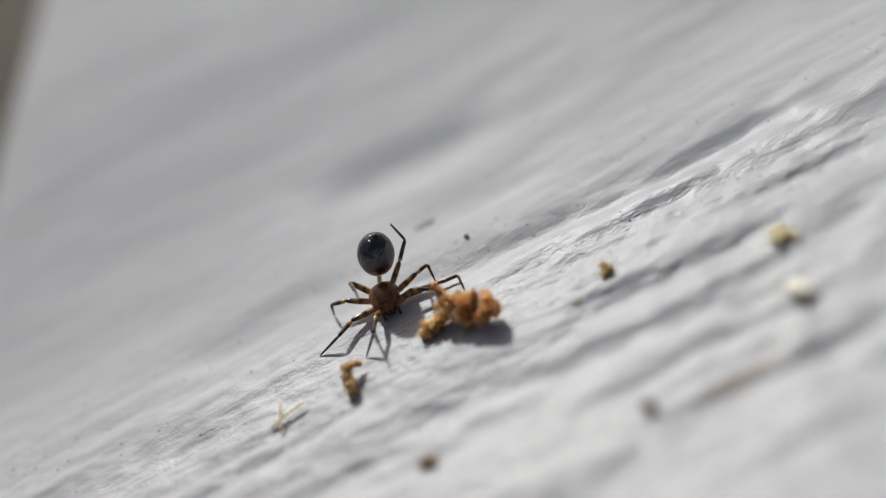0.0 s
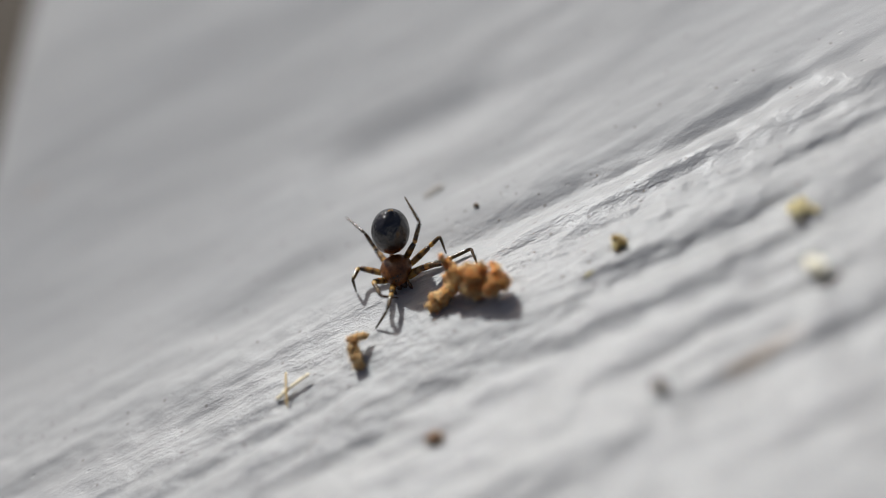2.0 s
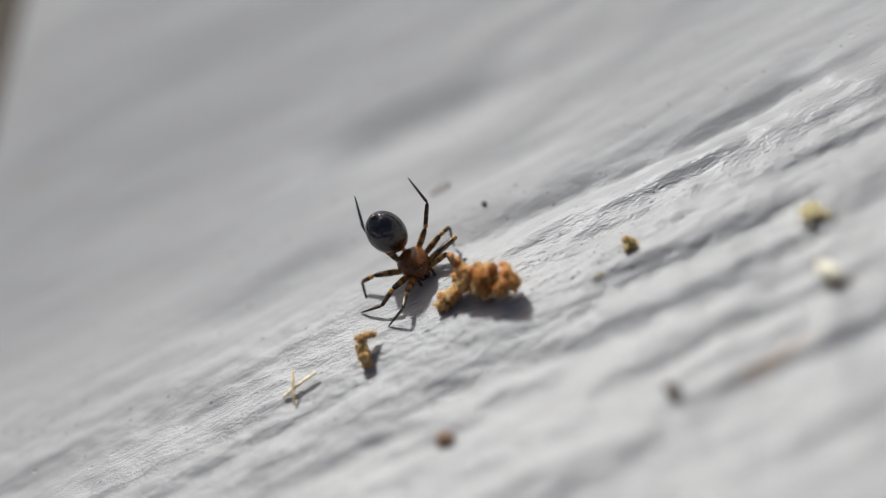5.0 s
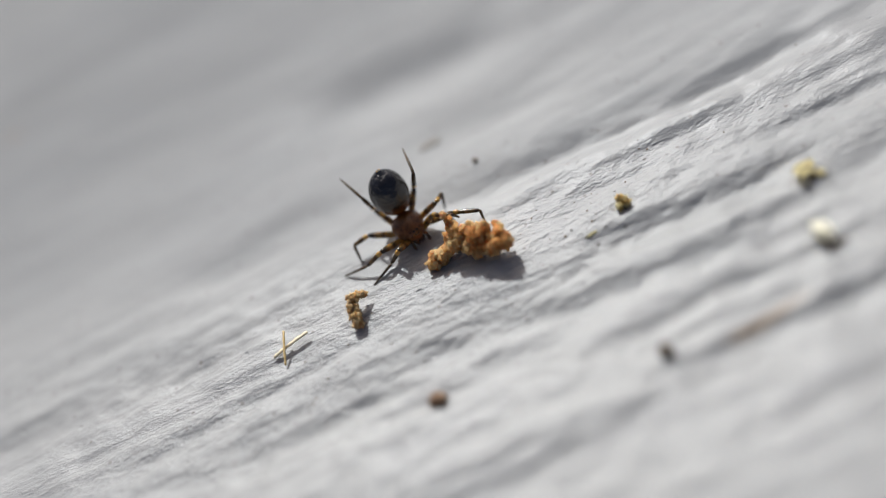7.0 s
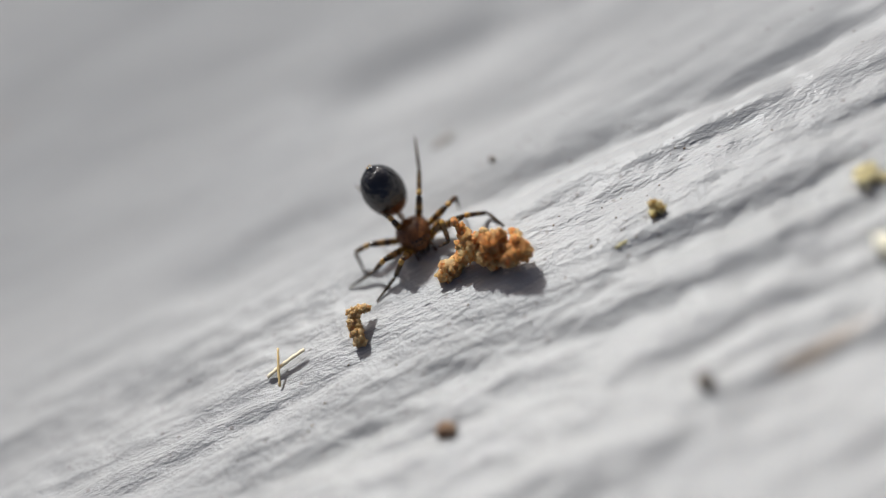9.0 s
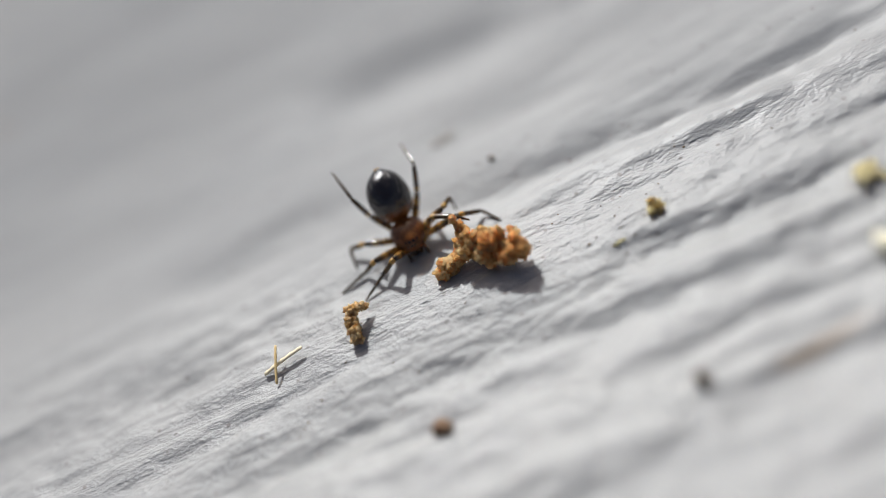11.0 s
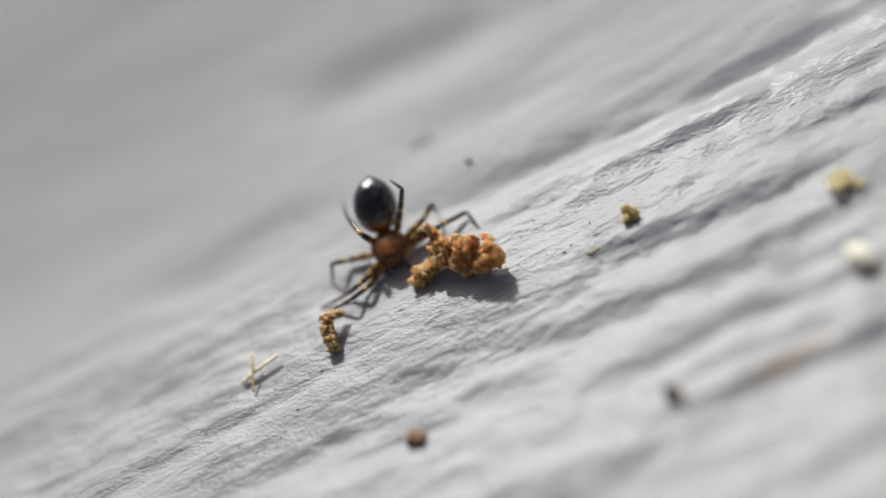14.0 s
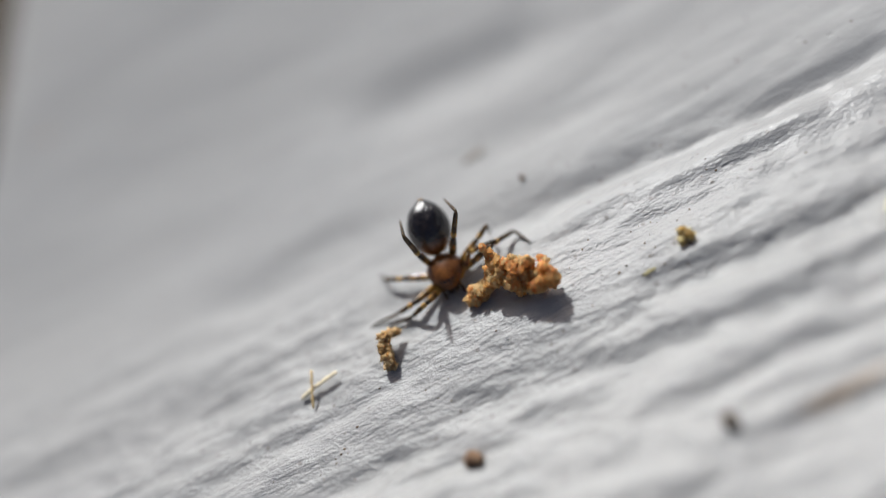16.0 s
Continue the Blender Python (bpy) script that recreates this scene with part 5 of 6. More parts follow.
        (16, 0.98, 0, 0, -63, 34.2, -78),
    ))
    keyed(feet["first_a"], (
        (0, 1.56, -0.14, -0.49, -88.6, 48.6, -101.9), (0.5, 1.66, -0.19, -0.32, -106.9, 33.7, -113.8), (1, 1.23, -0.47, -0.56, -98.5, 31.2, -109.2),
        (1.25, 1.49, -0.39, -0.43, -90.1, 35.9, -111.1), (1.5, 1.67, -0.3, -0.19, -81.3, 41.4, -111.8), (2, 1.63, -0.24, -0.33, -83.3, 40.4, -111),
        (2.5, 1.56, -0.24, -0.44, -87.4, 41.3, -110.1), (3, 1.58, -0.29, -0.39, -88.4, 44.6, -111.6), (3.5, 1.56, -0.19, -0.47, -93.8, 39.2, -113.9),
        (3.75, 1.71, -0.09, -0.23, -89.8, 33.7, -95.9), (4, 1.75, 0.07, 0.04, -85.4, 26.4, -78.9), (4.7, 1.75, 0.04, -0.08, -88, 25.8, -81),
        (5.25, 1.71, -0.02, -0.24, -92.6, 25.4, -85.8), (5.9, 1.69, -0.04, -0.3, -100.3, 24.6, -90.1), (6.5, 1.58, -0.07, -0.48, -103.3, 25.6, -91),
        (6.67, 1.36, -0.33, -0.58, -97.2, 25.3, -75.3), (6.83, 1.07, -0.53, -0.55, -91.5, 23.7, -59.7), (7, 0.76, -0.62, -0.4, -86.4, 20.9, -44.6),
        (7.5, 0.93, -0.66, -0.39, -93.3, 21.2, -36.1), (8, 0.88, -0.56, -0.52, -76.2, 25.4, -39.9), (8.5, 0.92, -0.57, -0.52, -79.1, 27.5, -41.5),
        (9, 0.82, -0.54, -0.52, -82.9, 28.9, -48.1), (9.5, 0.84, -0.54, -0.53, -86, 34.5, -52.9), (10.3, 0.87, -0.57, -0.5, -85.7, 37.2, -52.8),
        (11.2, 0.87, -0.62, -0.44, -87, 37.2, -54.2), (12, 0.88, -0.64, -0.41, -88.2, 34.7, -57.1), (12.5, 1.21, -0.64, -0.36, -84.9, 8.5, -65.4),
        (13, 1.42, -0.55, -0.31, -81.8, 7.7, -67.8), (13.25, 1.73, -0.19, 0.02, -74.8, 11.1, -62.3), (13.5, 1.61, 0.25, 0.37, -68.3, 14.3, -55.7),
        (14, 1.61, 0.24, 0.37, -68.5, 14.5, -53.9), (14.5, 1.51, 0.46, 0.31, -70.8, 14.2, -45.1), (14.67, 1.74, 0.08, 0.06, -74.6, 12.7, -51.7),
        (14.83, 1.64, -0.33, -0.21, -78.8, 11, -57.8), (15, 1.25, -0.61, -0.39, -83.4, 9, -63.5), (15.5, 1.26, -0.61, -0.39, -83.5, 9.5, -63.5),
        (16, 1.12, -0.62, -0.43, -87.5, 15, -67.7),
    ))
    keyed(legs["hind_b"], (
        (0, -0.34, 0.27, 0.42, -57.2, -26.5, 133.2), (0.25, -0.34, 0.27, 0.42, -42.4, -54.9, 111.4), (0.5, -0.34, 0.27, 0.42, 19.1, -68.9, 43.8),
        (0.62, -0.34, 0.27, 0.42, 4.7, -68.6, 59.3), (0.75, -0.34, 0.27, 0.42, -8.5, -67, 73.5), (0.88, -0.34, 0.27, 0.42, -19.4, -64.3, 85.4),
        (1, -0.34, 0.27, 0.42, -27.8, -60.8, 94.9), (1.17, -0.34, 0.27, 0.42, -41.4, -50.3, 111.3), (1.33, -0.34, 0.27, 0.42, -48.5, -38.4, 121.3),
        (1.5, -0.34, 0.27, 0.42, -52.3, -25.8, 128.5), (1.62, -0.34, 0.27, 0.42, -47.7, -32.8, 119), (1.75, -0.34, 0.27, 0.42, -41.2, -38.9, 108.1),
        (1.88, -0.34, 0.27, 0.42, -32.8, -43.9, 95.3), (2, -0.34, 0.27, 0.42, -22.3, -47.2, 80.6), (2.25, -0.34, 0.27, 0.42, -25.1, -45, 84.6),
        (2.5, -0.34, 0.27, 0.42, -27.6, -42.7, 88.2), (2.67, -0.34, 0.27, 0.42, -26.4, -43.9, 86.5), (2.83, -0.34, 0.27, 0.42, -25.2, -45, 84.7),
        (3, -0.34, 0.27, 0.42, -23.8, -46.1, 82.8), (3.5, -0.34, 0.27, 0.42, -39, -47.9, 103.5), (4, -0.34, 0.27, 0.42, -53.3, -37.6, 124.3),
        (4.35, -0.34, 0.27, 0.42, -41.7, -40.2, 105.9), (4.7, -0.34, 0.27, 0.42, -29.5, -39.7, 87), (4.97, -0.34, 0.27, 0.42, -29.3, -45.9, 86.8),
        (5.25, -0.34, 0.27, 0.42, -29.2, -52.1, 86.6), (5.9, -0.34, 0.27, 0.42, -36.2, -40, 96.3), (6.1, -0.34, 0.27, 0.42, -24, -51.7, 79.4),
        (6.3, -0.34, 0.27, 0.42, -2.2, -59.6, 53.2), (6.5, -0.34, 0.27, 0.42, 27, -60.2, 19.8), (6.75, -0.34, 0.27, 0.42, -28.5, -61.5, 81.8),
        (7, -0.34, 0.27, 0.42, -57.5, -41.9, 117.9), (7.5, -0.34, 0.27, 0.42, -49.1, -37.5, 104.7), (7.67, -0.34, 0.27, 0.42, -42.3, -50.3, 95),
        (7.83, -0.34, 0.27, 0.42, -28.5, -61.8, 78.5), (8, -0.34, 0.27, 0.42, -0.2, -69.4, 47.6), (8.5, -0.34, 0.27, 0.42, -38.2, -71, 87.8),
        (9, -0.34, 0.27, 0.42, -51.5, -64.4, 102.2), (9.25, -0.34, 0.27, 0.42, -40.4, -68.5, 90.1), (9.5, -0.34, 0.27, 0.42, -25, -71.4, 73.6),
        (10.3, -0.34, 0.27, 0.42, -25.1, -69, 73.7), (10.6, -0.34, 0.27, 0.42, -67.2, -57.1, 120.3), (10.9, -0.34, 0.27, 0.42, -81.6, -37.4, 139.4),
        (11.2, -0.34, 0.27, 0.42, -86.4, -16, 150.1), (11.47, -0.34, 0.27, 0.42, -79.2, -37.2, 134.2), (11.73, -0.34, 0.27, 0.42, -59.3, -54.8, 107.2),
        (12, -0.34, 0.27, 0.42, -18.4, -60.6, 59.6), (12.25, -0.34, 0.27, 0.42, -25.9, -62.2, 68.1), (12.5, -0.34, 0.27, 0.42, -34.1, -63.2, 77.4),
        (13, -0.34, 0.27, 0.42, -38.3, -57.8, 82.1), (13.5, -0.34, 0.27, 0.42, -48.6, -59.3, 94.2), (14, -0.34, 0.27, 0.42, -50.7, -57.6, 96.8),
        (14.5, -0.34, 0.27, 0.42, -47.4, -62.5, 92.9), (14.75, -0.34, 0.27, 0.42, -53.4, -60.7, 99.7), (15, -0.34, 0.27, 0.42, -58.6, -58.6, 105.8),
        (15.25, -0.34, 0.27, 0.42, -43.8, -62, 88.8), (15.5, -0.34, 0.27, 0.42, -26.4, -63, 69.2), (15.75, -0.34, 0.27, 0.42, -35.9, -64, 79.7),
        (16, -0.34, 0.27, 0.42, -45.8, -64.1, 90.7),
    ))
    keyed(shins["hind_b"], (
        (0, 1.12, 0, 0, -27.5, 1.1, -38.8), (0.25, 1.12, 0, 0, -28, 5.7, 8.9), (0.5, 1.12, 0, 0, -23, 9, 57.2), (0.62, 1.12, 0, 0, -24.3, 4.4, 50.6),
        (0.75, 1.12, 0, 0, -25.4, -0.3, 44.3), (0.88, 1.12, 0, 0, -26.3, -5.1, 38.1), (1, 1.12, 0, 0, -27, -10.1, 32), (1.17, 1.12, 0, 0, -25.2, -6.2, -0.5),
        (1.33, 1.12, 0, 0, -22.9, -1.7, -32.9), (1.5, 1.12, 0, 0, -20.8, 4.6, -64.7), (1.62, 1.12, 0, 0, -19, 1.4, -48.3), (1.75, 1.12, 0, 0, -17.9, -2.3, -32.1),
        (1.88, 1.12, 0, 0, -17.5, -6.3, -15.9), (2, 1.12, 0, 0, -18.1, -10.5, 0.3), (2.25, 1.12, 0, 0, -24.4, -17, 22.3), (2.5, 1.12, 0, 0, -33.5, -19.9, 45.6),
        (2.67, 1.12, 0, 0, -26.2, -18.9, 26.3), (2.83, 1.12, 0, 0, -20, -15.6, 7.6), (3, 1.12, 0, 0, -15.5, -10.4, -10.3), (3.5, 1.12, 0, 0, -18.3, -4, -14.6),
        (4, 1.12, 0, 0, -15.5, -26, -51.1), (4.35, 1.12, 0, 0, -11.9, -17.8, -34.1), (4.7, 1.12, 0, 0, -10.2, -11.4, -15.3), (4.97, 1.12, 0, 0, -14.4, -13, 5.8),
        (5.25, 1.12, 0, 0, -17.1, -13.6, 26.8), (5.9, 1.12, 0, 0, -20.4, -19.4, 18), (6.1, 1.12, 0, 0, -14.4, -20, 19.9), (6.3, 1.12, 0, 0, -8.1, -19.2, 21.3),
        (6.5, 1.12, 0, 0, -2, -17, 22.6), (6.75, 1.12, 0, 0, 0.3, -10.3, -15.6), (7, 1.12, 0, 0, 0.5, -3.8, -53.4), (7.5, 1.12, 0, 0, 8.3, -10.1, -47),
        (7.67, 1.12, 0, 0, -1.3, -17.6, -0.7), (7.83, 1.12, 0, 0, -10.8, -19.6, 47.1), (8, 1.12, 0, 0, -18.5, -19.1, 94.6), (8.5, 1.12, 0, 0, -6.1, -25.8, 64.1),
        (9, 1.12, 0, 0, -8.9, -16.9, 61.5), (9.25, 1.12, 0, 0, -9.1, -17.4, 66.6), (9.5, 1.12, 0, 0, -9.4, -17.9, 71.8), (10.3, 1.12, 0, 0, -14.9, -22.2, 81),
        (10.6, 1.12, 0, 0, 1.2, -14.9, 27.1), (10.9, 1.12, 0, 0, 5, 0.3, -22.6), (11.2, 1.12, 0, 0, -3.5, 11.9, -73.1), (11.47, 1.12, 0, 0, 7.8, -0.8, -24.1),
        (11.73, 1.12, 0, 0, 3.4, -18.9, 24), (12, 1.12, 0, 0, -17.6, -27, 78.7), (12.25, 1.12, 0, 0, -0.5, -21.6, 40.8), (12.5, 1.12, 0, 0, 8.7, -8, 7.4),
        (13, 1.12, 0, 0, 8.2, -14, 3.3), (13.5, 1.12, 0, 0, 9, -1.2, -7.7), (14, 1.12, 0, 0, 9, -1, -7.8), (14.5, 1.12, 0, 0, 8.8, -1.7, 0.1),
        (14.75, 1.12, 0, 0, 5.4, -13.3, 24.1), (15, 1.12, 0, 0, -3.1, -22.3, 50.3), (15.25, 1.12, 0, 0, -8.8, -25.8, 63.9), (15.5, 1.12, 0, 0, -15.4, -27.9, 78.2),
        (15.75, 1.12, 0, 0, 0.8, -20.2, 42.3), (16, 1.12, 0, 0, 8.5, -5.5, 11.4),
    ))
    keyed(feet["hind_b"], (
        (0, 1.86, -0.59, -0.02, -59, -29.4, -75.8), (0.25, 2.05, 0.15, -0.09, -56.2, -16.5, -62.3), (0.5, 1.63, 0.79, -0.15, -57.5, -2.2, -48.7),
        (0.62, 1.72, 0.73, -0.07, -60.5, -15.6, -29.7), (0.75, 1.8, 0.66, 0.01, -70, -26.5, -8.1), (0.88, 1.86, 0.58, 0.09, -85.4, -31.8, 17.5),
        (1, 1.91, 0.5, 0.17, -102.4, -29, 43.7), (1.17, 2.06, -0.01, 0.1, -83, -35.2, -7.1), (1.33, 1.92, -0.52, 0.03, -60.7, -29, -58.4),
        (1.5, 1.52, -0.86, -0.08, -47, -11.3, -101.5), (1.62, 1.75, -0.71, -0.02, -50.7, -34.7, -77.5), (1.75, 1.92, -0.5, 0.04, -65.9, -56.7, -44.4),
        (1.88, 2.03, -0.26, 0.1, -116.4, -68.1, 22.2), (2, 2.05, 0.01, 0.17, 16.5, -125.7, -95.4), (2.25, 1.96, 0.35, 0.28, -131, -43.8, 38.6),
        (2.5, 1.75, 0.64, 0.32, -116.6, -23.6, 9.4), (2.67, 1.93, 0.4, 0.31, -132.1, -39.4, 40.3), (2.83, 2.03, 0.12, 0.25, 21.2, -134.8, -98.8),
        (3, 2.04, -0.17, 0.17, -4.1, -142.7, -59.2), (3.5, 2.04, -0.24, 0.07, 15.4, -141.5, -91), (4, 1.66, -0.66, 0.42, 10.1, -166.8, -88.8),
        (4.35, 1.87, -0.51, 0.29, 9.2, -142.8, -94.1), (4.7, 2.02, -0.24, 0.19, 20.4, -119.3, -104.6), (4.97, 2.04, 0.09, 0.21, -141.9, -47.7, 60.4),
        (5.25, 1.94, 0.42, 0.22, -132.7, -32.7, 54.8), (5.9, 1.97, 0.28, 0.31, -127.9, -23.1, 24.5), (6.1, 1.96, 0.3, 0.32, -134.3, -18.7, 65.9),
        (6.3, 1.96, 0.33, 0.31, -137.3, -14.9, 106.2), (6.5, 1.96, 0.35, 0.28, 40.1, -167.3, -33.5), (6.75, 2.02, -0.25, 0.17, -133.1, -19.9, 97.6),
        (7, 1.68, -0.76, 0.06, -123.8, -23.2, 47.2), (7.5, 1.76, -0.68, 0.17, -128.8, -10.9, 41.9), (7.67, 2.03, -0.01, 0.29, -130.2, -17.1, 74.9),
        (7.83, 1.73, 0.66, 0.32, -133.5, -24.8, 108.5), (8, 1.05, 0.89, 0.31, 39, -147.2, -36.2), (8.5, 1.49, 0.77, 0.41, -108.7, -41.1, 86.5),
        (9, 1.55, 0.8, 0.28, -96.5, -21.9, 54.1), (9.25, 1.48, 0.83, 0.28, -111.7, -34, 90.9), (9.5, 1.4, 0.86, 0.29, 46.6, -143.6, -46.9),
        (10.3, 1.26, 0.87, 0.36, -110.9, -48.1, 97.2), (10.6, 1.94, 0.42, 0.24, -100.3, -46.2, 67.1), (10.9, 2, -0.37, 0, -92.3, -41, 39.4),
        (11.2, 1.39, -0.89, -0.2, -88.3, -33.6, 14.8), (11.47, 1.99, -0.39, 0.01, -92.3, -42.1, 37.7), (11.73, 1.94, 0.37, 0.31, -101.7, -47.9, 64.9),
        (12, 1.29, 0.83, 0.43, -114.8, -49.1, 95.2), (12.25, 1.79, 0.58, 0.35, 46.7, -128.4, -61.7), (12.5, 2.05, 0.12, 0.13, 27.9, -131.1, -38.7),
        (13, 2.04, 0.05, 0.23, 24.9, -142.8, -41.5), (13.5, 2.06, -0.13, 0.02, 33.7, -137.4, -54), (14, 2.06, -0.13, 0.02, 33, -137, -55.2),
        (14.5, 2.07, 0, 0.03, 40.3, -127.2, -58.7), (14.75, 1.96, 0.38, 0.22, -118.3, -48.2, 91.4), (15, 1.68, 0.68, 0.36, -103.7, -38.4, 68.2),
        (15.25, 1.5, 0.77, 0.41, 51, -135.8, -71), (15.5, 1.29, 0.82, 0.44, 27.1, -142.8, -31), (15.75, 1.78, 0.6, 0.33, 33.5, -138.5, -42.2),
        (16, 2.05, 0.19, 0.09, 41.4, -135.1, -54.7),
    ))
    keyed(legs["third_b"], (
        (0, -0.14, 0.4, 0.34, -15.3, -11.8, 105.2), (0.5, -0.14, 0.4, 0.34, -16.5, -17.4, 109.8), (1, -0.14, 0.4, 0.34, -13.9, -18.5, 101.5),
        (1.5, -0.14, 0.4, 0.34, -14.6, -15.4, 103.9), (2, -0.14, 0.4, 0.34, -15.2, -15.2, 105.9), (2.5, -0.14, 0.4, 0.34, -15, -16.7, 105.5),
        (3, -0.14, 0.4, 0.34, -14.3, -17.1, 102.8), (3.5, -0.14, 0.4, 0.34, -15.8, -15.6, 108.4), (3.75, -0.14, 0.4, 0.34, -12.4, -17.3, 96.1),
        (4, -0.14, 0.4, 0.34, -8.6, -18.2, 83.7), (4.7, -0.14, 0.4, 0.34, -7.5, -25.7, 80.9), (5.25, -0.14, 0.4, 0.34, -8.4, -27.3, 83),
        (5.9, -0.14, 0.4, 0.34, -6.9, -32.4, 79.9), (6.5, -0.14, 0.4, 0.34, -5.3, -35.2, 77), (7, -0.14, 0.4, 0.34, 1.1, -30.5, 65.3),
        (7.25, -0.14, 0.4, 0.34, 6, -27.6, 55.2), (7.5, -0.14, 0.4, 0.34, 10.2, -24, 45.6), (7.75, -0.14, 0.4, 0.34, 5.7, -29.6, 55.6),
        (8, -0.14, 0.4, 0.34, -0.2, -34.5, 66.7), (8.5, -0.14, 0.4, 0.34, -11.4, -29.5, 87.6), (9, -0.14, 0.4, 0.34, -7.3, -29.6, 79.3),
        (9.5, -0.14, 0.4, 0.34, -11.1, -30.7, 86.8), (10.3, -0.14, 0.4, 0.34, -10.7, -30.2, 86), (11.2, -0.14, 0.4, 0.34, -8.4, -27.4, 81.3),
        (12, -0.14, 0.4, 0.34, -8.4, -24.4, 81.1), (12.5, -0.14, 0.4, 0.34, -20.7, -22.1, 111.9), (13, -0.14, 0.4, 0.34, -18.8, -22.5, 106.8),
        (13.5, -0.14, 0.4, 0.34, -19.9, -12, 110.7), (14, -0.14, 0.4, 0.34, -19.6, -11.9, 109.2), (14.5, -0.14, 0.4, 0.34, -20.4, -17, 112.2),
        (15, -0.14, 0.4, 0.34, -20.5, -13.3, 112.5), (15.5, -0.14, 0.4, 0.34, -20.5, -13.4, 112.6), (16, -0.14, 0.4, 0.34, -21.3, -13.8, 116.2),
    ))
    keyed(shins["third_b"], (
        (0, 1.06, 0, 0, 3.3, 3.6, -3.5), (0.5, 1.06, 0, 0, 4.2, 4.4, 5.4), (1, 1.06, 0, 0, 4.3, 6.8, 15.9), (1.5, 1.06, 0, 0, 3.3, 0.6, 3.1),
        (2, 1.06, 0, 0, 3.3, 0.6, 3.7), (2.5, 1.06, 0, 0, 3.7, 5, 9), (3, 1.06, 0, 0, 3.7, 4.2, 12.9), (3.5, 1.06, 0, 0, 3.7, 2.1, 6.8),
        (3.75, 1.06, 0, 0, 1.4, 14.4, 4.1), (4, 1.06, 0, 0, -4.2, 25.7, -0.4), (4.7, 1.06, 0, 0, 10.6, 32.4, 30.1), (5.25, 1.06, 0, 0, 20.6, 32.4, 45.3),
        (5.9, 1.06, 0, 0, 36.7, 31.6, 72.4), (6.5, 1.06, 0, 0, 43.7, 29.1, 84.7), (7, 1.06, 0, 0, 28.7, 27.5, 72), (7.25, 1.06, 0, 0, 14.6, 29.9, 56),
        (7.5, 1.06, 0, 0, 1.1, 26.5, 40.2), (7.75, 1.06, 0, 0, 18.1, 33.4, 58.4), (8, 1.06, 0, 0, 37.6, 31.6, 78.2), (8.5, 1.06, 0, 0, 26.9, 29, 43.6),
        (9, 1.06, 0, 0, 29.7, 27.6, 58), (9.5, 1.06, 0, 0, 31, 28.5, 51.2), (10.3, 1.06, 0, 0, 32.3, 24.2, 55.9), (11.2, 1.06, 0, 0, 31.6, 14.4, 65.6),
        (12, 1.06, 0, 0, 29.5, 7.7, 68.9), (12.5, 1.06, 0, 0, 29.7, 17.4, 25.8), (13, 1.06, 0, 0, 27.3, 18.8, 24.4), (13.5, 1.06, 0, 0, 24.2, -10.9, 8.7),
        (14, 1.06, 0, 0, 24.3, -11.3, 8.9), (14.5, 1.06, 0, 0, 25.1, 5.9, 5.7), (15, 1.06, 0, 0, 24.9, -4.5, 3.3), (15.5, 1.06, 0, 0, 24.9, -4.2, 2.8),
        (16, 1.06, 0, 0, 24.9, -1.8, 1.4),
    ))
    keyed(feet["third_b"], (
        (0, 1.58, -0.03, -0.03, -37.3, 65.3, -136.3), (0.5, 1.58, 0.05, -0.04, 71.5, 118.3, -36.2), (1, 1.56, 0.14, -0.06, 73.7, 122, -25.6),
        (1.5, 1.58, 0.03, -0.01, 72.7, 114.9, -29.1), (2, 1.58, 0.03, -0.01, 86.3, 113.7, -16.1), (2.5, 1.57, 0.08, -0.05, 91.9, 119.5, -9.2),
        (3, 1.56, 0.11, -0.04, 88.6, 118.9, -10.3), (3.5, 1.58, 0.06, -0.02, 97, 115.3, -6.6), (3.75, 1.56, 0.04, -0.13, 104, 125.8, 13.3),
        (4, 1.53, 0, -0.22, -72, 43.3, -150), (4.7, 1.44, 0.22, -0.28, 94.3, 133.3, 17.2), (5.25, 1.37, 0.31, -0.28, 98.6, 132.2, 22),
        (5.9, 1.2, 0.42, -0.27, 92.9, 135.5, 19.1), (6.5, 1.11, 0.45, -0.25, 86.6, 136.7, 13.4), (7, 1.2, 0.43, -0.24, 73.4, 131, 3.9),
        (7.25, 1.31, 0.37, -0.26, 72.6, 126.6, 11.8), (7.5, 1.42, 0.3, -0.23, 72.2, 122.3, 19.9), (7.75, 1.29, 0.37, -0.28, 69.6, 125.4, 7.8),
        (8, 1.15, 0.43, -0.27, 68.5, 128.6, -2.9), (8.5, 1.39, 0.31, -0.25, 72.4, 124, -15.9), (9, 1.31, 0.39, -0.24, 56.4, 131.8, -28.7),
        (9.5, 1.35, 0.35, -0.25, 71.1, 124, -17), (10.3, 1.33, 0.39, -0.21, 70.5, 121.2, -17), (11.2, 1.27, 0.45, -0.13, 52, 123.9, -34.3),
        (12, 1.25, 0.48, -0.07, 44.1, 128.5, -43), (12.5, 1.51, 0.21, -0.15, 70.1, 143.7, -37.3), (13, 1.51, 0.2, -0.17, 68.7, 140.8, -34.1),
        (13.5, 1.56, 0.08, 0.1, 42.2, 125.9, -70.7), (14, 1.56, 0.08, 0.1, 41.7, 126.1, -69.7), (14.5, 1.57, 0.05, -0.05, 57.5, 131.4, -54.4),
        (15, 1.58, 0.03, 0.04, 45.6, 129, -69.1), (15.5, 1.58, 0.03, 0.04, 45.3, 128.5, -69.6), (16, 1.58, 0.01, 0.02, 47.9, 130.7, -70.7),
    ))
    keyed(legs["second_b"], (
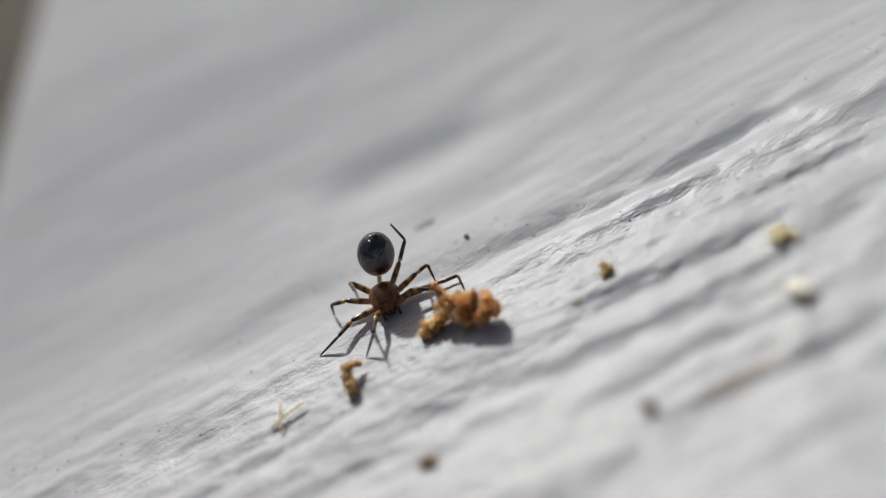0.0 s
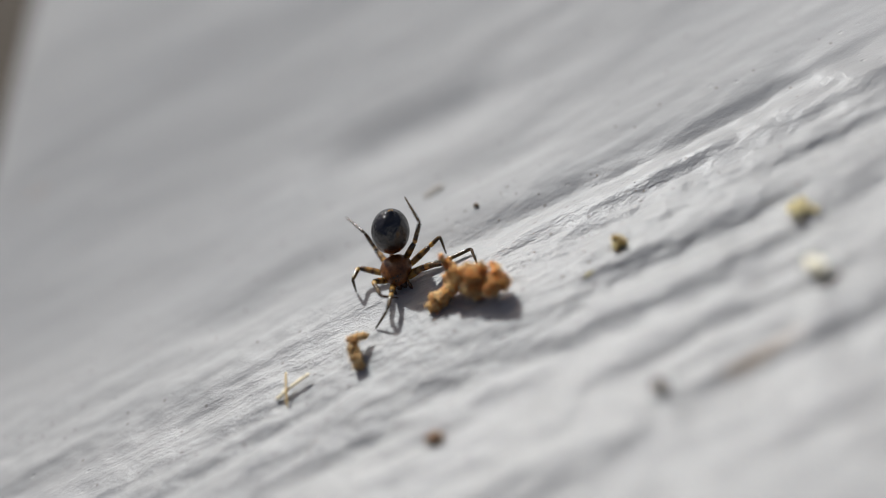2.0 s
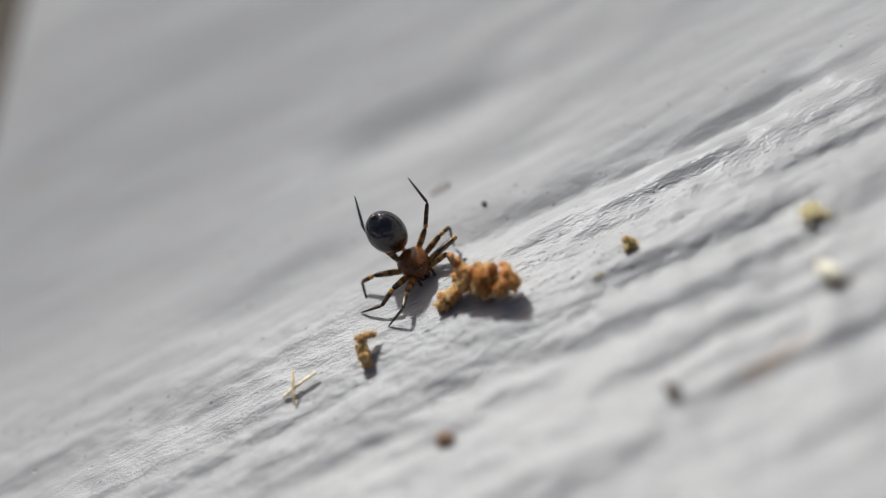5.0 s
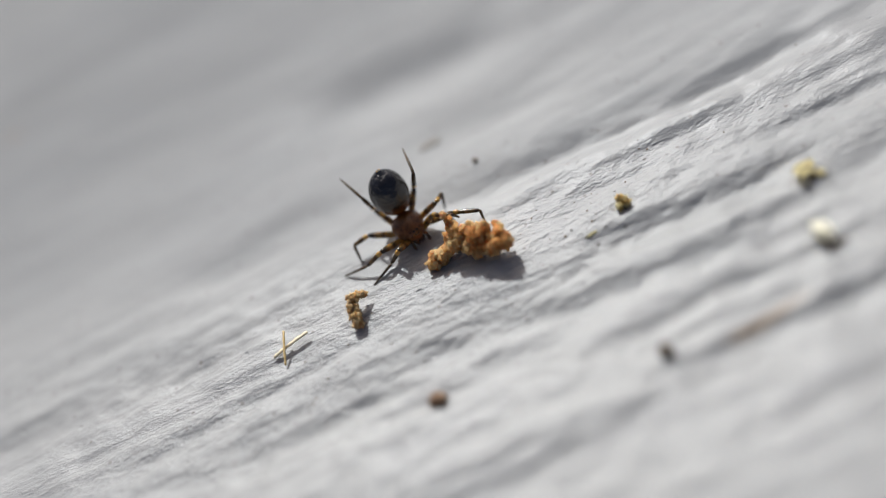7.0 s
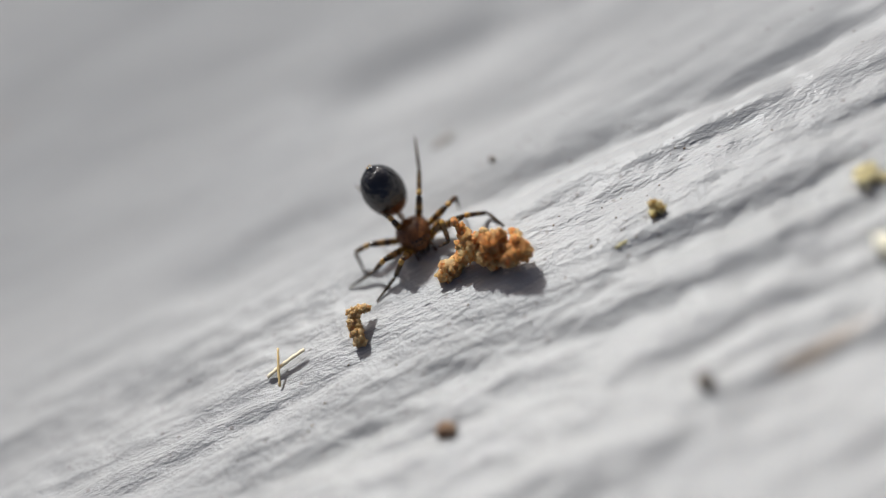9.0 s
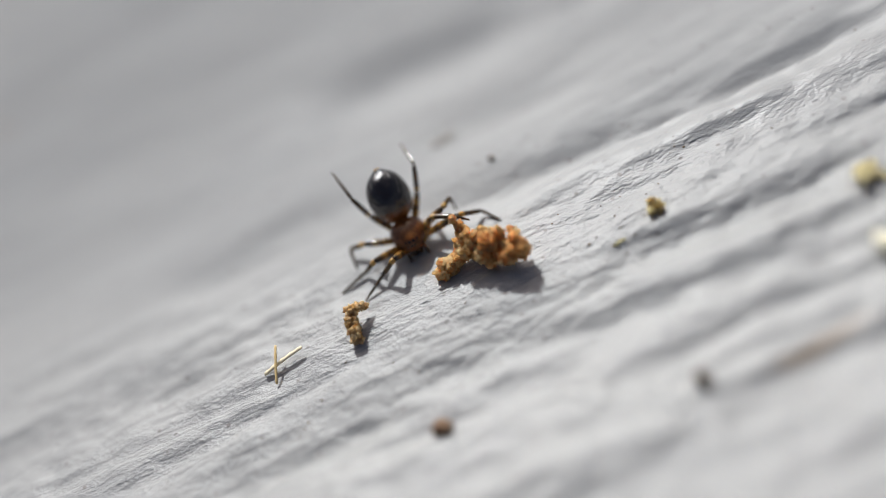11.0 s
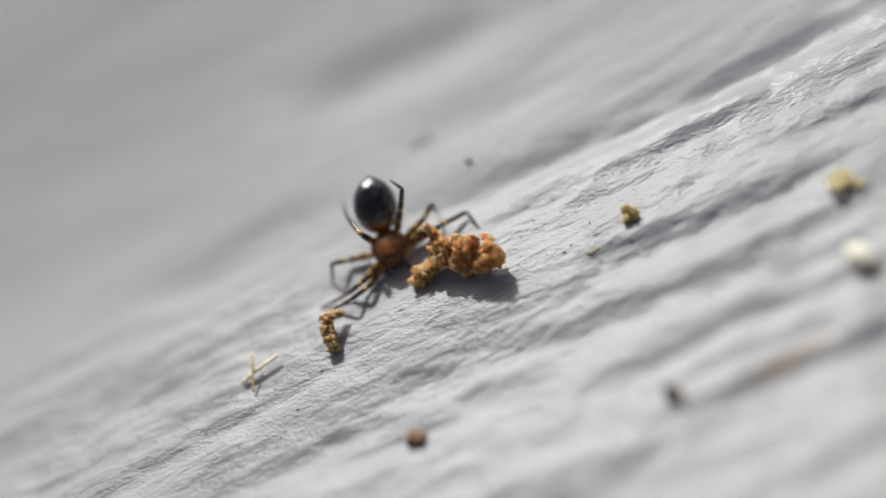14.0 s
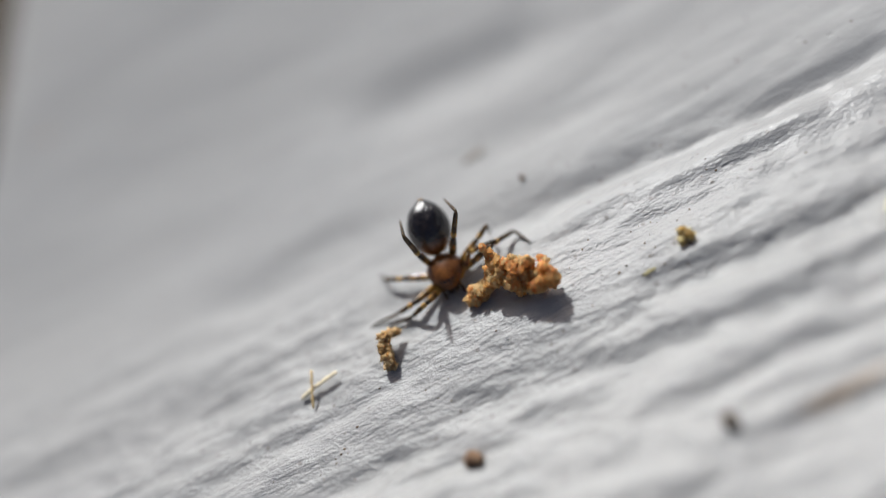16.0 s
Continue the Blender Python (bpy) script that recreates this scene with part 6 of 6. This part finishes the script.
        (0, 0.11, 0.4, 0.27, 3.2, 3.4, 87.8), (0.5, 0.11, 0.4, 0.27, 3.6, 0.7, 98.7), (1, 0.11, 0.4, 0.27, 3.2, 4.1, 89.6), (1.5, 0.11, 0.4, 0.27, 3.4, 4.9, 91.8),
        (2, 0.11, 0.4, 0.27, 3.5, 5.1, 92.7), (2.5, 0.11, 0.4, 0.27, 3.6, 5, 93.4), (3, 0.11, 0.4, 0.27, 3.4, 5.4, 91.4), (3.5, 0.11, 0.4, 0.27, 3.8, 3.7, 96.2),
        (3.62, 0.11, 0.4, 0.27, 3.9, 4.5, 98.6), (3.75, 0.11, 0.4, 0.27, 4.1, 5.2, 101.1), (3.88, 0.11, 0.4, 0.27, 4.4, 5.8, 103.6),
        (4, 0.11, 0.4, 0.27, 4.6, 6.5, 106.1), (4.23, 0.11, 0.4, 0.27, 4.7, -6.6, 91.5), (4.47, 0.11, 0.4, 0.27, 8.1, -19.4, 76.1),
        (4.7, 0.11, 0.4, 0.27, 15.7, -30.6, 58.4), (4.97, 0.11, 0.4, 0.27, 7.8, -15.4, 78.2), (5.25, 0.11, 0.4, 0.27, 5.7, 1.2, 95.3),
        (5.47, 0.11, 0.4, 0.27, 6.3, -8.1, 85.2), (5.68, 0.11, 0.4, 0.27, 8.6, -17.2, 74.6), (5.9, 0.11, 0.4, 0.27, 12.9, -25.7, 63),
        (6.2, 0.11, 0.4, 0.27, 16.9, -29.6, 54.5), (6.5, 0.11, 0.4, 0.27, 21.6, -32.9, 45.4), (6.75, 0.11, 0.4, 0.27, 21, -26.3, 46.5),
        (7, 0.11, 0.4, 0.27, 20.6, -19.6, 47.6), (7.17, 0.11, 0.4, 0.27, 22.2, -17.2, 42.8), (7.33, 0.11, 0.4, 0.27, 23.4, -14.6, 38.1),
        (7.5, 0.11, 0.4, 0.27, 24.5, -11.9, 33.6), (8, 0.11, 0.4, 0.27, 19.2, -19, 53.1), (8.5, 0.11, 0.4, 0.27, 15.8, -21.9, 62.8),
        (9, 0.11, 0.4, 0.27, 14.9, -19.3, 65.5), (9.5, 0.11, 0.4, 0.27, 14.2, -22.1, 67.3), (10.3, 0.11, 0.4, 0.27, 13.5, -21.4, 69.3),
        (11.2, 0.11, 0.4, 0.27, 11.5, -18.1, 75.3), (12, 0.11, 0.4, 0.27, 8.3, -12.6, 87), (12.5, 0.11, 0.4, 0.27, 6.3, -5.8, 99.8),
        (13, 0.11, 0.4, 0.27, 8.4, -13.1, 87), (13.5, 0.11, 0.4, 0.27, 6.8, -7.8, 95.6), (14, 0.11, 0.4, 0.27, 6.9, -6.6, 95.2),
        (14.5, 0.11, 0.4, 0.27, 5.7, -14.9, 101.5), (15, 0.11, 0.4, 0.27, 6.2, -13.7, 99.4), (15.5, 0.11, 0.4, 0.27, 6.1, -13.2, 100.1),
        (16, 0.11, 0.4, 0.27, 5.8, -12.4, 101.2),
    ))
    keyed(shins["second_b"], (
        (0, 1.42, 0, 0, 0.1, 0.2, 0.5), (0.5, 1.42, 0, 0, -0.4, 5.8, -15.2), (1, 1.42, 0, 0, 0.2, -1.7, -1.9), (1.5, 1.42, 0, 0, -0.2, -3.4, 4.3),
        (2, 1.42, 0, 0, -0.3, -3.7, 4.6), (2.5, 1.42, 0, 0, -0.3, -3.7, 4.5), (3, 1.42, 0, 0, -0.3, -4.5, 5.7), (3.5, 1.42, 0, 0, -0.2, -0.7, 1.2),
        (3.62, 1.42, 0, 0, 0.8, -2.6, -29.8), (3.75, 1.42, 0, 0, 3, -3.4, -60.9), (3.88, 1.42, 0, 0, 5.4, -2.6, -91.9), (4, 1.42, 0, 0, 7, -0.3, -122.9),
        (4.23, 1.42, 0, 0, -3.8, -9.7, -122.7), (4.47, 1.42, 0, 0, -12.6, -21.2, -120.3), (4.7, 1.42, 0, 0, -20, -33.7, -115), (4.97, 1.42, 0, 0, 6.1, -16.3, -165.6),
        (5.25, 1.42, 0, 0, 5.4, 10.8, 153.8), (5.47, 1.42, 0, 0, 4.6, 19.5, 138.1), (5.68, 1.42, 0, 0, 1.5, 29.2, 122.2), (5.9, 1.42, 0, 0, -5.6, 39.1, 104.7),
        (6.2, 1.42, 0, 0, -24.5, 51.8, 79.4), (6.5, 1.42, 0, 0, -56.2, 54.9, 43.3), (6.75, 1.42, 0, 0, -84.7, 40.6, 9.3), (7, 1.42, 0, 0, -95, 19.4, -9.5),
        (7.17, 1.42, 0, 0, -94.1, 28.9, -2.2), (7.33, 1.42, 0, 0, -92.7, 38.3, 5.4), (7.5, 1.42, 0, 0, -90.5, 47.7, 13.8), (8, 1.42, 0, 0, -48.7, 62, 43.6),
        (8.5, 1.42, 0, 0, -54.1, 66.4, 28.1), (9, 1.42, 0, 0, -47.7, 64.3, 34.2), (9.5, 1.42, 0, 0, -36.9, 65.9, 43), (10.3, 1.42, 0, 0, -35, 64.8, 43.9),
        (11.2, 1.42, 0, 0, -35.6, 58.9, 39.9), (12, 1.42, 0, 0, -37.5, 43.5, 30.8), (12.5, 1.42, 0, 0, -45.5, 24.3, 8.9), (13, 1.42, 0, 0, -32.9, 40.7, 38.5),
        (13.5, 1.42, 0, 0, -44.2, 29.9, 15.3), (14, 1.42, 0, 0, -46.4, 26.7, 11.7), (14.5, 1.42, 0, 0, -46.5, 47.6, 3.2), (15, 1.42, 0, 0, -34.4, 44.6, 22.3),
        (15.5, 1.42, 0, 0, -35.5, 43, 20.2), (16, 1.42, 0, 0, -33.1, 41.7, 23.2),
    ))
    keyed(feet["second_b"], (
        (0, 2.37, 0.01, 0, 3.3, 5.7, -84.7), (0.5, 2.33, -0.25, -0.1, -0.5, 7.1, -112.3), (1, 2.37, -0.03, 0.03, 2.8, 7.8, -98.5),
        (1.5, 2.37, 0.07, 0.06, 5.2, 6.8, -88.9), (2, 2.37, 0.08, 0.06, 5.6, 6.8, -87.9), (2.5, 2.37, 0.08, 0.06, 5.5, 7, -89.9), (3, 2.36, 0.09, 0.08, 5.3, 7.1, -91.2),
        (3.5, 2.37, 0.02, 0.01, 4.2, 6.8, -94.1), (3.62, 2.24, -0.47, 0.04, 4.9, 2.2, -99.1), (3.75, 1.88, -0.83, 0.06, 5.7, -2.3, -104.3),
        (3.88, 1.39, -0.95, 0.04, 6.8, -6.7, -109.6), (4, 0.9, -0.8, 0.01, 8.1, -10.9, -115.1), (4.23, 0.91, -0.79, 0.16, -2.7, 2.3, -126),
        (4.47, 0.97, -0.77, 0.34, -15.8, 7.1, -142.5), (4.7, 1.08, -0.72, 0.53, -25.6, 2.9, -161.2), (4.97, 0.53, -0.23, 0.27, -18.4, 6.1, -161),
        (5.25, 0.58, 0.41, -0.18, -11, 7.7, -162.5), (5.47, 0.75, 0.6, -0.32, -14.3, 8.5, -144.6), (5.68, 0.98, 0.7, -0.46, -20, 11.8, -128.2),
        (5.9, 1.23, 0.72, -0.6, -27.3, 18.1, -114.1), (6.2, 1.53, 0.58, -0.75, -40.5, 35, -126.8), (6.5, 1.82, 0.38, -0.78, -62.8, 45.1, -150.1),
        (6.75, 2.13, 0.12, -0.62, -59.9, 54.1, -147.6), (7, 2.31, -0.15, -0.32, -55.7, 63, -143.5), (7.17, 2.25, -0.03, -0.46, -23.6, 45.4, -100.2),
        (7.33, 2.16, 0.07, -0.59, -13.3, 21.5, -77.9), (7.5, 2.04, 0.15, -0.7, -10.9, -3.9, -61.2), (8, 1.74, 0.31, -0.84, -7.7, 14.8, -53.1),
        (8.5, 1.76, 0.18, -0.87, -6.8, 17.1, -59.3), (9, 1.76, 0.23, -0.86, -3.3, 11.4, -57.2), (9.5, 1.7, 0.27, -0.87, -1.2, 22.7, -46.9),
        (10.3, 1.71, 0.28, -0.86, 0.5, 21.3, -46.1), (11.2, 1.8, 0.32, -0.82, 3.8, 14.8, -49.9), (12, 2.01, 0.35, -0.66, 8.8, 8.7, -65.8),
        (12.5, 2.28, 0.13, -0.39, 14.6, 5.2, -97.1), (13, 1.99, 0.45, -0.62, 7.4, 12, -75.7), (13.5, 2.22, 0.22, -0.48, 13.5, 6.2, -84.1),
        (14, 2.25, 0.17, -0.43, 14.5, 5.5, -85), (14.5, 2.06, 0.04, -0.7, 7.3, 7.1, -88.4), (15, 2.05, 0.26, -0.67, 8.9, 8, -82.5),
        (15.5, 2.07, 0.24, -0.65, 9.4, 7.5, -83), (16, 2.07, 0.28, -0.63, 11.4, 8, -75.8),
    ))
    keyed(legs["first_b"], (
        (0, 0.28, 0.29, 0.22, -23.3, -27.5, 80.3), (0.5, 0.28, 0.29, 0.22, -17.5, -45.4, 70.6), (1, 0.28, 0.29, 0.22, -26.8, -36.3, 84.8),
        (1.5, 0.28, 0.29, 0.22, -22.2, -33.3, 76.8), (2, 0.28, 0.29, 0.22, -20.7, -29.9, 73.9), (2.5, 0.28, 0.29, 0.22, -25.1, -30.6, 82.6),
        (3, 0.28, 0.29, 0.22, -25.7, -29.1, 83.7), (3.5, 0.28, 0.29, 0.22, -27.6, -30.5, 87.5), (3.62, 0.28, 0.29, 0.22, -23.5, -27.4, 79.1),
        (3.75, 0.28, 0.29, 0.22, -20.1, -23.8, 71.2), (3.88, 0.28, 0.29, 0.22, -17.3, -19.8, 63.7), (4, 0.28, 0.29, 0.22, -15.1, -15.5, 56.6),
        (4.35, 0.28, 0.29, 0.22, -16.1, -16.2, 60), (4.7, 0.28, 0.29, 0.22, -17, -16.8, 63.4), (4.97, 0.28, 0.29, 0.22, -17.3, -19.2, 64.2),
        (5.25, 0.28, 0.29, 0.22, -17.6, -21.6, 65), (5.58, 0.28, 0.29, 0.22, -16.9, -28.7, 63.4), (5.9, 0.28, 0.29, 0.22, -15.9, -35.8, 61.5),
        (6.5, 0.28, 0.29, 0.22, -7.8, -49.8, 49.8), (7, 0.28, 0.29, 0.22, -10.5, -49, 53.3), (7.25, 0.28, 0.29, 0.22, 11.4, -51.6, 25),
        (7.5, 0.28, 0.29, 0.22, 32.3, -47.2, -2.1), (8, 0.28, 0.29, 0.22, 7.3, -32.2, 35.8), (8.5, 0.28, 0.29, 0.22, -3.7, -35, 55.5),
        (9, 0.28, 0.29, 0.22, -18.1, -44.9, 77.6), (9.17, 0.28, 0.29, 0.22, -26.2, -45.5, 89), (9.33, 0.28, 0.29, 0.22, -34.3, -44.9, 100.4),
        (9.5, 0.28, 0.29, 0.22, -41.9, -43.2, 111.4), (9.9, 0.28, 0.29, 0.22, -40.2, -45.2, 108.9), (10.3, 0.28, 0.29, 0.22, -38.3, -47.1, 106.3),
        (10.75, 0.28, 0.29, 0.22, -35.2, -49.8, 102.1), (11.2, 0.28, 0.29, 0.22, -31.6, -52.2, 97.5), (11.6, 0.28, 0.29, 0.22, -29.3, -54, 94.6),
        (12, 0.28, 0.29, 0.22, -26.7, -55.6, 91.4), (12.5, 0.28, 0.29, 0.22, -39.1, -26.2, 109.7), (13, 0.28, 0.29, 0.22, -41, -31.4, 113.8),
        (13.25, 0.28, 0.29, 0.22, -42.5, -25, 116.9), (13.5, 0.28, 0.29, 0.22, -43.6, -18.6, 119.8), (14, 0.28, 0.29, 0.22, -42.6, -19.8, 116.8),
        (14.17, 0.28, 0.29, 0.22, -41, -26.2, 112.5), (14.33, 0.28, 0.29, 0.22, -38.6, -32.5, 107.8), (14.5, 0.28, 0.29, 0.22, -35.5, -38.5, 102.4),
        (14.67, 0.28, 0.29, 0.22, -39.7, -42.1, 108.9), (14.83, 0.28, 0.29, 0.22, -44.6, -45.3, 116), (15, 0.28, 0.29, 0.22, -50.4, -48, 124),
        (15.25, 0.28, 0.29, 0.22, -48.9, -35.9, 121.7), (15.5, 0.28, 0.29, 0.22, -48, -23.8, 120), (16, 0.28, 0.29, 0.22, -47.1, -36.3, 118.2),
    ))
    keyed(shins["first_b"], (
        (0, 0.92, 0, 0, 39.2, 43.7, 11.5), (0.5, 0.92, 0, 0, 79.8, 44.9, 72.4), (1, 0.92, 0, 0, 81.7, 55.7, 65), (1.5, 0.92, 0, 0, 82, 41.1, 74.7),
        (2, 0.92, 0, 0, 69.7, 37.9, 60.9), (2.5, 0.92, 0, 0, 72.6, 45.6, 55.2), (3, 0.92, 0, 0, 57.6, 49.2, 34), (3.5, 0.92, 0, 0, 73.7, 52.2, 51),
        (3.62, 0.92, 0, 0, 66.7, 80.3, 51), (3.75, 0.92, 0, 0, 81, 109.2, 69.6), (3.88, 0.92, 0, 0, -100.4, 41.9, -110.3), (4, 0.92, 0, 0, -98, 13.1, -111),
        (4.35, 0.92, 0, 0, -96.6, 24.3, -105.2), (4.7, 0.92, 0, 0, -93, 35.2, -98.4), (4.97, 0.92, 0, 0, -86.2, 42.7, -84.6), (5.25, 0.92, 0, 0, -75.9, 49, -67.9),
        (5.58, 0.92, 0, 0, -66.2, 48.9, -46.9), (5.9, 0.92, 0, 0, -55.3, 47.7, -25.5), (6.5, 0.92, 0, 0, -37.1, 45.3, 12.1), (7, 0.92, 0, 0, -55.8, 42.6, -17),
        (7.25, 0.92, 0, 0, -84.9, 37.3, -41.8), (7.5, 0.92, 0, 0, -101.9, 19.6, -54.6), (8, 0.92, 0, 0, -80.8, 14.9, -73.6), (8.5, 0.92, 0, 0, -85, 18.6, -96.9),
        (9, 0.92, 0, 0, -95.9, 35.1, -111.2), (9.17, 0.92, 0, 0, -92.4, 42.2, -108.7), (9.33, 0.92, 0, 0, -86.7, 48.6, -104.6), (9.5, 0.92, 0, 0, -78.2, 54.1, -98.2),
        (9.9, 0.92, 0, 0, -66.7, 57.4, -81.5), (10.3, 0.92, 0, 0, -53.3, 58.9, -62.9), (10.75, 0.92, 0, 0, -38.6, 59, -41.8), (11.2, 0.92, 0, 0, -24.8, 56.9, -21.6),
        (11.6, 0.92, 0, 0, -11.6, 56.7, -3.3), (12, 0.92, 0, 0, 0.8, 54.6, 14), (12.5, 0.92, 0, 0, -11.3, 12.9, -40.7), (13, 0.92, 0, 0, -18.1, 33.4, -47.2),
        (13.25, 0.92, 0, 0, -21.3, 31.6, -63.2), (13.5, 0.92, 0, 0, -23.8, 30.1, -78.9), (14, 0.92, 0, 0, -22.2, 31.3, -74.7), (14.17, 0.92, 0, 0, -6.8, 46.8, -41.3),
        (14.33, 0.92, 0, 0, 23.3, 53.8, 5), (14.5, 0.92, 0, 0, 54.6, 46.3, 51.3), (14.67, 0.92, 0, 0, 70, 47.4, 66.1), (14.83, 0.92, 0, 0, 85.2, 45.1, 80.1),
        (15, 0.92, 0, 0, 98.4, 40.1, 91.4), (15.25, 0.92, 0, 0, 77.7, 42.6, 62.1), (15.5, 0.92, 0, 0, 59.6, 37.5, 34), (16, 0.92, 0, 0, 64.5, 40.5, 46.5),
    ))
    keyed(feet["first_b"], (
        (0, 1.46, 0.11, -0.52, -7.8, 40.9, -53.2), (0.5, 1.08, 0.51, -0.53, -30.3, 37.4, -60.6), (1, 1.1, 0.39, -0.63, -24.3, 35.2, -69.1),
        (1.5, 1.07, 0.55, -0.5, -11.5, 34.2, -48.8), (2, 1.21, 0.52, -0.47, -6.6, 32.3, -43.4), (2.5, 1.22, 0.44, -0.54, -8.3, 30.9, -48.9),
        (3, 1.33, 0.28, -0.57, -11.2, 21.3, -58.5), (3.5, 1.21, 0.36, -0.6, -11.9, 26.2, -57.5), (3.62, 1, 0.1, -0.75, -9.6, 8.3, -61.1),
        (3.75, 0.84, -0.23, -0.72, -4.1, -8.5, -66.7), (3.88, 0.73, -0.53, -0.51, 5.5, -23.1, -76.3), (4, 0.66, -0.69, -0.17, 20.5, -33.4, -91.4),
        (4.35, 0.74, -0.67, -0.31, 20, -8.2, -96.7), (4.7, 0.83, -0.61, -0.44, 18.2, 16.9, -103.1), (4.97, 0.97, -0.55, -0.51, 20.5, 32.2, -92.2),
        (5.25, 1.11, -0.46, -0.57, 27.4, 47.1, -78.4), (5.58, 1.26, -0.36, -0.57, 34, 71.5, -63.8), (5.9, 1.38, -0.22, -0.56, -12.4, 98.9, -105.2),
        (6.5, 1.44, 0.11, -0.54, 49.6, 137.1, -32.5), (7, 1.46, -0.16, -0.51, 38, 133.7, -51.1), (7.25, 1.37, -0.4, -0.46, 50.5, 158.3, -13.5),
        (7.5, 1.34, -0.58, -0.25, 52.3, -175.1, 17.1), (8, 1.13, -0.7, -0.2, 55.8, 179.9, 1.5), (8.5, 0.84, -0.71, -0.24, 56.2, -174.5, -17.8),
        (9, 0.7, -0.58, -0.44, 57.2, -163.4, -17.7), (9.17, 0.74, -0.53, -0.51, 54, -174.8, -4.7), (9.33, 0.8, -0.48, -0.57, 54.1, 173.3, 7.7),
        (9.5, 0.86, -0.44, -0.61, 57.7, 162, 20.9), (9.9, 0.98, -0.4, -0.64, 58.9, 141.1, 26.3), (10.3, 1.1, -0.35, -0.65, 62.7, 120.3, 33.9),
        (10.75, 1.21, -0.26, -0.65, 47, 100.5, 21.3), (11.2, 1.31, -0.15, -0.64, 92.9, 78.4, 70.2), (11.6, 1.34, -0.02, -0.63, -58.1, 123.3, -76.9),
        (12, 1.35, 0.11, -0.62, -52.8, 146.9, -67.8), (12.5, 1.48, -0.48, -0.17, 97.5, 45.4, 58.5), (13, 1.35, -0.46, -0.42, 90.3, 35.8, 42.5),
        (13.25, 1.21, -0.58, -0.4, 107, 34.8, 67.9), (13.5, 1.05, -0.64, -0.38, 120, 27.7, 90.8), (14, 1.09, -0.62, -0.39, 119.7, 27.3, 95.2),
        (14.17, 1.31, -0.34, -0.55, 110.7, 47.6, 85), (14.33, 1.37, 0.04, -0.61, 83.6, 63.3, 58.4), (14.5, 1.25, 0.41, -0.55, 33.8, 63.5, 10.1),
        (14.67, 1.13, 0.47, -0.56, -25.4, 66.8, -54.8), (14.83, 1.01, 0.53, -0.54, -59.3, 48.8, -92.3), (15, 0.91, 0.58, -0.49, -71.1, 24.9, -105.5),
        (15.25, 1.18, 0.49, -0.51, -52.6, 16.3, -86.2), (15.5, 1.42, 0.34, -0.46, -40.6, -0.5, -73.8), (16, 1.32, 0.42, -0.49, -45.7, 20, -54.9),
    ))


motions()
